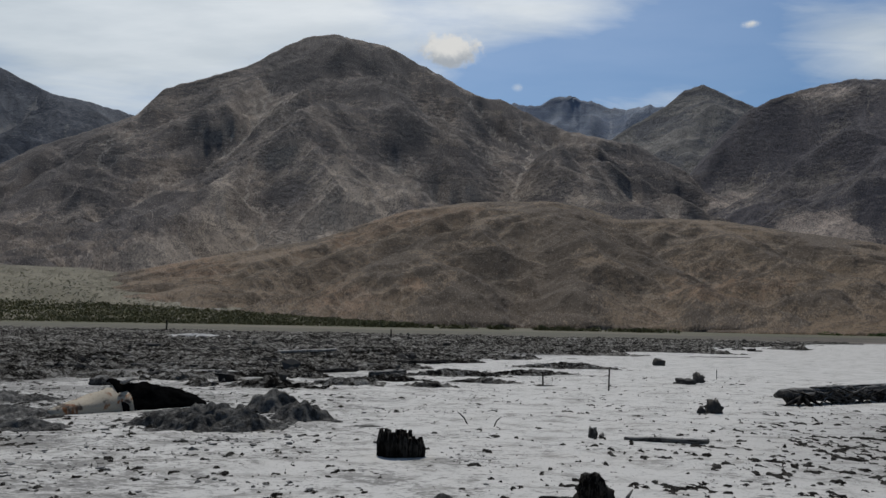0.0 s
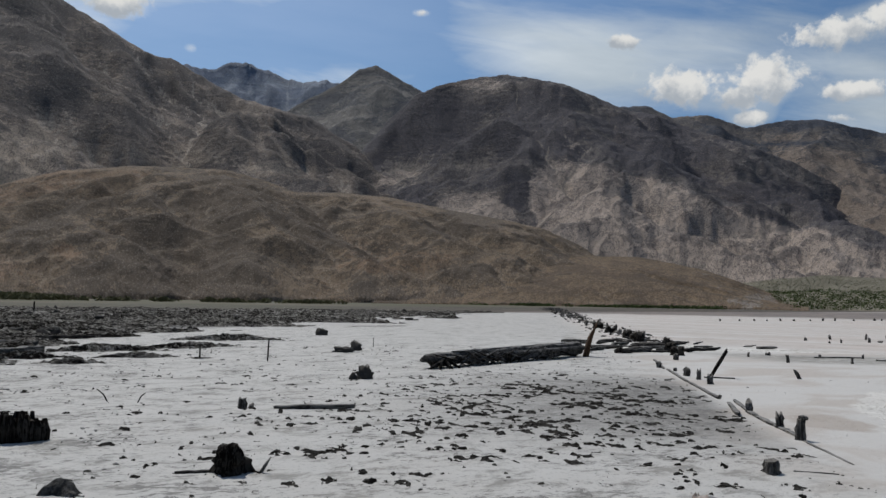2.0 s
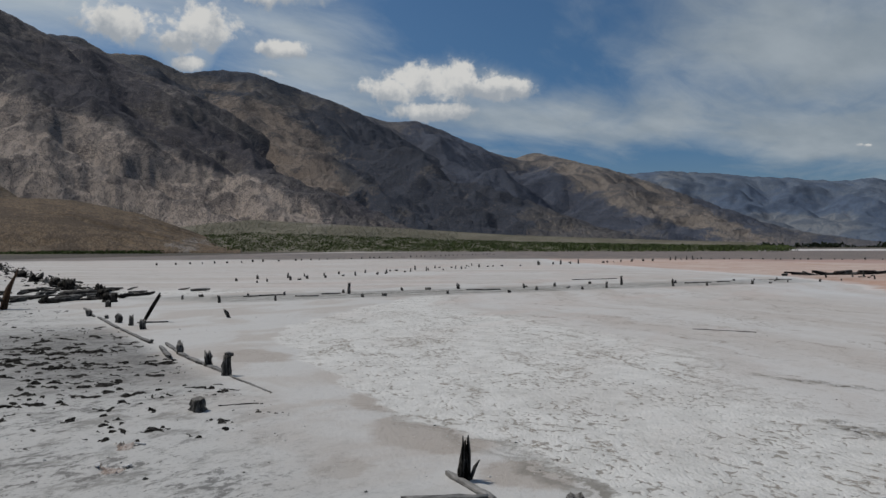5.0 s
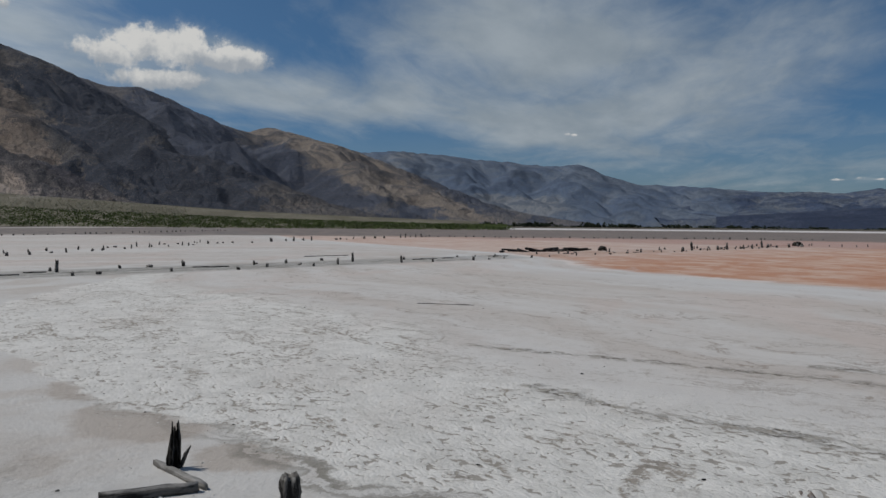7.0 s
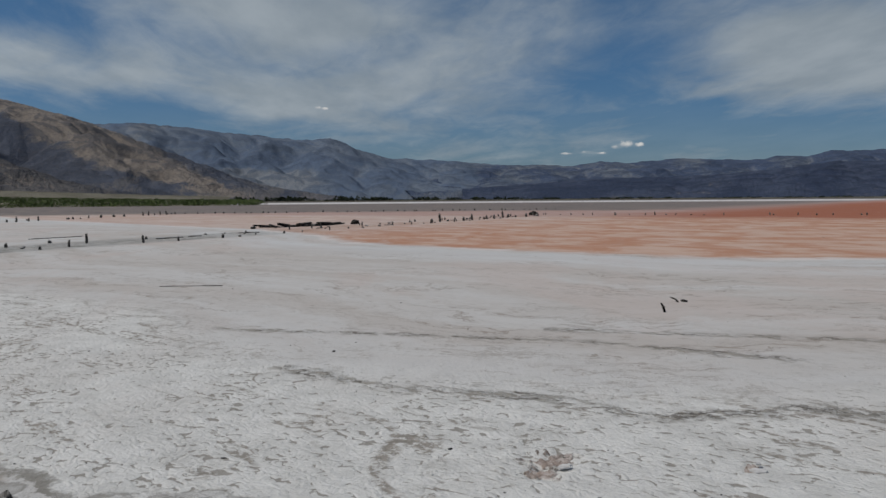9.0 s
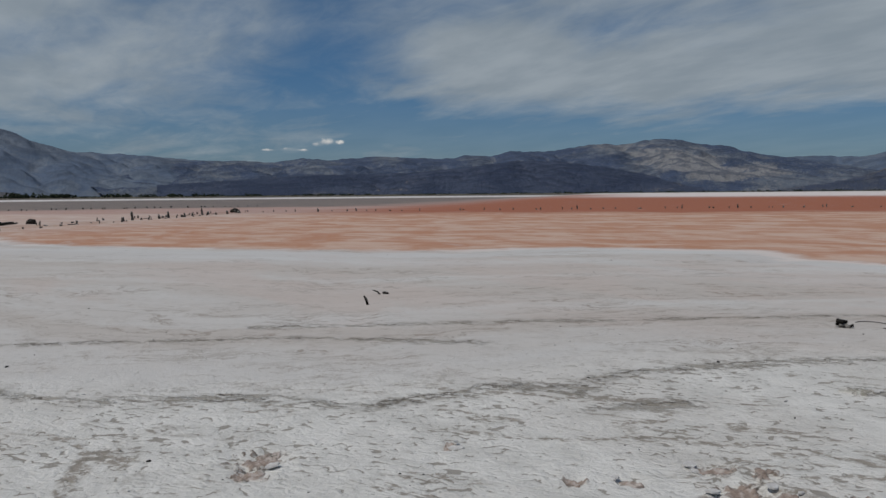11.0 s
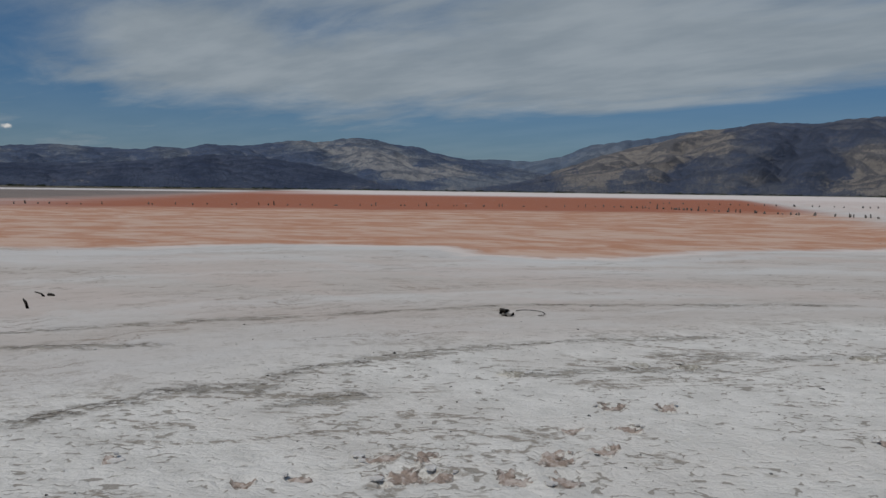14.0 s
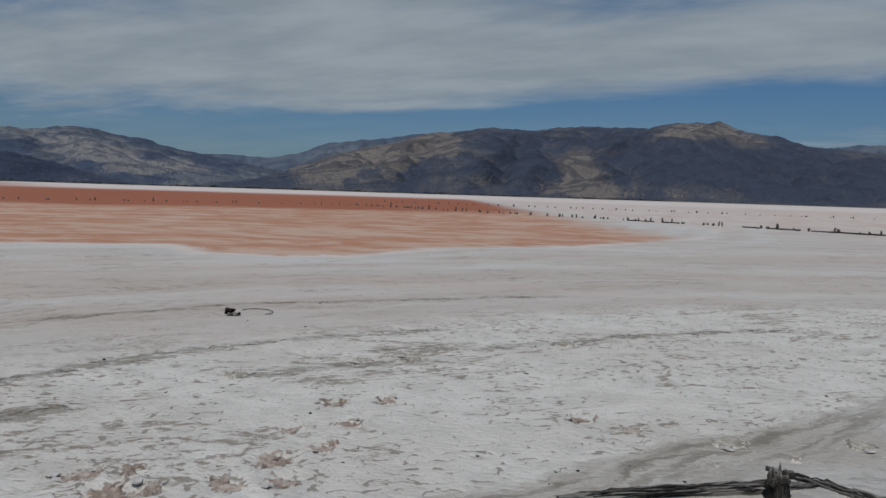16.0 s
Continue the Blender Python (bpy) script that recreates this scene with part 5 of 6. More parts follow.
def far_row(name, start, end, count, seed, label):
    """A row of posts too far off to be told apart singly."""
    q = np.random.RandomState(seed)
    verts, faces = [], []
    for i in range(count):
        f = (i + 0.3 * q.randn()) / count
        v, fc = stub(q.uniform(0.08, 0.32), 0.08, seed + i, 6, 0.4)
        x, y = start[0] + (end[0] - start[0]) * f, start[1] + (end[1] - start[1]) * f
        faces += [tuple(j + len(verts) for j in k) for k in fc]
        verts += [(a + x, b + y, c) for a, b, c in v]
    tagged(part(name, (verts, faces), M["wood"]), label, "posts", kind="stuff")


far_row("far_post_row", (104, 21), (115, -30), 45, 300, "distant row of dark wooden post stubs on the lake")
far_row("far_post_row", (60, -115), (-40, -118), 70, 400, "distant row of dark wooden post stubs on the lake")
far_row("far_post_row", (52, 58), (160, 75), 48, 500, "distant row of dark wooden post stubs on the lake")

# single posts of the near plank line: x, y, height, half width, lean
for i, (x, y, h, r, lean) in enumerate([(7.99, 7.38, 0.27, 0.05, 0.02), (8.45, 8.16, 0.215, 0.048, -0.03), (9.2, 9.47, 0.21, 0.045, 0.02), (11.48, 12.94, 0.20, 0.06, 0.05), (11.93, 13.8, 0.25, 0.05, -0.06), (12.21, 14.52, 0.21, 0.055, 0.0), (13.0, 16.5, 0.18, 0.06, 0.1), (12.75, 15.6, 0.09, 0.04, 0.0), (9.9, 10.9, 0.08, 0.025, 0.3), (14.2, 13.3, 0.20, 0.035, -0.35), (15.2, 18.6, 0.2, 0.06, 0.0)]):
    ob = part("post_stub", stub(h, r, 900 + i, 11, 0.32, 0.12, (lean, -lean)), M["wood"])
    ob.matrix_basis = at(x, y, 40 * i)
    tagged(ob, "upright grey rotten post beside the sunken plank", "post", "posts of the old fence line")
hook = part("post_stub", tube([(0, 0, 0), (0.03, -0.02, 0.02), (0.075, -0.05, 0.015)], [0.04, 0.035, 0.018], 8, 0.15, 5), M["wood"])
hook.matrix_basis = at(7.99, 7.38) @ pose(0, 0, 0.235)
hook.name = "splintered_cap"
tagged(hook, "bent splintered wood cap on a rotten post", "wood scrap")


# ---- planks and timbers ----
def board(length, width, thick, seed, mat, rough=0.05, bend=0.0):
    """A worn board along x, its ends broken, its edges uneven."""
    q = np.random.RandomState(seed)
    n = max(6, int(length / 0.22))
    verts, faces = [], []
    for i in range(n + 1):
        t = i / n
        x = (t - 0.5) * length
        wob = bend * math.sin(t * 3.1) + 0.02 * width * q.randn()
        w0, w1 = width * (0.5 + rough * q.randn()), width * (0.5 + rough * q.randn())
        end = 0.55 if i in (0, n) else 1
        top = thick * (1 + 0.12 * q.randn())
        b = 0.15 * thick
        for yy, zz in ((-w0 * end, -0.02), (-w0 * end, top - b), (-w0 * end + b, top), (0, top * 1.02), (w1 * end - b, top), (w1 * end, top - b), (w1 * end, -0.02)):
            verts.append((x + (0.06 * length / n) * q.randn(), yy + wob, zz))
    for i in range(n):
        for k in range(7):
            j = (k + 1) % 7
            faces.append((i * 7 + k, (i + 1) * 7 + k, (i + 1) * 7 + j, i * 7 + j))
    faces += [tuple(range(7)), tuple(range(n * 7, n * 7 + 7))[::-1]]
    return verts, faces


def lay(name, a, b, width, thick, seed, mat, label, category="plank", group="", lift=0.0, bend=0.0, rough=0.05):
    """A board on the ground from a to b."""
    dx, dy = b[0] - a[0], b[1] - a[1]
    ob = part(name, board(math.hypot(dx, dy), width, thick, seed, mat, rough, bend), mat)
    x, y = (a[0] + b[0]) / 2, (a[1] + b[1]) / 2
    ob.matrix_basis = pose(x, y, max(ground_z(x, y), ground_z(*a), ground_z(*b)) + lift - 0.004, 0, 0, math.degrees(math.atan2(dy, dx)))
    return tagged(ob, label, category, group)


SUNK = "sunken grey plank lying along the old fence line"
for i, (a, b) in enumerate([((14.6, 18.8), (12.9, 16.2)), ((12.85, 16.0), (11.3, 13.4)), ((11.25, 13.3), (9.9, 10.9)), ((9.95, 10.6), (8.9, 9.0)), ((8.95, 9.1), (8.05, 7.4)), ((8.0, 7.35), (7.3, 6.05))]):
    lay("plank", a, b, 0.075 if i < 5 else 0.035, 0.03 if i < 5 else 0.012, 20 + i, M["wood_lying"], SUNK, group="planks of the old fence line", rough=0.09)
lay("plank", (9.6, 10.35), (8.75, 9.2), 0.075, 0.04, 31, M["wood_lying"], "thick broken grey plank end beside the fence line", rough=0.1)
lay("timber", (4.70, 2.75), (4.99, 2.29), 0.08, 0.05, 32, M["wood_lying"], "square grey timber half sunk in salt crust", "timber", rough=0.015)
lay("slat", (5.45, 2.84), (5.03, 2.26), 0.05, 0.02, 33, M["wood_pale_lying"], "thin pale wooden slat lying on the salt", "slat", lift=0.014)
lay("plank", (2.62, 11.71), (3.75, 11.55), 0.13, 0.045, 34, M["wood_log_lying"], "dark broken board lying flat on grey salt")
lay("plank", (-6.95, 34.8), (-5.0, 38.7), 0.28, 0.10, 35, M["wood_pale_lying"], "long pale bleached board on black mud", lift=0.15)
lay("plank", (13.2, 43.5), (16.6, 44.0), 0.12, 0.03, 37, M["wood_dark_lying"], "long thin dark board on white salt")
lay("plank", (16.5, 3.5), (16.45, 2.35), 0.035, 0.012, 38, M["wood_dark_lying"], "thin dark stick lying on pinkish salt", "stick")
lay("plank", (37.5, 13.6), (40.0, 12.2), 0.14, 0.03, 39, M["wood_dark_lying"], "thin dark board on pink salt")
lay("plank", (6.45, 6.0), (6.75, 5.75), 0.025, 0.012, 42, M["wood_dark_lying"], "small dark splinter on salt crust", "splinter")
lay("plank", (0.95, 7.75), (1.3, 7.72), 0.05, 0.02, 43, M["wood_dark_lying"], "thin dark splinter beside a black stump", "splinter")
for i in range(22):
    f = rng.rand()
    x, y = 18.5 + 56 * f + rng.randn() * 0.5, 18.9 - 35 * f + rng.randn() * 0.5
    l, a = rng.uniform(0.5, 1.5), -0.55 + 0.35 * rng.randn()
    lay("plank", (x - l / 2 * math.cos(a), y - l / 2 * math.sin(a)), (x + l / 2 * math.cos(a), y + l / 2 * math.sin(a)), 0.10, 0.04, 60 + i, M["wood_log_lying"], "dark broken plank lying between the dike posts", group="planks of the pond dike")
for i in range(18):
    f = rng.rand()
    x, y = 12 - 24 * f, -61.5 + 15 * f
    l, a = rng.uniform(0.8, 2.6), -0.55 + 0.2 * rng.randn()
    lay("plank", (x - l / 2 * math.cos(a), y - l / 2 * math.sin(a)), (x + l / 2 * math.cos(a), y + l / 2 * math.sin(a)), 0.2, 0.08, 90 + i, M["wood_dark_lying"], "dark fallen plank along the south dike", group="planks of the south dike")


def old_timber(a, b, width, height, count, seed, label):
    """A timber rotted into long splinters, sunk to its upper face."""
    q = np.random.RandomState(seed)
    dx, dy = b[0] - a[0], b[1] - a[1]
    length = math.hypot(dx, dy)
    x, y = (a[0] + b[0]) / 2, (a[1] + b[1]) / 2
    thing = base("old_timber", label, "timber", pose(x, y, max(ground_z(x, y), ground_z(*a), ground_z(*b)) - 0.030, 0, 0, math.degrees(math.atan2(dy, dx))), "old sunken timbers")
    part("core", board(length, width * 0.8, height * 0.7, seed, None, 0.13), M["wood_log_lying"], thing)
    for k in range(count):
        l = length * q.uniform(0.25, 0.75)
        off = q.uniform(-0.5, 0.5) * (length - l)
        side = q.uniform(-0.5, 0.5) * width
        r = q.uniform(0.004, 0.010)
        z = height * q.uniform(0.55, 1.0)
        path = [(off - l / 2 + l * t, side + 0.012 * q.randn(), z + 0.006 * q.randn() - (0.6 * height if t in (0, 1) else 0)) for t in (0, 0.2, 0.45, 0.7, 0.88, 1)]
        part("splinter", tube(path, [r * 0.4, r, r * 1.1, r, r * 0.8, r * 0.3], 6, 0.25, seed + k, 0.8), M["wood_log_lying" if k % 3 else "wood_dark_lying"], thing)


old_timber((1.66, -4.42), (0.40, -5.34), 0.11, 0.062, 40, 400, "dark splintered old timber sunk in grey silt")
old_timber((0.66, -5.50), (0.02, -5.17), 0.06, 0.06, 20, 440, "dark weathered timber edging a salt strip")

# a leaning pair of poles
pair = base("leaning_poles", "two dark split poles leaning together from the salt", "poles", at(12.5, 14.15))
for k, (dx, h) in enumerate([(0.0, 0.62), (0.15, 0.56)]):
    part("pole", tube([(dx, dx, -0.05), (dx + 0.13, dx - 0.14, h * 0.5), (dx + 0.25, dx - 0.27, h)], [0.035, 0.035, 0.022], 7, 0.15, 70 + k), M["wood_dark"], pair)
lay("plank", (12.3, 14.05), (12.75, 13.65), 0.06, 0.03, 45, M["wood_log"], "short dark plank at the foot of leaning poles")

# ---- the big drift log ----
log = base("driftwood_log", "huge dark weathered log with stringy torn bark", "log", at(10.22, 18.95, math.degrees(math.atan2(3.0, 5.75))))
L = 6.45
path = [(-L / 2 + L * t, 0.05 * math.sin(t * 5), 0.19 + 0.04 * t) for t in np.linspace(0, 1, 40)]
part("trunk", tube(path, [0.165 + 0.02 * math.sin(i * 0.7) + 0.055 * i / 39 for i in range(40)], 30, 0.12, 3, 0.85), M["wood_log"], log)
part("sapwood_slab", board(L * 0.80, 0.15, 0.05, 19, None, 0.14, 0.02), M["wood_log_lying"], log, "pale dried upper face of the log").matrix_basis = pose(0.15, 0.03, 0.335, 0, -0.55, 0)
for k in range(46):
    x0 = rng.uniform(-L / 2 - 0.1, L / 2 - 1.3)
    l = rng.uniform(0.5, 1.5)
    y0 = -0.19 - 0.03 * (x0 / L + 0.5) - 0.03 * rng.rand()
    high = rng.uniform(0.24, 0.36)
    strand = [(x0, y0 + 0.08, high), (x0 + l * 0.3, y0 + 0.01, high * 0.72), (x0 + l * 0.7, y0 - 0.03, high * 0.35), (x0 + l, y0 - 0.05 - 0.06 * rng.rand(), 0.0)]
    if rng.rand() < 0.75:
        strand = [(2 * x0 + l - p[0], p[1], p[2]) for p in strand]
    part("bark_strand", tube(strand, [0.010, 0.022, 0.020, 0.008], 6, 0.28, 100 + k), M["wood_log" if k % 3 else "wood_dark"], log)
part("butt_end", lump((0.42, 0.36, 0.30), 8, 0.4), M["wood_log"], log).location = (-L / 2 - 0.05, 0.02, 0.15)
for k, (x0, y0, z0) in enumerate([(-0.30, -0.42, 0.0), (0.05, -0.5, -0.01), (0.4, -0.46, 0.0), (-0.45, -0.2, 0.0)]):
    part("root", tube([(-L / 2 + 0.35, -0.08, 0.20), (-L / 2 + 0.2 + x0 * 0.5, -0.25, 0.13), (-L / 2 + x0 + 0.1, y0, z0)], [0.07, 0.055, 0.025], 7, 0.25, 150 + k), M["wood_dark"], log)
part("branch", tube([(1.0, 0.22, 0.18), (1.8, 0.36, 0.25), (2.9, 0.3, 0.22)], [0.05, 0.07, 0.04], 8, 0.2, 12), M["wood_log"], log)
spike = part("pointed_post", tube([(0, 0, -0.05), (0.05, 0.0, 0.25), (0.13, 0.01, 0.55), (0.27, 0.02, 0.85), (0.36, 0.03, 1.08)], [0.14, 0.155, 0.12, 0.05, 0.012], 9, 0.24, 14, 0.6), M["wood_red"])
spike.matrix_basis = at(13.28, 20.22, -32)
tagged(spike, "reddish-brown splintered post, sharply pointed and leaning", "post")

# ---- jam of drift timbers where the dikes meet ----
JAM = "dark drift timber in a jam where the dikes meet"
for i in range(54):
    x, y = 19.2 + rng.randn() * 1.5, 25.2 + rng.randn() * 1.6
    if i > 34:
        f = rng.rand()
        x, y = 15.0 + 3.4 * f + rng.randn() * 0.3, 22.4 + 0.9 * rng.randn()
    l, a, r = rng.uniform(0.35, 1.2), rng.uniform(-1.2, 0.7), rng.uniform(0.025, 0.08)
    q = [(-l / 2, 0, r * 0.7), (-l / 6, 0.08 * rng.randn(), r * 0.8), (l / 6, 0.08 * rng.randn(), r), (l / 2, 0.1 * rng.randn(), r * 0.8 + 0.07 * rng.rand())]
    ob = part("drift_timber", tube(q, [r * 0.7, r, r, r * 0.5], 8, 0.28, 200 + i), M["wood_dark_lying"] if i % 3 else M["wood_log_lying"])
    ob.matrix_basis = at(x, y, math.degrees(a))
    tagged(ob, JAM, "timber", "drift timbers in the jam")
for i, (x, y, h, r) in enumerate([(20.3, 27.2, 0.5, 0.16), (21.2, 28.6, 0.4, 0.2), (22.0, 30.3, 0.4, 0.2), (20.0, 25.0, 0.32, 0.17), (17.3, 21.5, 0.34, 0.14), (17.7, 22.0, 0.3, 0.17), (16.6, 20.3, 0.3, 0.15), (15.3, 21.4, 0.22, 0.1), (24.6, 35.5, 0.35, 0.2), (27.9, 41.5, 0.4, 0.25)]):
    ob = part("tree_stump", stub(h, r, 700 + i, 12, 0.5, 0.25), M["wood_dark"])
    ob.matrix_basis = at(x, y, 30 * i)
    tagged(ob, "black rotten stump beside the drift timbers", "stump", "stumps by the drift timbers")

# timbers stacked on the dike, and two dark blocks further on
for i in range(13):
    f = i / 12
    x, y = 47.8 + 5.2 * f, 5.3 - 4.6 * f
    l, r = rng.uniform(0.9, 2.0), rng.uniform(0.05, 0.10)
    ob = part("stacked_timber", tube([(-l / 2, 0, 0), (0, 0.04 * rng.randn(), 0), (l / 2, 0, 0)], [r, r * 1.1, r * 0.9], 8, 0.15, 260 + i, 0.8), M["wood_dark_lying" if i % 3 else "wood_log_lying"])
    ob.matrix_basis = pose(x, y, 0.07 + (0.09 if i % 3 == 1 else 0.0), 0, 4 * rng.randn(), -41 + 14 * rng.randn())
    tagged(ob, "black old timber stacked along the pond dike", "timber", "stacked timbers on the dike")
for x, y, s in ((54.4, -0.5, 0.55), (76.5, -17.5, 0.7)):
    ob = part("dark_block", lump((s * 1.3, s, s * 0.9), int(x), 0.35), M["wood_dark"])
    ob.matrix_basis = at(x, y, 20)
    tagged(ob, "black broken block of timber standing on the dike", "block")

# ---- black stumps and scraps near by ----
stump_a = base("black_stump", "wide black rotted stump of splintered upright staves", "stump", at(-0.46, 9.95, -8))
part("core", stub(0.22, 0.19, 31, 20, 0.3, 0.05), M["wood_dark"], stump_a).scale = (1.15, 0.6, 1)
for k in range(30):
    a = 2 * math.pi * k / 30
    h = 0.30 - 0.02 * rng.rand() if math.cos(a) < 0.45 else 0.17 + 0.05 * rng.rand()
    h -= 0.035 * (rng.rand() < 0.25)
    sx, sy = 0.255 * math.cos(a), 0.135 * math.sin(a)
    stave = tube([(sx, sy, -0.05), (sx * 1.02, sy * 1.04, h * 0.5), (sx * 0.98 + 0.008 * rng.randn(), sy, h)], [0.040, 0.038, 0.024], 6, 0.22, 330 + k)
    part("stave", stave, M["wood_dark"], stump_a)
v, f = stub(0.15, 0.105, 41, 16, 0.3, 0.45)
stump_b = part("black_stump", (v, f), M["wood_dark"])
stump_b.matrix_basis = at(1.40, 7.58, 15)
tagged(stump_b, "charred black stump with a rounded knobbly head", "stump")
head = part("stump_head", lump((0.25, 0.24, 0.30), 23, 0.45), M["wood_dark"], stump_b)
head.location = (0, 0, 0.08)
chip = part("leaning_chip", tube([(0, 0, -0.02), (0.05, 0, 0.06), (0.10, 0.01, 0.13)], [0.035, 0.03, 0.012], 7, 0.2, 9, 0.6), M["wood"])
chip.matrix_basis = at(1.66, 7.52)
tagged(chip, "small grey wood chip leaning out of the salt", "wood chip")
stake = base("rotten_stake", "grey rotten stake, split into black vertical splinters", "post", at(5.37, 2.66, 20))
part("core", stub(0.18, 0.034, 61, 12, 0.5, 0.1), M["wood_dark"], stake)
for k in range(17):
    a = k * 2.4
    r = 0.031 * rng.rand() ** 0.5
    h = rng.uniform(0.15, 0.31) * (1.0 - 3 * max(0, r * math.cos(a) - 0.012))
    lean = 0.009 * rng.randn()
    part("splinter", tube([(r * math.cos(a), r * math.sin(a), 0), (r * 1.2 * math.cos(a) + lean * 0.5, r * 1.2 * math.sin(a), h * 0.6), (r * 1.1 * math.cos(a) + lean, r * math.sin(a), h)], [0.014, 0.011, 0.004], 5, 0.3, 640 + k), M["wood_dark"] if k % 2 else M["wood"], stake)
part("splinter", tube([(0.03, -0.04, 0.0), (0.045, -0.07, 0.08), (0.06, -0.10, 0.13)], [0.012, 0.013, 0.004], 6, 0.2, 655), M["wood_log"], stake)
stump_c = part("grey_stump", stub(0.13, 0.075, 66, 12, 0.2, 0.15), M["wood"])
stump_c.matrix_basis = at(6.2, 6.03)
tagged(stump_c, "short grey wooden stump at the edge of the silt", "stump")
stump_d = part("grey_stump", stub(0.165, 0.052, 67, 18, 0.12, 0.05), M["wood"])
stump_d.matrix_basis = at(4.96, 1.71)
tagged(stump_d, "short round grey post with a cracked top", "stump")
stump_e = part("knobbly_stump", stub(0.19, 0.055, 68, 12, 0.5, 0.1), M["wood_log"])
stump_e.matrix_basis = at(0.59, -5.02)
tagged(stump_e, "knobbly dark grey post head beside an old timber", "stump")
for k in range(6):
    a = k * 1.05
    knob = part("knob", lump((0.06, 0.05, 0.06), 70 + k, 0.5), M["wood_log"], stump_e)
    knob.location = (0.045 * math.cos(a), 0.045 * math.sin(a), 0.06 + 0.025 * (k % 4))
for i, (x, y, w, h, name, label) in enumerate([
        (8.9, 33.4, 0.42, 0.30, "dark_rock", "dark angular lump on white salt"), (6.95, 23.3, 0.62, 0.16, "dark_rock", "low dark lump of wood on the salt"),
        (7.5, 23.9, 0.34, 0.26, "dark_rock", "dark round lump on the salt"), (5.15, 15.5, 0.26, 0.26, "dark_rock", "dark rough stump on grey salt"),
        (4.9, 15.45, 0.14, 0.12, "dark_rock", "small grey stone beside a stump"),
        (-7.9, 19.2, 0.6, 0.24, "brown_rock", "brownish boulder at the edge of black mud")]):
    tone = M["wood_log"] if name in ("brown_rock", "drift_root") else M["mud_dark"]
    ob = part(name, lump((w, w * 0.8, h * 1.5), 130 + i, 0.35 if name == "brown_rock" else 0.8, 2.4 if name == "brown_rock" else 4.2), tone)
    ob.matrix_basis = at(x, y, 50 * i)
    tagged(ob, label, name.split("_")[1])
grey_chip = base("upright_chips", "two small upright grey stone chips in the salt", "chip", at(2.2, 11.9))
part("chip", stub(0.17, 0.05, 81, 9, 0.3), M["wood"], grey_chip)
part("chip", stub(0.09, 0.03, 82, 8, 0.5), M["wood"], grey_chip).location = (0.13, 0, 0)
for i, (x, y, h, r, dx) in enumerate([(4.15, 20.3, 0.53, 0.02, 0.01), (8.6, 25.6, 0.30, 0.012, 0.0), (2.65, 21.3, 0.36, 0.02, 0.0), (-31.8, 94.7, 1.2, 0.1, 0.0), (-4.3, 70, 0.9, 0.06, 0.0)]):
    ob = part("thin_stake", tube([(0, 0, -0.03), (dx, 0, h * 0.5), (dx * 2, 0, h)], [r, r, r * 0.9], 8, 0.05, 84 + i), M["wood_dark"])
    ob.matrix_basis = at(x, y)
    tagged(ob, "thin dark stake standing upright in the salt", "stake")
cap = part("stake_cap", lump((0.15, 0.12, 0.07), 9, 0.2), M["wood_dark"])
cap.matrix_basis = at(2.65, 21.3) @ pose(0, 0, 0.33)
tagged(cap, "flat dark cap on a thin stake", "cap")
for i, (x, y, dx, dy, h) in enumerate([(0.45, 13.1, -0.16, 0.3, 0.16), (0.85, 13.0, 0.12, 0.1, 0.13), (11.64, -4.45, 0.03, 0.05, 0.13), (12.7, -5.1, 0.07, 0.12, 0.07)]):
    ob = part("small_stick", tube([(0, 0, -0.02), (dx * 0.4, dy * 0.4, h * 0.6), (dx, dy, h)], [0.022, 0.02, 0.012] if i == 2 else [0.012, 0.011, 0.006], 6, 0.2, 96 + i), M["wood_dark"])
    ob.matrix_basis = at(x, y)
    tagged(ob, "small dark stick poking out of the salt", "stick")
ob = part("dark_rock", lump((0.16, 0.08, 0.05), 62, 0.4), M["wood_dark"])
ob.matrix_basis = at(12.75, -5.2)
tagged(ob, "small dark lump at the foot of a stick", "rock")

# a little heap of dark boards with a curved rod beside it
heap = base("board_heap", "small heap of broken black boards on pale salt", "heap", at(6.95, -8.5, 35) @ Matrix.Scale(0.55, 4))
for k, (x, y, z, a, l) in enumerate([(0, 0, 0.0, 8, 0.36), (0.03, 0.02, 0.05, -12, 0.28), (0.06, 0.0, 0.09, 25, 0.24), (0.08, 0.03, 0.13, -30, 0.16)]):
    b = part("board", board(l, 0.11, 0.035, 170 + k, M["wood_dark"], 0.15), M["wood_dark"] if k != 1 else M["wood_pale"], heap)
    b.matrix_basis = pose(x, y, z, 12 * (-1) ** k, 14 * (-1) ** k, a)
arc = [(6.86 + 0.23 * math.cos(a) - 0.05 * math.sin(a), -8.88 - 0.10 * math.cos(a) - 0.19 * math.sin(a), 0.012) for a in np.linspace(-0.5, 3.3, 14)]
rod = part("curved_rod", tube(arc, [0.0045] * 14, 6, 0.1, 5), M["wood_log"])
tagged(rod, "thin curved dark rod lying on the salt", "rod")

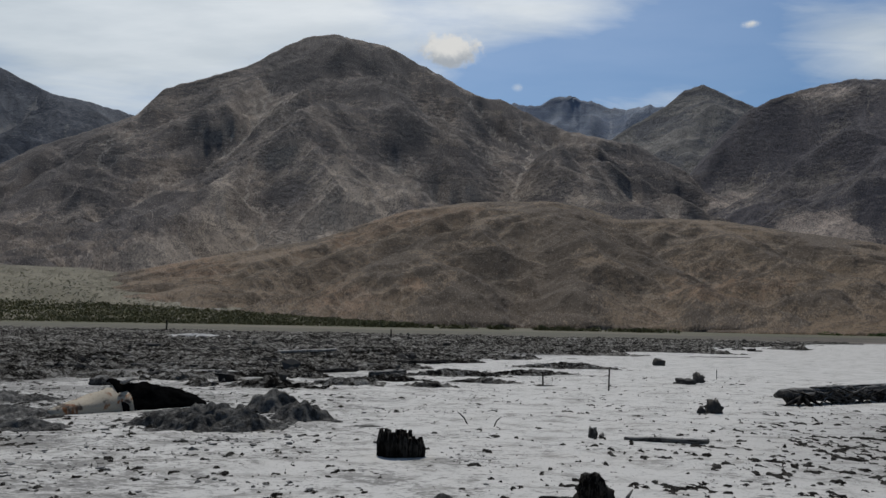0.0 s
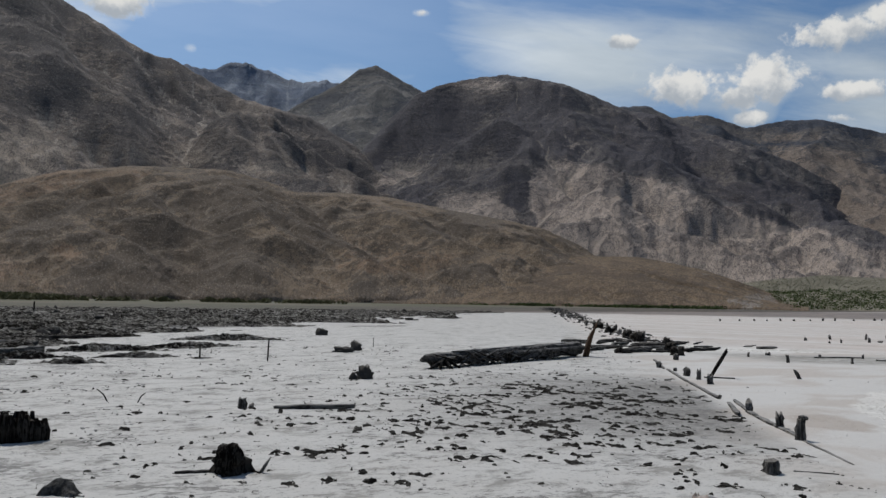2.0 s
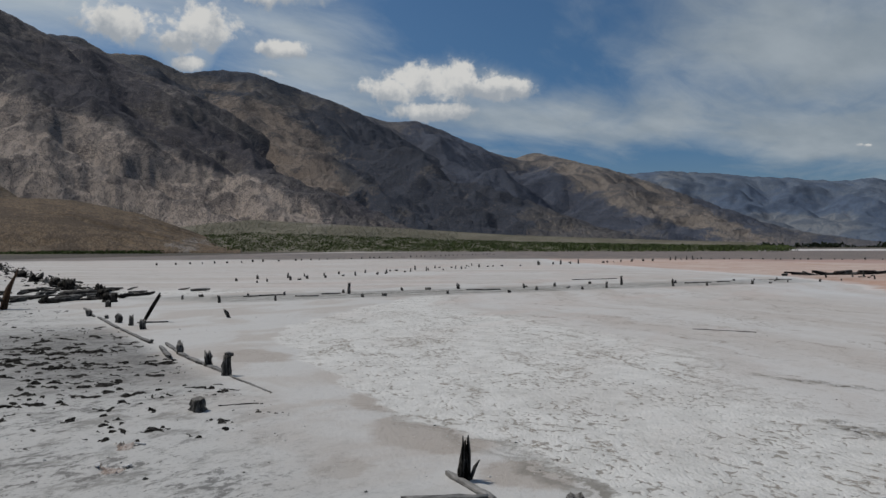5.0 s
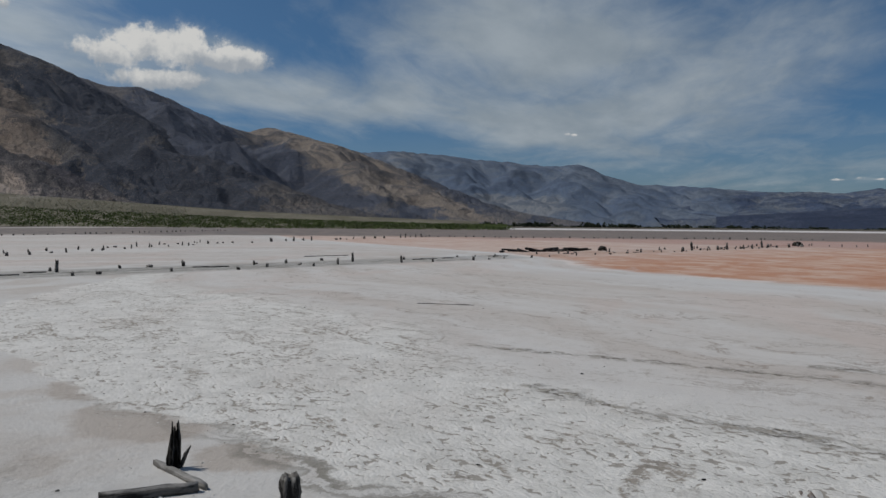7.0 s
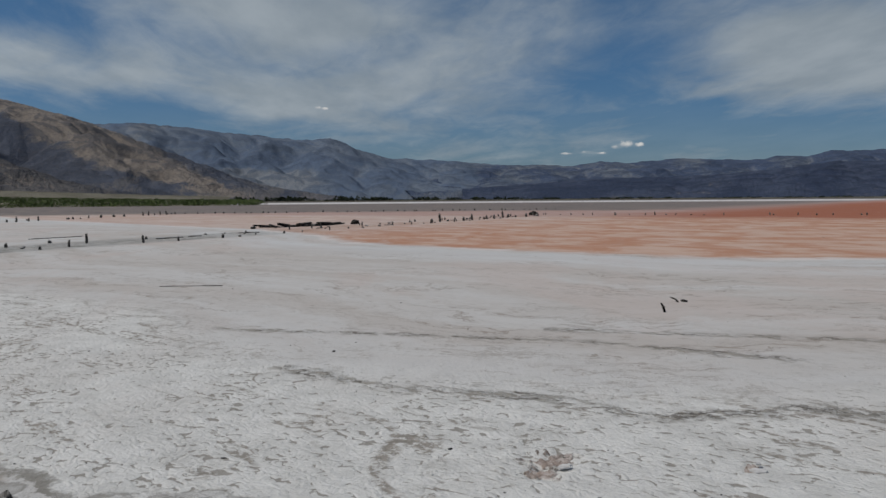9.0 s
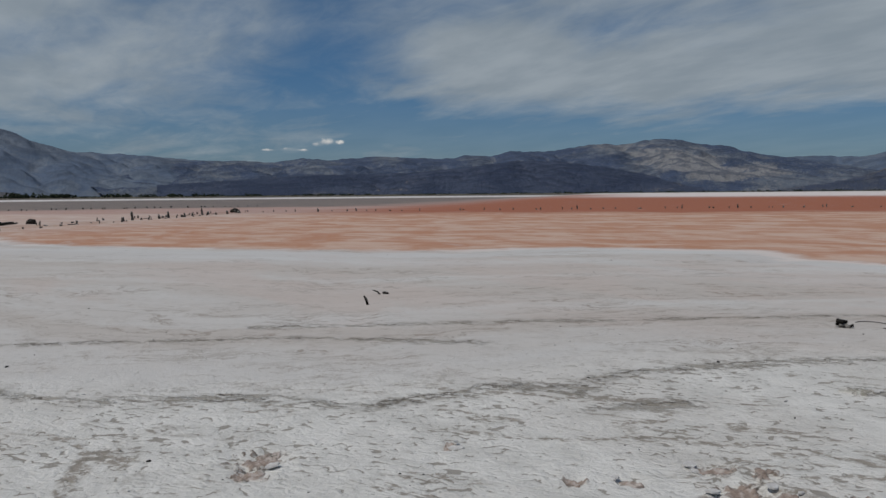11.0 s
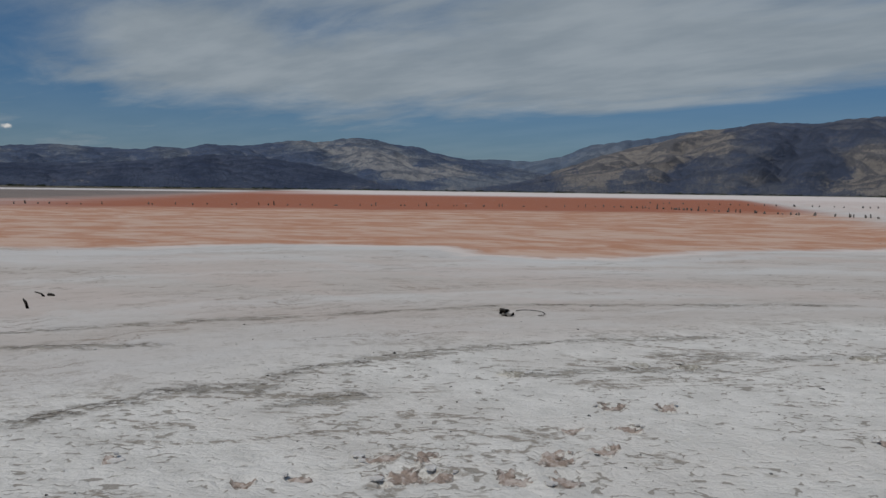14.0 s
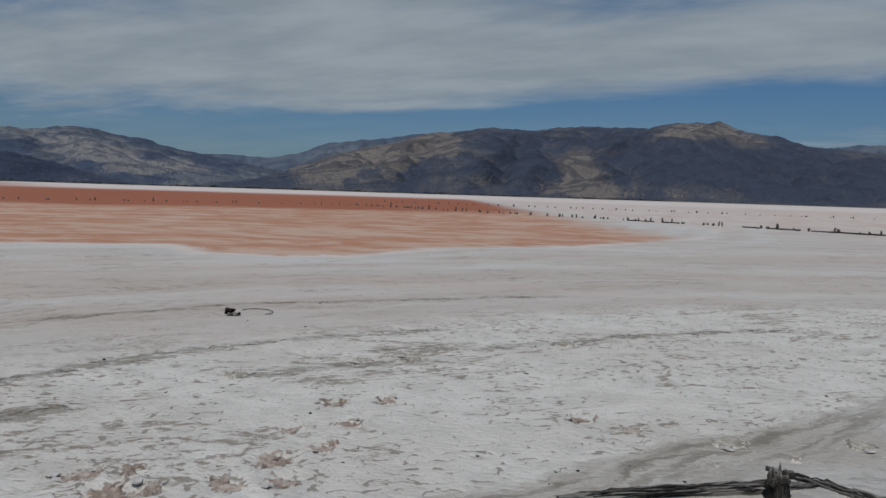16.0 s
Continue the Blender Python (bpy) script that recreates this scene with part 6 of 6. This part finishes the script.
# ---- the rusted tank and its mud heaps ----
tank = base("rusted_tank", "crumpled rusty sheet-metal tank, torn open and half buried", "tank", at(-5.7, 14.2, 52))
verts, faces = [], []
N, K = 16, 15
for i in range(N + 1):
    t = i / N
    r = 0.06 + 0.36 * t ** 0.75
    for k in range(K):
        a = math.pi * (k / (K - 1)) * 1.15 - 0.25
        dent = 1 + 0.28 * float(wave(np.array([t * 3.0]), np.array([k * 0.5]), 9)[0])
        verts.append((-1.05 + 1.25 * t, math.cos(a) * r * dent * 1.1, math.sin(a) * r * dent * 0.98 - 0.02))
for i in range(N):
    for k in range(K - 1):
        faces.append((i * K + k, i * K + k + 1, (i + 1) * K + k + 1, (i + 1) * K + k))
shell = part("shell", (verts, faces), M["rust"], tank, "pale metal shell streaked with orange rust")
shell.modifiers.new("thickness", "SOLIDIFY").thickness = 0.02
rim = part("rim", tube([(0.1, -0.22, 0.45), (0.32, -0.10, 0.50), (0.55, 0.05, 0.49)], [0.04, 0.055, 0.03], 8, 0.15, 4, 0.6), M["wood_pale"], tank, "pale folded metal rim")
verts, faces = [], []
for i in range(19):
    t = i / 18
    for k in range(9):
        s = k / 8
        n1 = float(fractal(np.array([t * 4.0]), np.array([s * 3.0 + 5]), 3, 0.6, 3)[0])
        edge = (0.46 - 0.30 * t ** 1.8) * (1 + 0.3 * n1)
        verts.append((0.02 + 1.62 * t, -0.42 + 0.55 * s + 0.12 * n1 - 0.1 * t, max(edge * math.sin(s * 1.75), -0.02) - 0.01))
for i in range(18):
    for k in range(8):
        faces.append((i * 9 + k, i * 9 + k + 1, (i + 1) * 9 + k + 1, (i + 1) * 9 + k))
lining = part("lining", (verts, faces), M["lining"], tank, "torn black lining sheet hanging over the mud")
lining.modifiers.new("thickness", "SOLIDIFY").thickness = 0.025


def billow(x, y, octaves=5, gain=0.6, seed=0):
    """Rounded lumps packed side by side, 0 to about 1."""
    out, a, f, norm = np.zeros(np.shape(x)), 1.0, 1.0, 0.0
    for o in range(octaves):
        out += a * np.minimum(1, 2.6 * np.abs(wave(x * f + 0.3 * o, y * f - 0.7 * o, seed + o)))
        norm += a
        a, f = a * gain, f * 2.1
    return out / norm


def noise_at(x, y, f, seed):
    return fractal(np.asarray(x) * f, np.asarray(y) * f, 4, 0.55, seed)


def mud_heap(x, y, spread, h, count, seed, label, mat="mound", group="mud mounds by the tank"):
    """A crumbling mound: a lumpy skin that dips under the ground round its edge."""
    nx, ny = max(24, int(spread[0] * 95)), max(24, int(spread[1] * 95))
    U, V = np.meshgrid(np.linspace(-1.5, 1.5, nx), np.linspace(-1.5, 1.5, ny))
    gx, gy = U * spread[0], V * spread[1]
    o = seed * 3.7
    bend = 0.45 * fractal(U * 1.1 + o, V * 1.1, 3, 0.55, seed)
    body = np.exp(-(U ** 2 + V ** 2) * 1.5) + bend * 0.7
    lumps = blur(1 - billow(gx * 3.4 + o, gy * 3.4, 4, 0.55, seed), 2)
    Z = h * (np.clip(body, -0.3, 1) * 0.70 + (lumps - 0.35) * 1.0 * np.clip(body * 2.2 + 0.25, 0, 1)) - 0.05
    px, py = gx + 0.03 * fractal(gx * 9, gy * 9, 2, 0.5, seed + 2), gy + 0.03 * fractal(gx * 9 + 5, gy * 9, 2, 0.5, seed + 3)
    ob = sheet("mud_mound", np.stack([px, py, Z], -1).reshape(-1, 3), nx, M[mat])
    ob.matrix_basis = at(x, y, np.random.RandomState(seed).uniform(-15, 15))
    tagged(ob, label, "mound", group)


MUD = "mound of crumbling grey dried mud on the salt"
mud_heap(-3.45, 12.3, (0.8, 0.45), 0.40, 150, 1, MUD)
mud_heap(-2.85, 12.1, (0.4, 0.3), 0.32, 60, 2, MUD)
mud_heap(-2.95, 14.6, (0.5, 0.35), 0.40, 90, 3, MUD)
mud_heap(-2.25, 13.4, (0.42, 0.3), 0.36, 80, 4, MUD)
mud_heap(-4.0, 13.6, (0.8, 0.5), 0.18, 110, 5, MUD)
mud_heap(-5.75, 11.6, (0.45, 0.3), 0.20, 60, 6, MUD)
mud_heap(-7.2, 13.5, (0.9, 0.6), 0.18, 120, 7, MUD)
mud_heap(-6.6, 12.3, (0.5, 0.3), 0.12, 50, 8, MUD)
mud_heap(-8.3, 15.6, (0.9, 0.5), 0.2, 90, 9, MUD)
mud_heap(-1.15, 12.6, (0.4, 0.2), 0.08, 40, 10, MUD)
SMALL_MUD = "small grey mound of crumbling mud"
mud_heap(0.05, 7.25, (0.15, 0.10), 0.17, 40, 11, SMALL_MUD)
mud_heap(-0.25, 7.05, (0.09, 0.06), 0.12, 30, 12, SMALL_MUD)
BLACK_MUD = "low black mound of dried mud at the field's edge"
for i, (x, y, w, h) in enumerate([(2.6, 21.4, 0.45, 0.09), (-0.2, 20.5, 0.6, 0.2), (1.2, 22.3, 0.9, 0.18), (-1.5, 22.4, 0.9, 0.24), (2.9, 26.2, 1.3, 0.2), (0.4, 25.0, 1.2, 0.25), (4.6, 30.5, 1.6, 0.25), (-4.0, 19.6, 0.9, 0.25), (-2.4, 20.8, 0.8, 0.22)]):
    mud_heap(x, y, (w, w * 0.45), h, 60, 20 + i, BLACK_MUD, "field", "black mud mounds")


SALT_HEAP = "low white crust of salt among the black mud"
for i, (x, y, w, h) in enumerate([(-19, 64, 3.4, 0.35), (-15.4, 33.2, 1.2, 0.12), (-13.2, 32.4, 0.8, 0.12), (1.5, 61, 3.0, 0.2)]):
    mud_heap(x, y, (w, w * 0.35), h, 60, 40 + i, SALT_HEAP, "crumb", "salt heaps in the mud")
for i, (a, b, wd, th, key, label) in enumerate([
        ((-1.95, 22.5), (-1.05, 23.6), 0.26, 0.17, "wood_log_lying", "thick broken driftwood log on black mud"), ((-5.0, 26.0), (-4.2, 27.3), 0.10, 0.07, "wood_lying", "grey driftwood stick on black mud"),
        ((-3.8, 24.2), (-2.6, 25.4), 0.14, 0.10, "wood_dark_lying", "dark driftwood branch on black mud"), ((-3.4, 27.6), (-1.9, 28.2), 0.12, 0.08, "wood_lying", "grey driftwood stick on black mud"),
        ((-9.5, 25.2), (-8.4, 26.0), 0.14, 0.10, "wood_log_lying", "grey driftwood branch on black mud"), ((-2.0, 30.5), (0.2, 31.4), 0.14, 0.08, "wood_dark_lying", "dark driftwood branch on black mud"),
        ((-0.4, 24.6), (1.0, 25.2), 0.12, 0.09, "wood_dark_lying", "dark driftwood branch on black mud"), ((-6.6, 23.4), (-5.6, 22.8), 0.10, 0.07, "wood_lying", "grey driftwood stick on black mud")]):
    lay("driftwood", a, b, wd, th, 300 + i, M[key], label, "driftwood", "driftwood on the mud field", 0.05, 0.05, 0.14)


# ---- broken crust: footprints and holes with lifted flakes ----
def crust_break(x, y, w, d, seed, flakes=3, tone="wet"):
    """The lumpy damp floor of a hole, ragged at its edge, and the flakes that came off its rim."""
    q = np.random.RandomState(seed)
    thing = base("broken_crust", "hole broken through the salt crust showing brown silt", "hole", pose(x, y, 0), "holes broken in the crust")
    size = (w + d) / 4 * (1.0 if tone == "wet" else 1.2)
    n = max(22, int(3.0 * size / 0.0105))
    U, V = np.meshgrid(np.linspace(-1.5, 1.5, n), np.linspace(-1.5, 1.5, n))
    px, py = U * size, V * size
    gx, gy = px + x, py + y
    turn = q.rand() * 3.14
    u, v = U * math.cos(turn) + V * math.sin(turn), V * math.cos(turn) - U * math.sin(turn)
    inside = 0.86 - np.hypot(u, v * q.uniform(1.0, 1.35)) + 0.75 * noise_at(gx, gy, 9.0, seed) + 0.35 * noise_at(gx, gy, 30.0, seed + 3)
    edge = np.clip(1.45 - np.maximum(np.abs(U), np.abs(V)), 0, 1)
    inside = np.where(edge < 0.1, -0.3, inside)
    lumps = billow(gx * 22, gy * 22, 3, 0.6, seed)
    pz = bed_height(gx, gy) + 0.003 + 0.028 * lumps * np.clip(inside * 3, 0, 1) - 0.05 * np.clip(-inside * 2.5, 0, 1)
    mesh = sheet("silt_floor", np.stack([px, py, pz], -1).reshape(-1, 3), n, M[tone], {"crevice_shade": np.clip(1 - np.abs(inside - 0.10) * 4, 0, 1), "bare": np.clip(inside * 3.0, 0, 1)})
    mesh.parent = thing
    tagged(mesh, "brown damp silt floor")
    for k in range(flakes):
        a = q.rand() * 6.28
        s = q.uniform(0.02, 0.05)
        m = 11
        pts = [(math.cos(6.28 * i / m) * s * q.uniform(0.6, 1.3), math.sin(6.28 * i / m) * s * 0.7 * q.uniform(0.6, 1.3)) for i in range(m)]
        v = [(p[0], p[1], 0.0) for p in pts] + [(p[0] * 0.96, p[1] * 0.96, 0.009) for p in pts]
        fc = [tuple(range(m))[::-1], tuple(range(m, 2 * m))] + [(i, (i + 1) % m, m + (i + 1) % m, m + i) for i in range(m)]
        flake = part("crust_flake", (v, fc), M["flake"], thing, smooth=False)
        fx, fy = math.cos(a) * size * 1.1, math.sin(a) * size * 1.1
        flake.matrix_basis = pose(fx, fy, ground_z(x + fx, y + fy) + 0.01, q.uniform(-12, 12), q.uniform(-12, 12), q.rand() * 360)


for i, (x, y, w, d) in enumerate(HOLES):
    crust_break(x, y, w, d, 30 + i, i % 3)
for i, (x, y, w, d) in enumerate([(4.27, -6.98, 0.22, 0.2), (3.9, -7.27, 0.24, 0.16), (2.8, -8.85, 0.3, 0.22), (4.9, -5.9, 0.3, 0.16), (0.9, -5.95, 0.3, 0.16), (0.1, -6.3, 0.3, 0.1)]):
    crust_break(x, y, w, d, 80 + i, 1, "silt")


# ---- loose stuff ----
def polar(n, az0, az1, r0, r1, seed):
    q = np.random.RandomState(seed)
    a = np.radians(q.uniform(az0, az1, n))
    r = np.exp(q.uniform(math.log(r0), math.log(r1), n))
    return np.sin(a) * r, np.cos(a) * r, r, q


def rough_sheet(name, az, r0, r1, fine, grow, mask, height, grain, mat, label, seed):
    """Broken mud skin over a stretch of the bed: it shows where mask(x, y) is above nought and dips below the salt elsewhere."""
    a = np.radians(np.arange(az[0], az[1], fine))
    r = r0 * grow ** np.arange(0, int(math.log(r1 / r0) / math.log(grow)))
    A, R = np.meshgrid(a, r)
    x, y = np.sin(A) * R, np.cos(A) * R
    m = mask(x, y, R)
    lumps = billow(x * grain, y * grain, 4, 0.7, seed)
    big = billow(x * grain * 0.3, y * grain * 0.3, 2, 0.6, seed + 9)
    z = bed_height(x, y) + height(R) * np.clip(m * 3, 0, 1) * (0.15 + 0.85 * lumps * (0.45 + 0.8 * big)) - 0.035 * np.clip(1 - m * 14, 0, 1)
    j = 0.5 * (r[1] - r[0]) / r[0] * R * 0.5
    x, y = x + j * wave(x * grain * 4, y * grain * 4, seed + 5), y + j * wave(x * grain * 4 + 7, y * grain * 4, seed + 6)
    ob = sheet(name, np.stack([x, y, z], -1).reshape(-1, 3), len(a), mat)
    return tagged(ob, label, "mud", kind="stuff")


def field_mask(x, y, r):
    edge = np.minimum(-0.42 * (x + 2) + 0.91 * (y - 19.5), -0.80 * (x - 7) + 0.60 * (y - 42)) + 7 * noise_at(x, y, 0.13, 3)
    gaps = noise_at(x * 0.5, y * 1.3, 0.25, 5) + 0.6 * noise_at(x, y, 1.1, 6) + 0.35 * noise_at(x, y, 3.0, 16)
    return np.minimum(np.clip(edge / 5, -1, 0.4), np.clip((94 - y) / 12, -1, 0.4)) + np.clip(gaps * 0.9 - 0.09, -0.5, 0.25) * 0.9


def flake_mask(x, y, r):
    west = -0.87 * (x - 8.0) + 0.49 * (y - 7.4)
    patch = np.exp(-(((x - 7.6) / 3.2) ** 2 + ((y - 11.5) / 4.2) ** 2))
    near = np.exp(-(((x - 4.0) / 2.6) ** 2 + ((y - 9.3) / 2.2) ** 2))
    left = np.clip((-0.5 - x) / 9, 0, 1) * np.exp(-((r - 13) / 7) ** 2)
    ragged = 0.45 * noise_at(x, y * 1.25, 1.0, 8) + 0.75 * noise_at(x, y * 0.65, 5.8, 9) + 0.42 * noise_at(x, y * 0.8, 15.0, 10) - 0.5 * np.clip(7.6 - r, 0, 1) * (x > 3)
    return np.minimum(ragged - 0.39 + 0.30 * patch + 0.20 * near + 0.36 * left, np.clip(west * 1.5 - 0.2, -1, 1))


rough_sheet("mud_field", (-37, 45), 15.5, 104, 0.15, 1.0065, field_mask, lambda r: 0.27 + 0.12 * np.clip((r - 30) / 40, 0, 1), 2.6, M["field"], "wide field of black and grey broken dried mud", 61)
rough_sheet("mud_flakes", (-36, 52), 5.3, 28, 0.18, 1.0052, flake_mask, lambda r: 0.052 + 0 * r, 7.5, M["flat_mud"], "scattered black mud flakes on grey salt", 67)
# loose clods lying on the black mud
x, y, r, q = polar(26000, -36, 44, 16, 110, 1)
keep = (field_mask(x, y, r) > 0.12) & (q.rand(len(x)) < 0.55)
x, y, r = x[keep], y[keep], r[keep]
size = q.gamma(1.7, 0.032, len(x)) * np.where(r > 50, 1.3, 1)
field = scatter("mud_clods", x, y, 0.06 + size * 0.2, np.clip(size, 0.03, 0.35), M["mud_dark"], 2, 0.35, (0.4, 0.9))
tagged(field, "loose clods on the black dried mud", "mud clods", kind="stuff")
# grey crumbs round the tank
x, y, r, q = polar(9000, -36, 4, 8, 22, 13)
keep = noise_at(x, y, 0.5, 18) + 0.2 * q.randn(len(x)) + np.clip((-x - 1) / 12, -0.3, 0.3) > 0.24
x, y = x[keep], y[keep]
size = np.clip(q.gamma(1.2, 0.008, len(x)), 0.005, 0.05)
clod = scatter("grey_clods", x, y, bed_height(x, y) + size * 0.1, size, M["mud"], 14, 0.4, (0.3, 0.7))
tagged(clod, "grey crumbled mud clods on dirty salt", "mud clods", kind="stuff")
# pale crumbs of the salt crust
x, y, r, q = polar(6000, 30, 190, 3.6, 16, 15)
keep = noise_at(x, y, 0.45, 28) + 0.2 * q.randn(len(x)) > -0.02
x, y = x[keep], y[keep]
size = np.clip(q.gamma(1.4, 0.0035, len(x)), 0.002, 0.014)
crumbs = scatter("salt_crumbs", x, y, bed_height(x, y) + size * 0.1, size, M["crumb"], 16, 0.3, (0.3, 0.7))
tagged(crumbs, "crumbs and blisters of white salt crust", "salt crumbs", kind="stuff")
# dark grit
x, y, r, q = polar(3600, 25, 195, 4.5, 40, 17)
keep = noise_at(x, y * 1.5, 0.35, 38) + 0.25 * q.randn(len(x)) > 0.12
x, y = x[keep], y[keep]
size = np.clip(q.gamma(1.3, 0.0035, len(x)), 0.002, 0.022)
grit = scatter("dark_grit", x, y, bed_height(x, y) + size * 0.1, size, M["fleck"], 18, 0.3, (0.3, 0.6))
tagged(grit, "sparse dark grit and chips on the salt", "grit", kind="stuff")
# rubble on the old dike
x0 = np.linspace(0, 1, 1400) ** 1.5
q = np.random.RandomState(19)
x, y = 20.5 + 66 * x0 + q.randn(1400) * 0.55 * (1 + x0), 27 + 120 * x0 + q.randn(1400) * 0.55
dike = scatter("dike_rubble", x, y, 0 * x + 0.02, q.gamma(1.6, 0.022, 1400) * (1 + 2 * x0), M["mud_dark"], 20)
tagged(dike, "dark rubble along the old dike", "rubble", kind="stuff")


# ---- plants ----
def foliage(name, xs, ys, zs, heights, widths, mat, per, seed, label, leaf=0.32):
    """Many bushes as clumps of small leaf blades, one mesh."""
    q = np.random.RandomState(seed)
    n = len(xs) * per
    c = np.repeat(np.stack([xs, ys, zs], 1), per, 0)
    h, wd = np.repeat(heights, per), np.repeat(widths, per)
    d = q.randn(n, 3)
    d /= np.linalg.norm(d, axis=1)[:, None]
    d *= q.rand(n, 1) ** 0.4
    c = c + np.stack([d[:, 0] * wd / 2, d[:, 1] * wd / 2, (0.45 + 0.5 * d[:, 2]) * h], 1)
    t1, t2 = q.randn(n, 3), q.randn(n, 3)
    s = leaf * np.minimum(h, wd)[:, None]
    t1 = t1 / np.linalg.norm(t1, axis=1)[:, None] * s
    t2 = t2 / np.linalg.norm(t2, axis=1)[:, None] * s * 0.7
    V = np.stack([c - t1, c + t2, c + t1, c - t2], 1).reshape(-1, 3)
    F = np.arange(n * 4).reshape(n, 4)
    mesh = bpy.data.meshes.new(name)
    mesh.from_pydata(V.tolist(), [], F.tolist())
    mesh.materials.append(mat)
    return tagged(new(name, mesh), label, "bushes", kind="stuff")


def on_fan(x, y, far, near, el):
    """Height of a fan's slope at a place."""
    r = np.hypot(x, y)
    f = np.clip((r - near) / (far - near), 0, 1)
    return f * (1.6 + far * np.tan(np.radians(el)))


q = np.random.RandomState(40)
WEST_FAN = ([-36, -28, -24, -20, -14, -8, -3], [3.2, 3.0, 3.0, 2.6, 1.9, 1.0, 0.3])
EAST_FAN = ([40, 45, 48, 52, 58, 66, 74, 82], [0.9, 1.7, 1.9, 1.65, 1.3, 0.8, 0.5, 0.25])


def belt(name, az0, az1, d0, d1, count, fan, far, near, heights, widths, mat, seed, label, per=40, power=1.3, thin=0.0):
    """Bushes over a stretch of shore and fan."""
    q = np.random.RandomState(seed)
    a = q.uniform(az0, az1, count)
    d = d0 + (d1 - d0) * q.rand(count) ** power
    keep = noise_at(a * 0.3, d * 0.02, 1.0, seed) + 0.2 * q.randn(count) > thin
    a, d = a[keep], d[keep]
    x, y = np.sin(np.radians(a)) * d, np.cos(np.radians(a)) * d
    z = on_fan(x, y, far, near, np.interp(a, *fan)) - 0.1
    foliage(name, x, y, z, q.uniform(*heights, len(a)), q.uniform(*widths, len(a)), mat, per, seed + 1, label)


belt("brush_belt", -36, -2, 197, 262, 4200, WEST_FAN, 620, 200, (0.5, 1.1), (2.0, 6.0), M["brush"], 40, "olive-green brush along the foot of the hills", 13, 1.1, -0.4)
belt("brush_belt", -6, 16, 190, 200, 260, ([0, 1], [0, 0]), 620, 200, (0.5, 1.3), (1.5, 3.5), M["brush"], 51, "olive-green brush along the foot of the hills", 40, 1.2, 0.0)
belt("reed_belt", 25, 42, 222, 252, 700, ([0, 1], [0, 0]), 1100, 260, (0.4, 1.1), (1.5, 4), M["green"], 53, "fresh green reeds and brush on the lake shore", 40, 1.0, -0.1)
belt("reed_belt", 41, 84, 262, 470, 4600, EAST_FAN, 1100, 260, (0.5, 1.2), (3, 8), M["green"], 55, "fresh green reeds and brush on the lake shore", 13, 1.0, -0.7)
belt("fan_shrubs", -35, -6, 235, 560, 3000, WEST_FAN, 620, 200, (0.4, 0.8), (0.6, 1.4), M["shrub"], 57, "pale desert shrubs dotted over the fan", 12, 1.2, -0.4)
belt("fan_shrubs", 42, 62, 430, 1050, 3200, EAST_FAN, 1100, 260, (0.6, 1.2), (1.0, 2.2), M["shrub"], 59, "pale desert shrubs dotted over the fan", 9, 1.2, -0.4)
a = np.radians(q.uniform(62, 122, 620))
d = 980 + 60 * q.rand(620)
tall = q.uniform(2.5, 6.5, 620) * np.where(noise_at(np.degrees(a), 0 * a, 0.4, 9) > -0.05, 1, 0.4) * np.clip((128 - np.degrees(a)) / 40, 0.35, 1)
foliage("far_woods", np.sin(a) * d, np.cos(a) * d, 0 * a, tall, q.uniform(6, 14, 620), M["woods"], 26, 45, "dark line of distant trees beyond the lake")
a = np.radians(q.uniform(122, 172, 260))
d = 1000 + 150 * q.rand(260)
foliage("far_woods", np.sin(a) * d, np.cos(a) * d, 0 * a, q.uniform(0.8, 3.0, 260), q.uniform(5, 22, 260), M["woods"], 22, 46, "thin dark line of distant scrub beyond the lake")
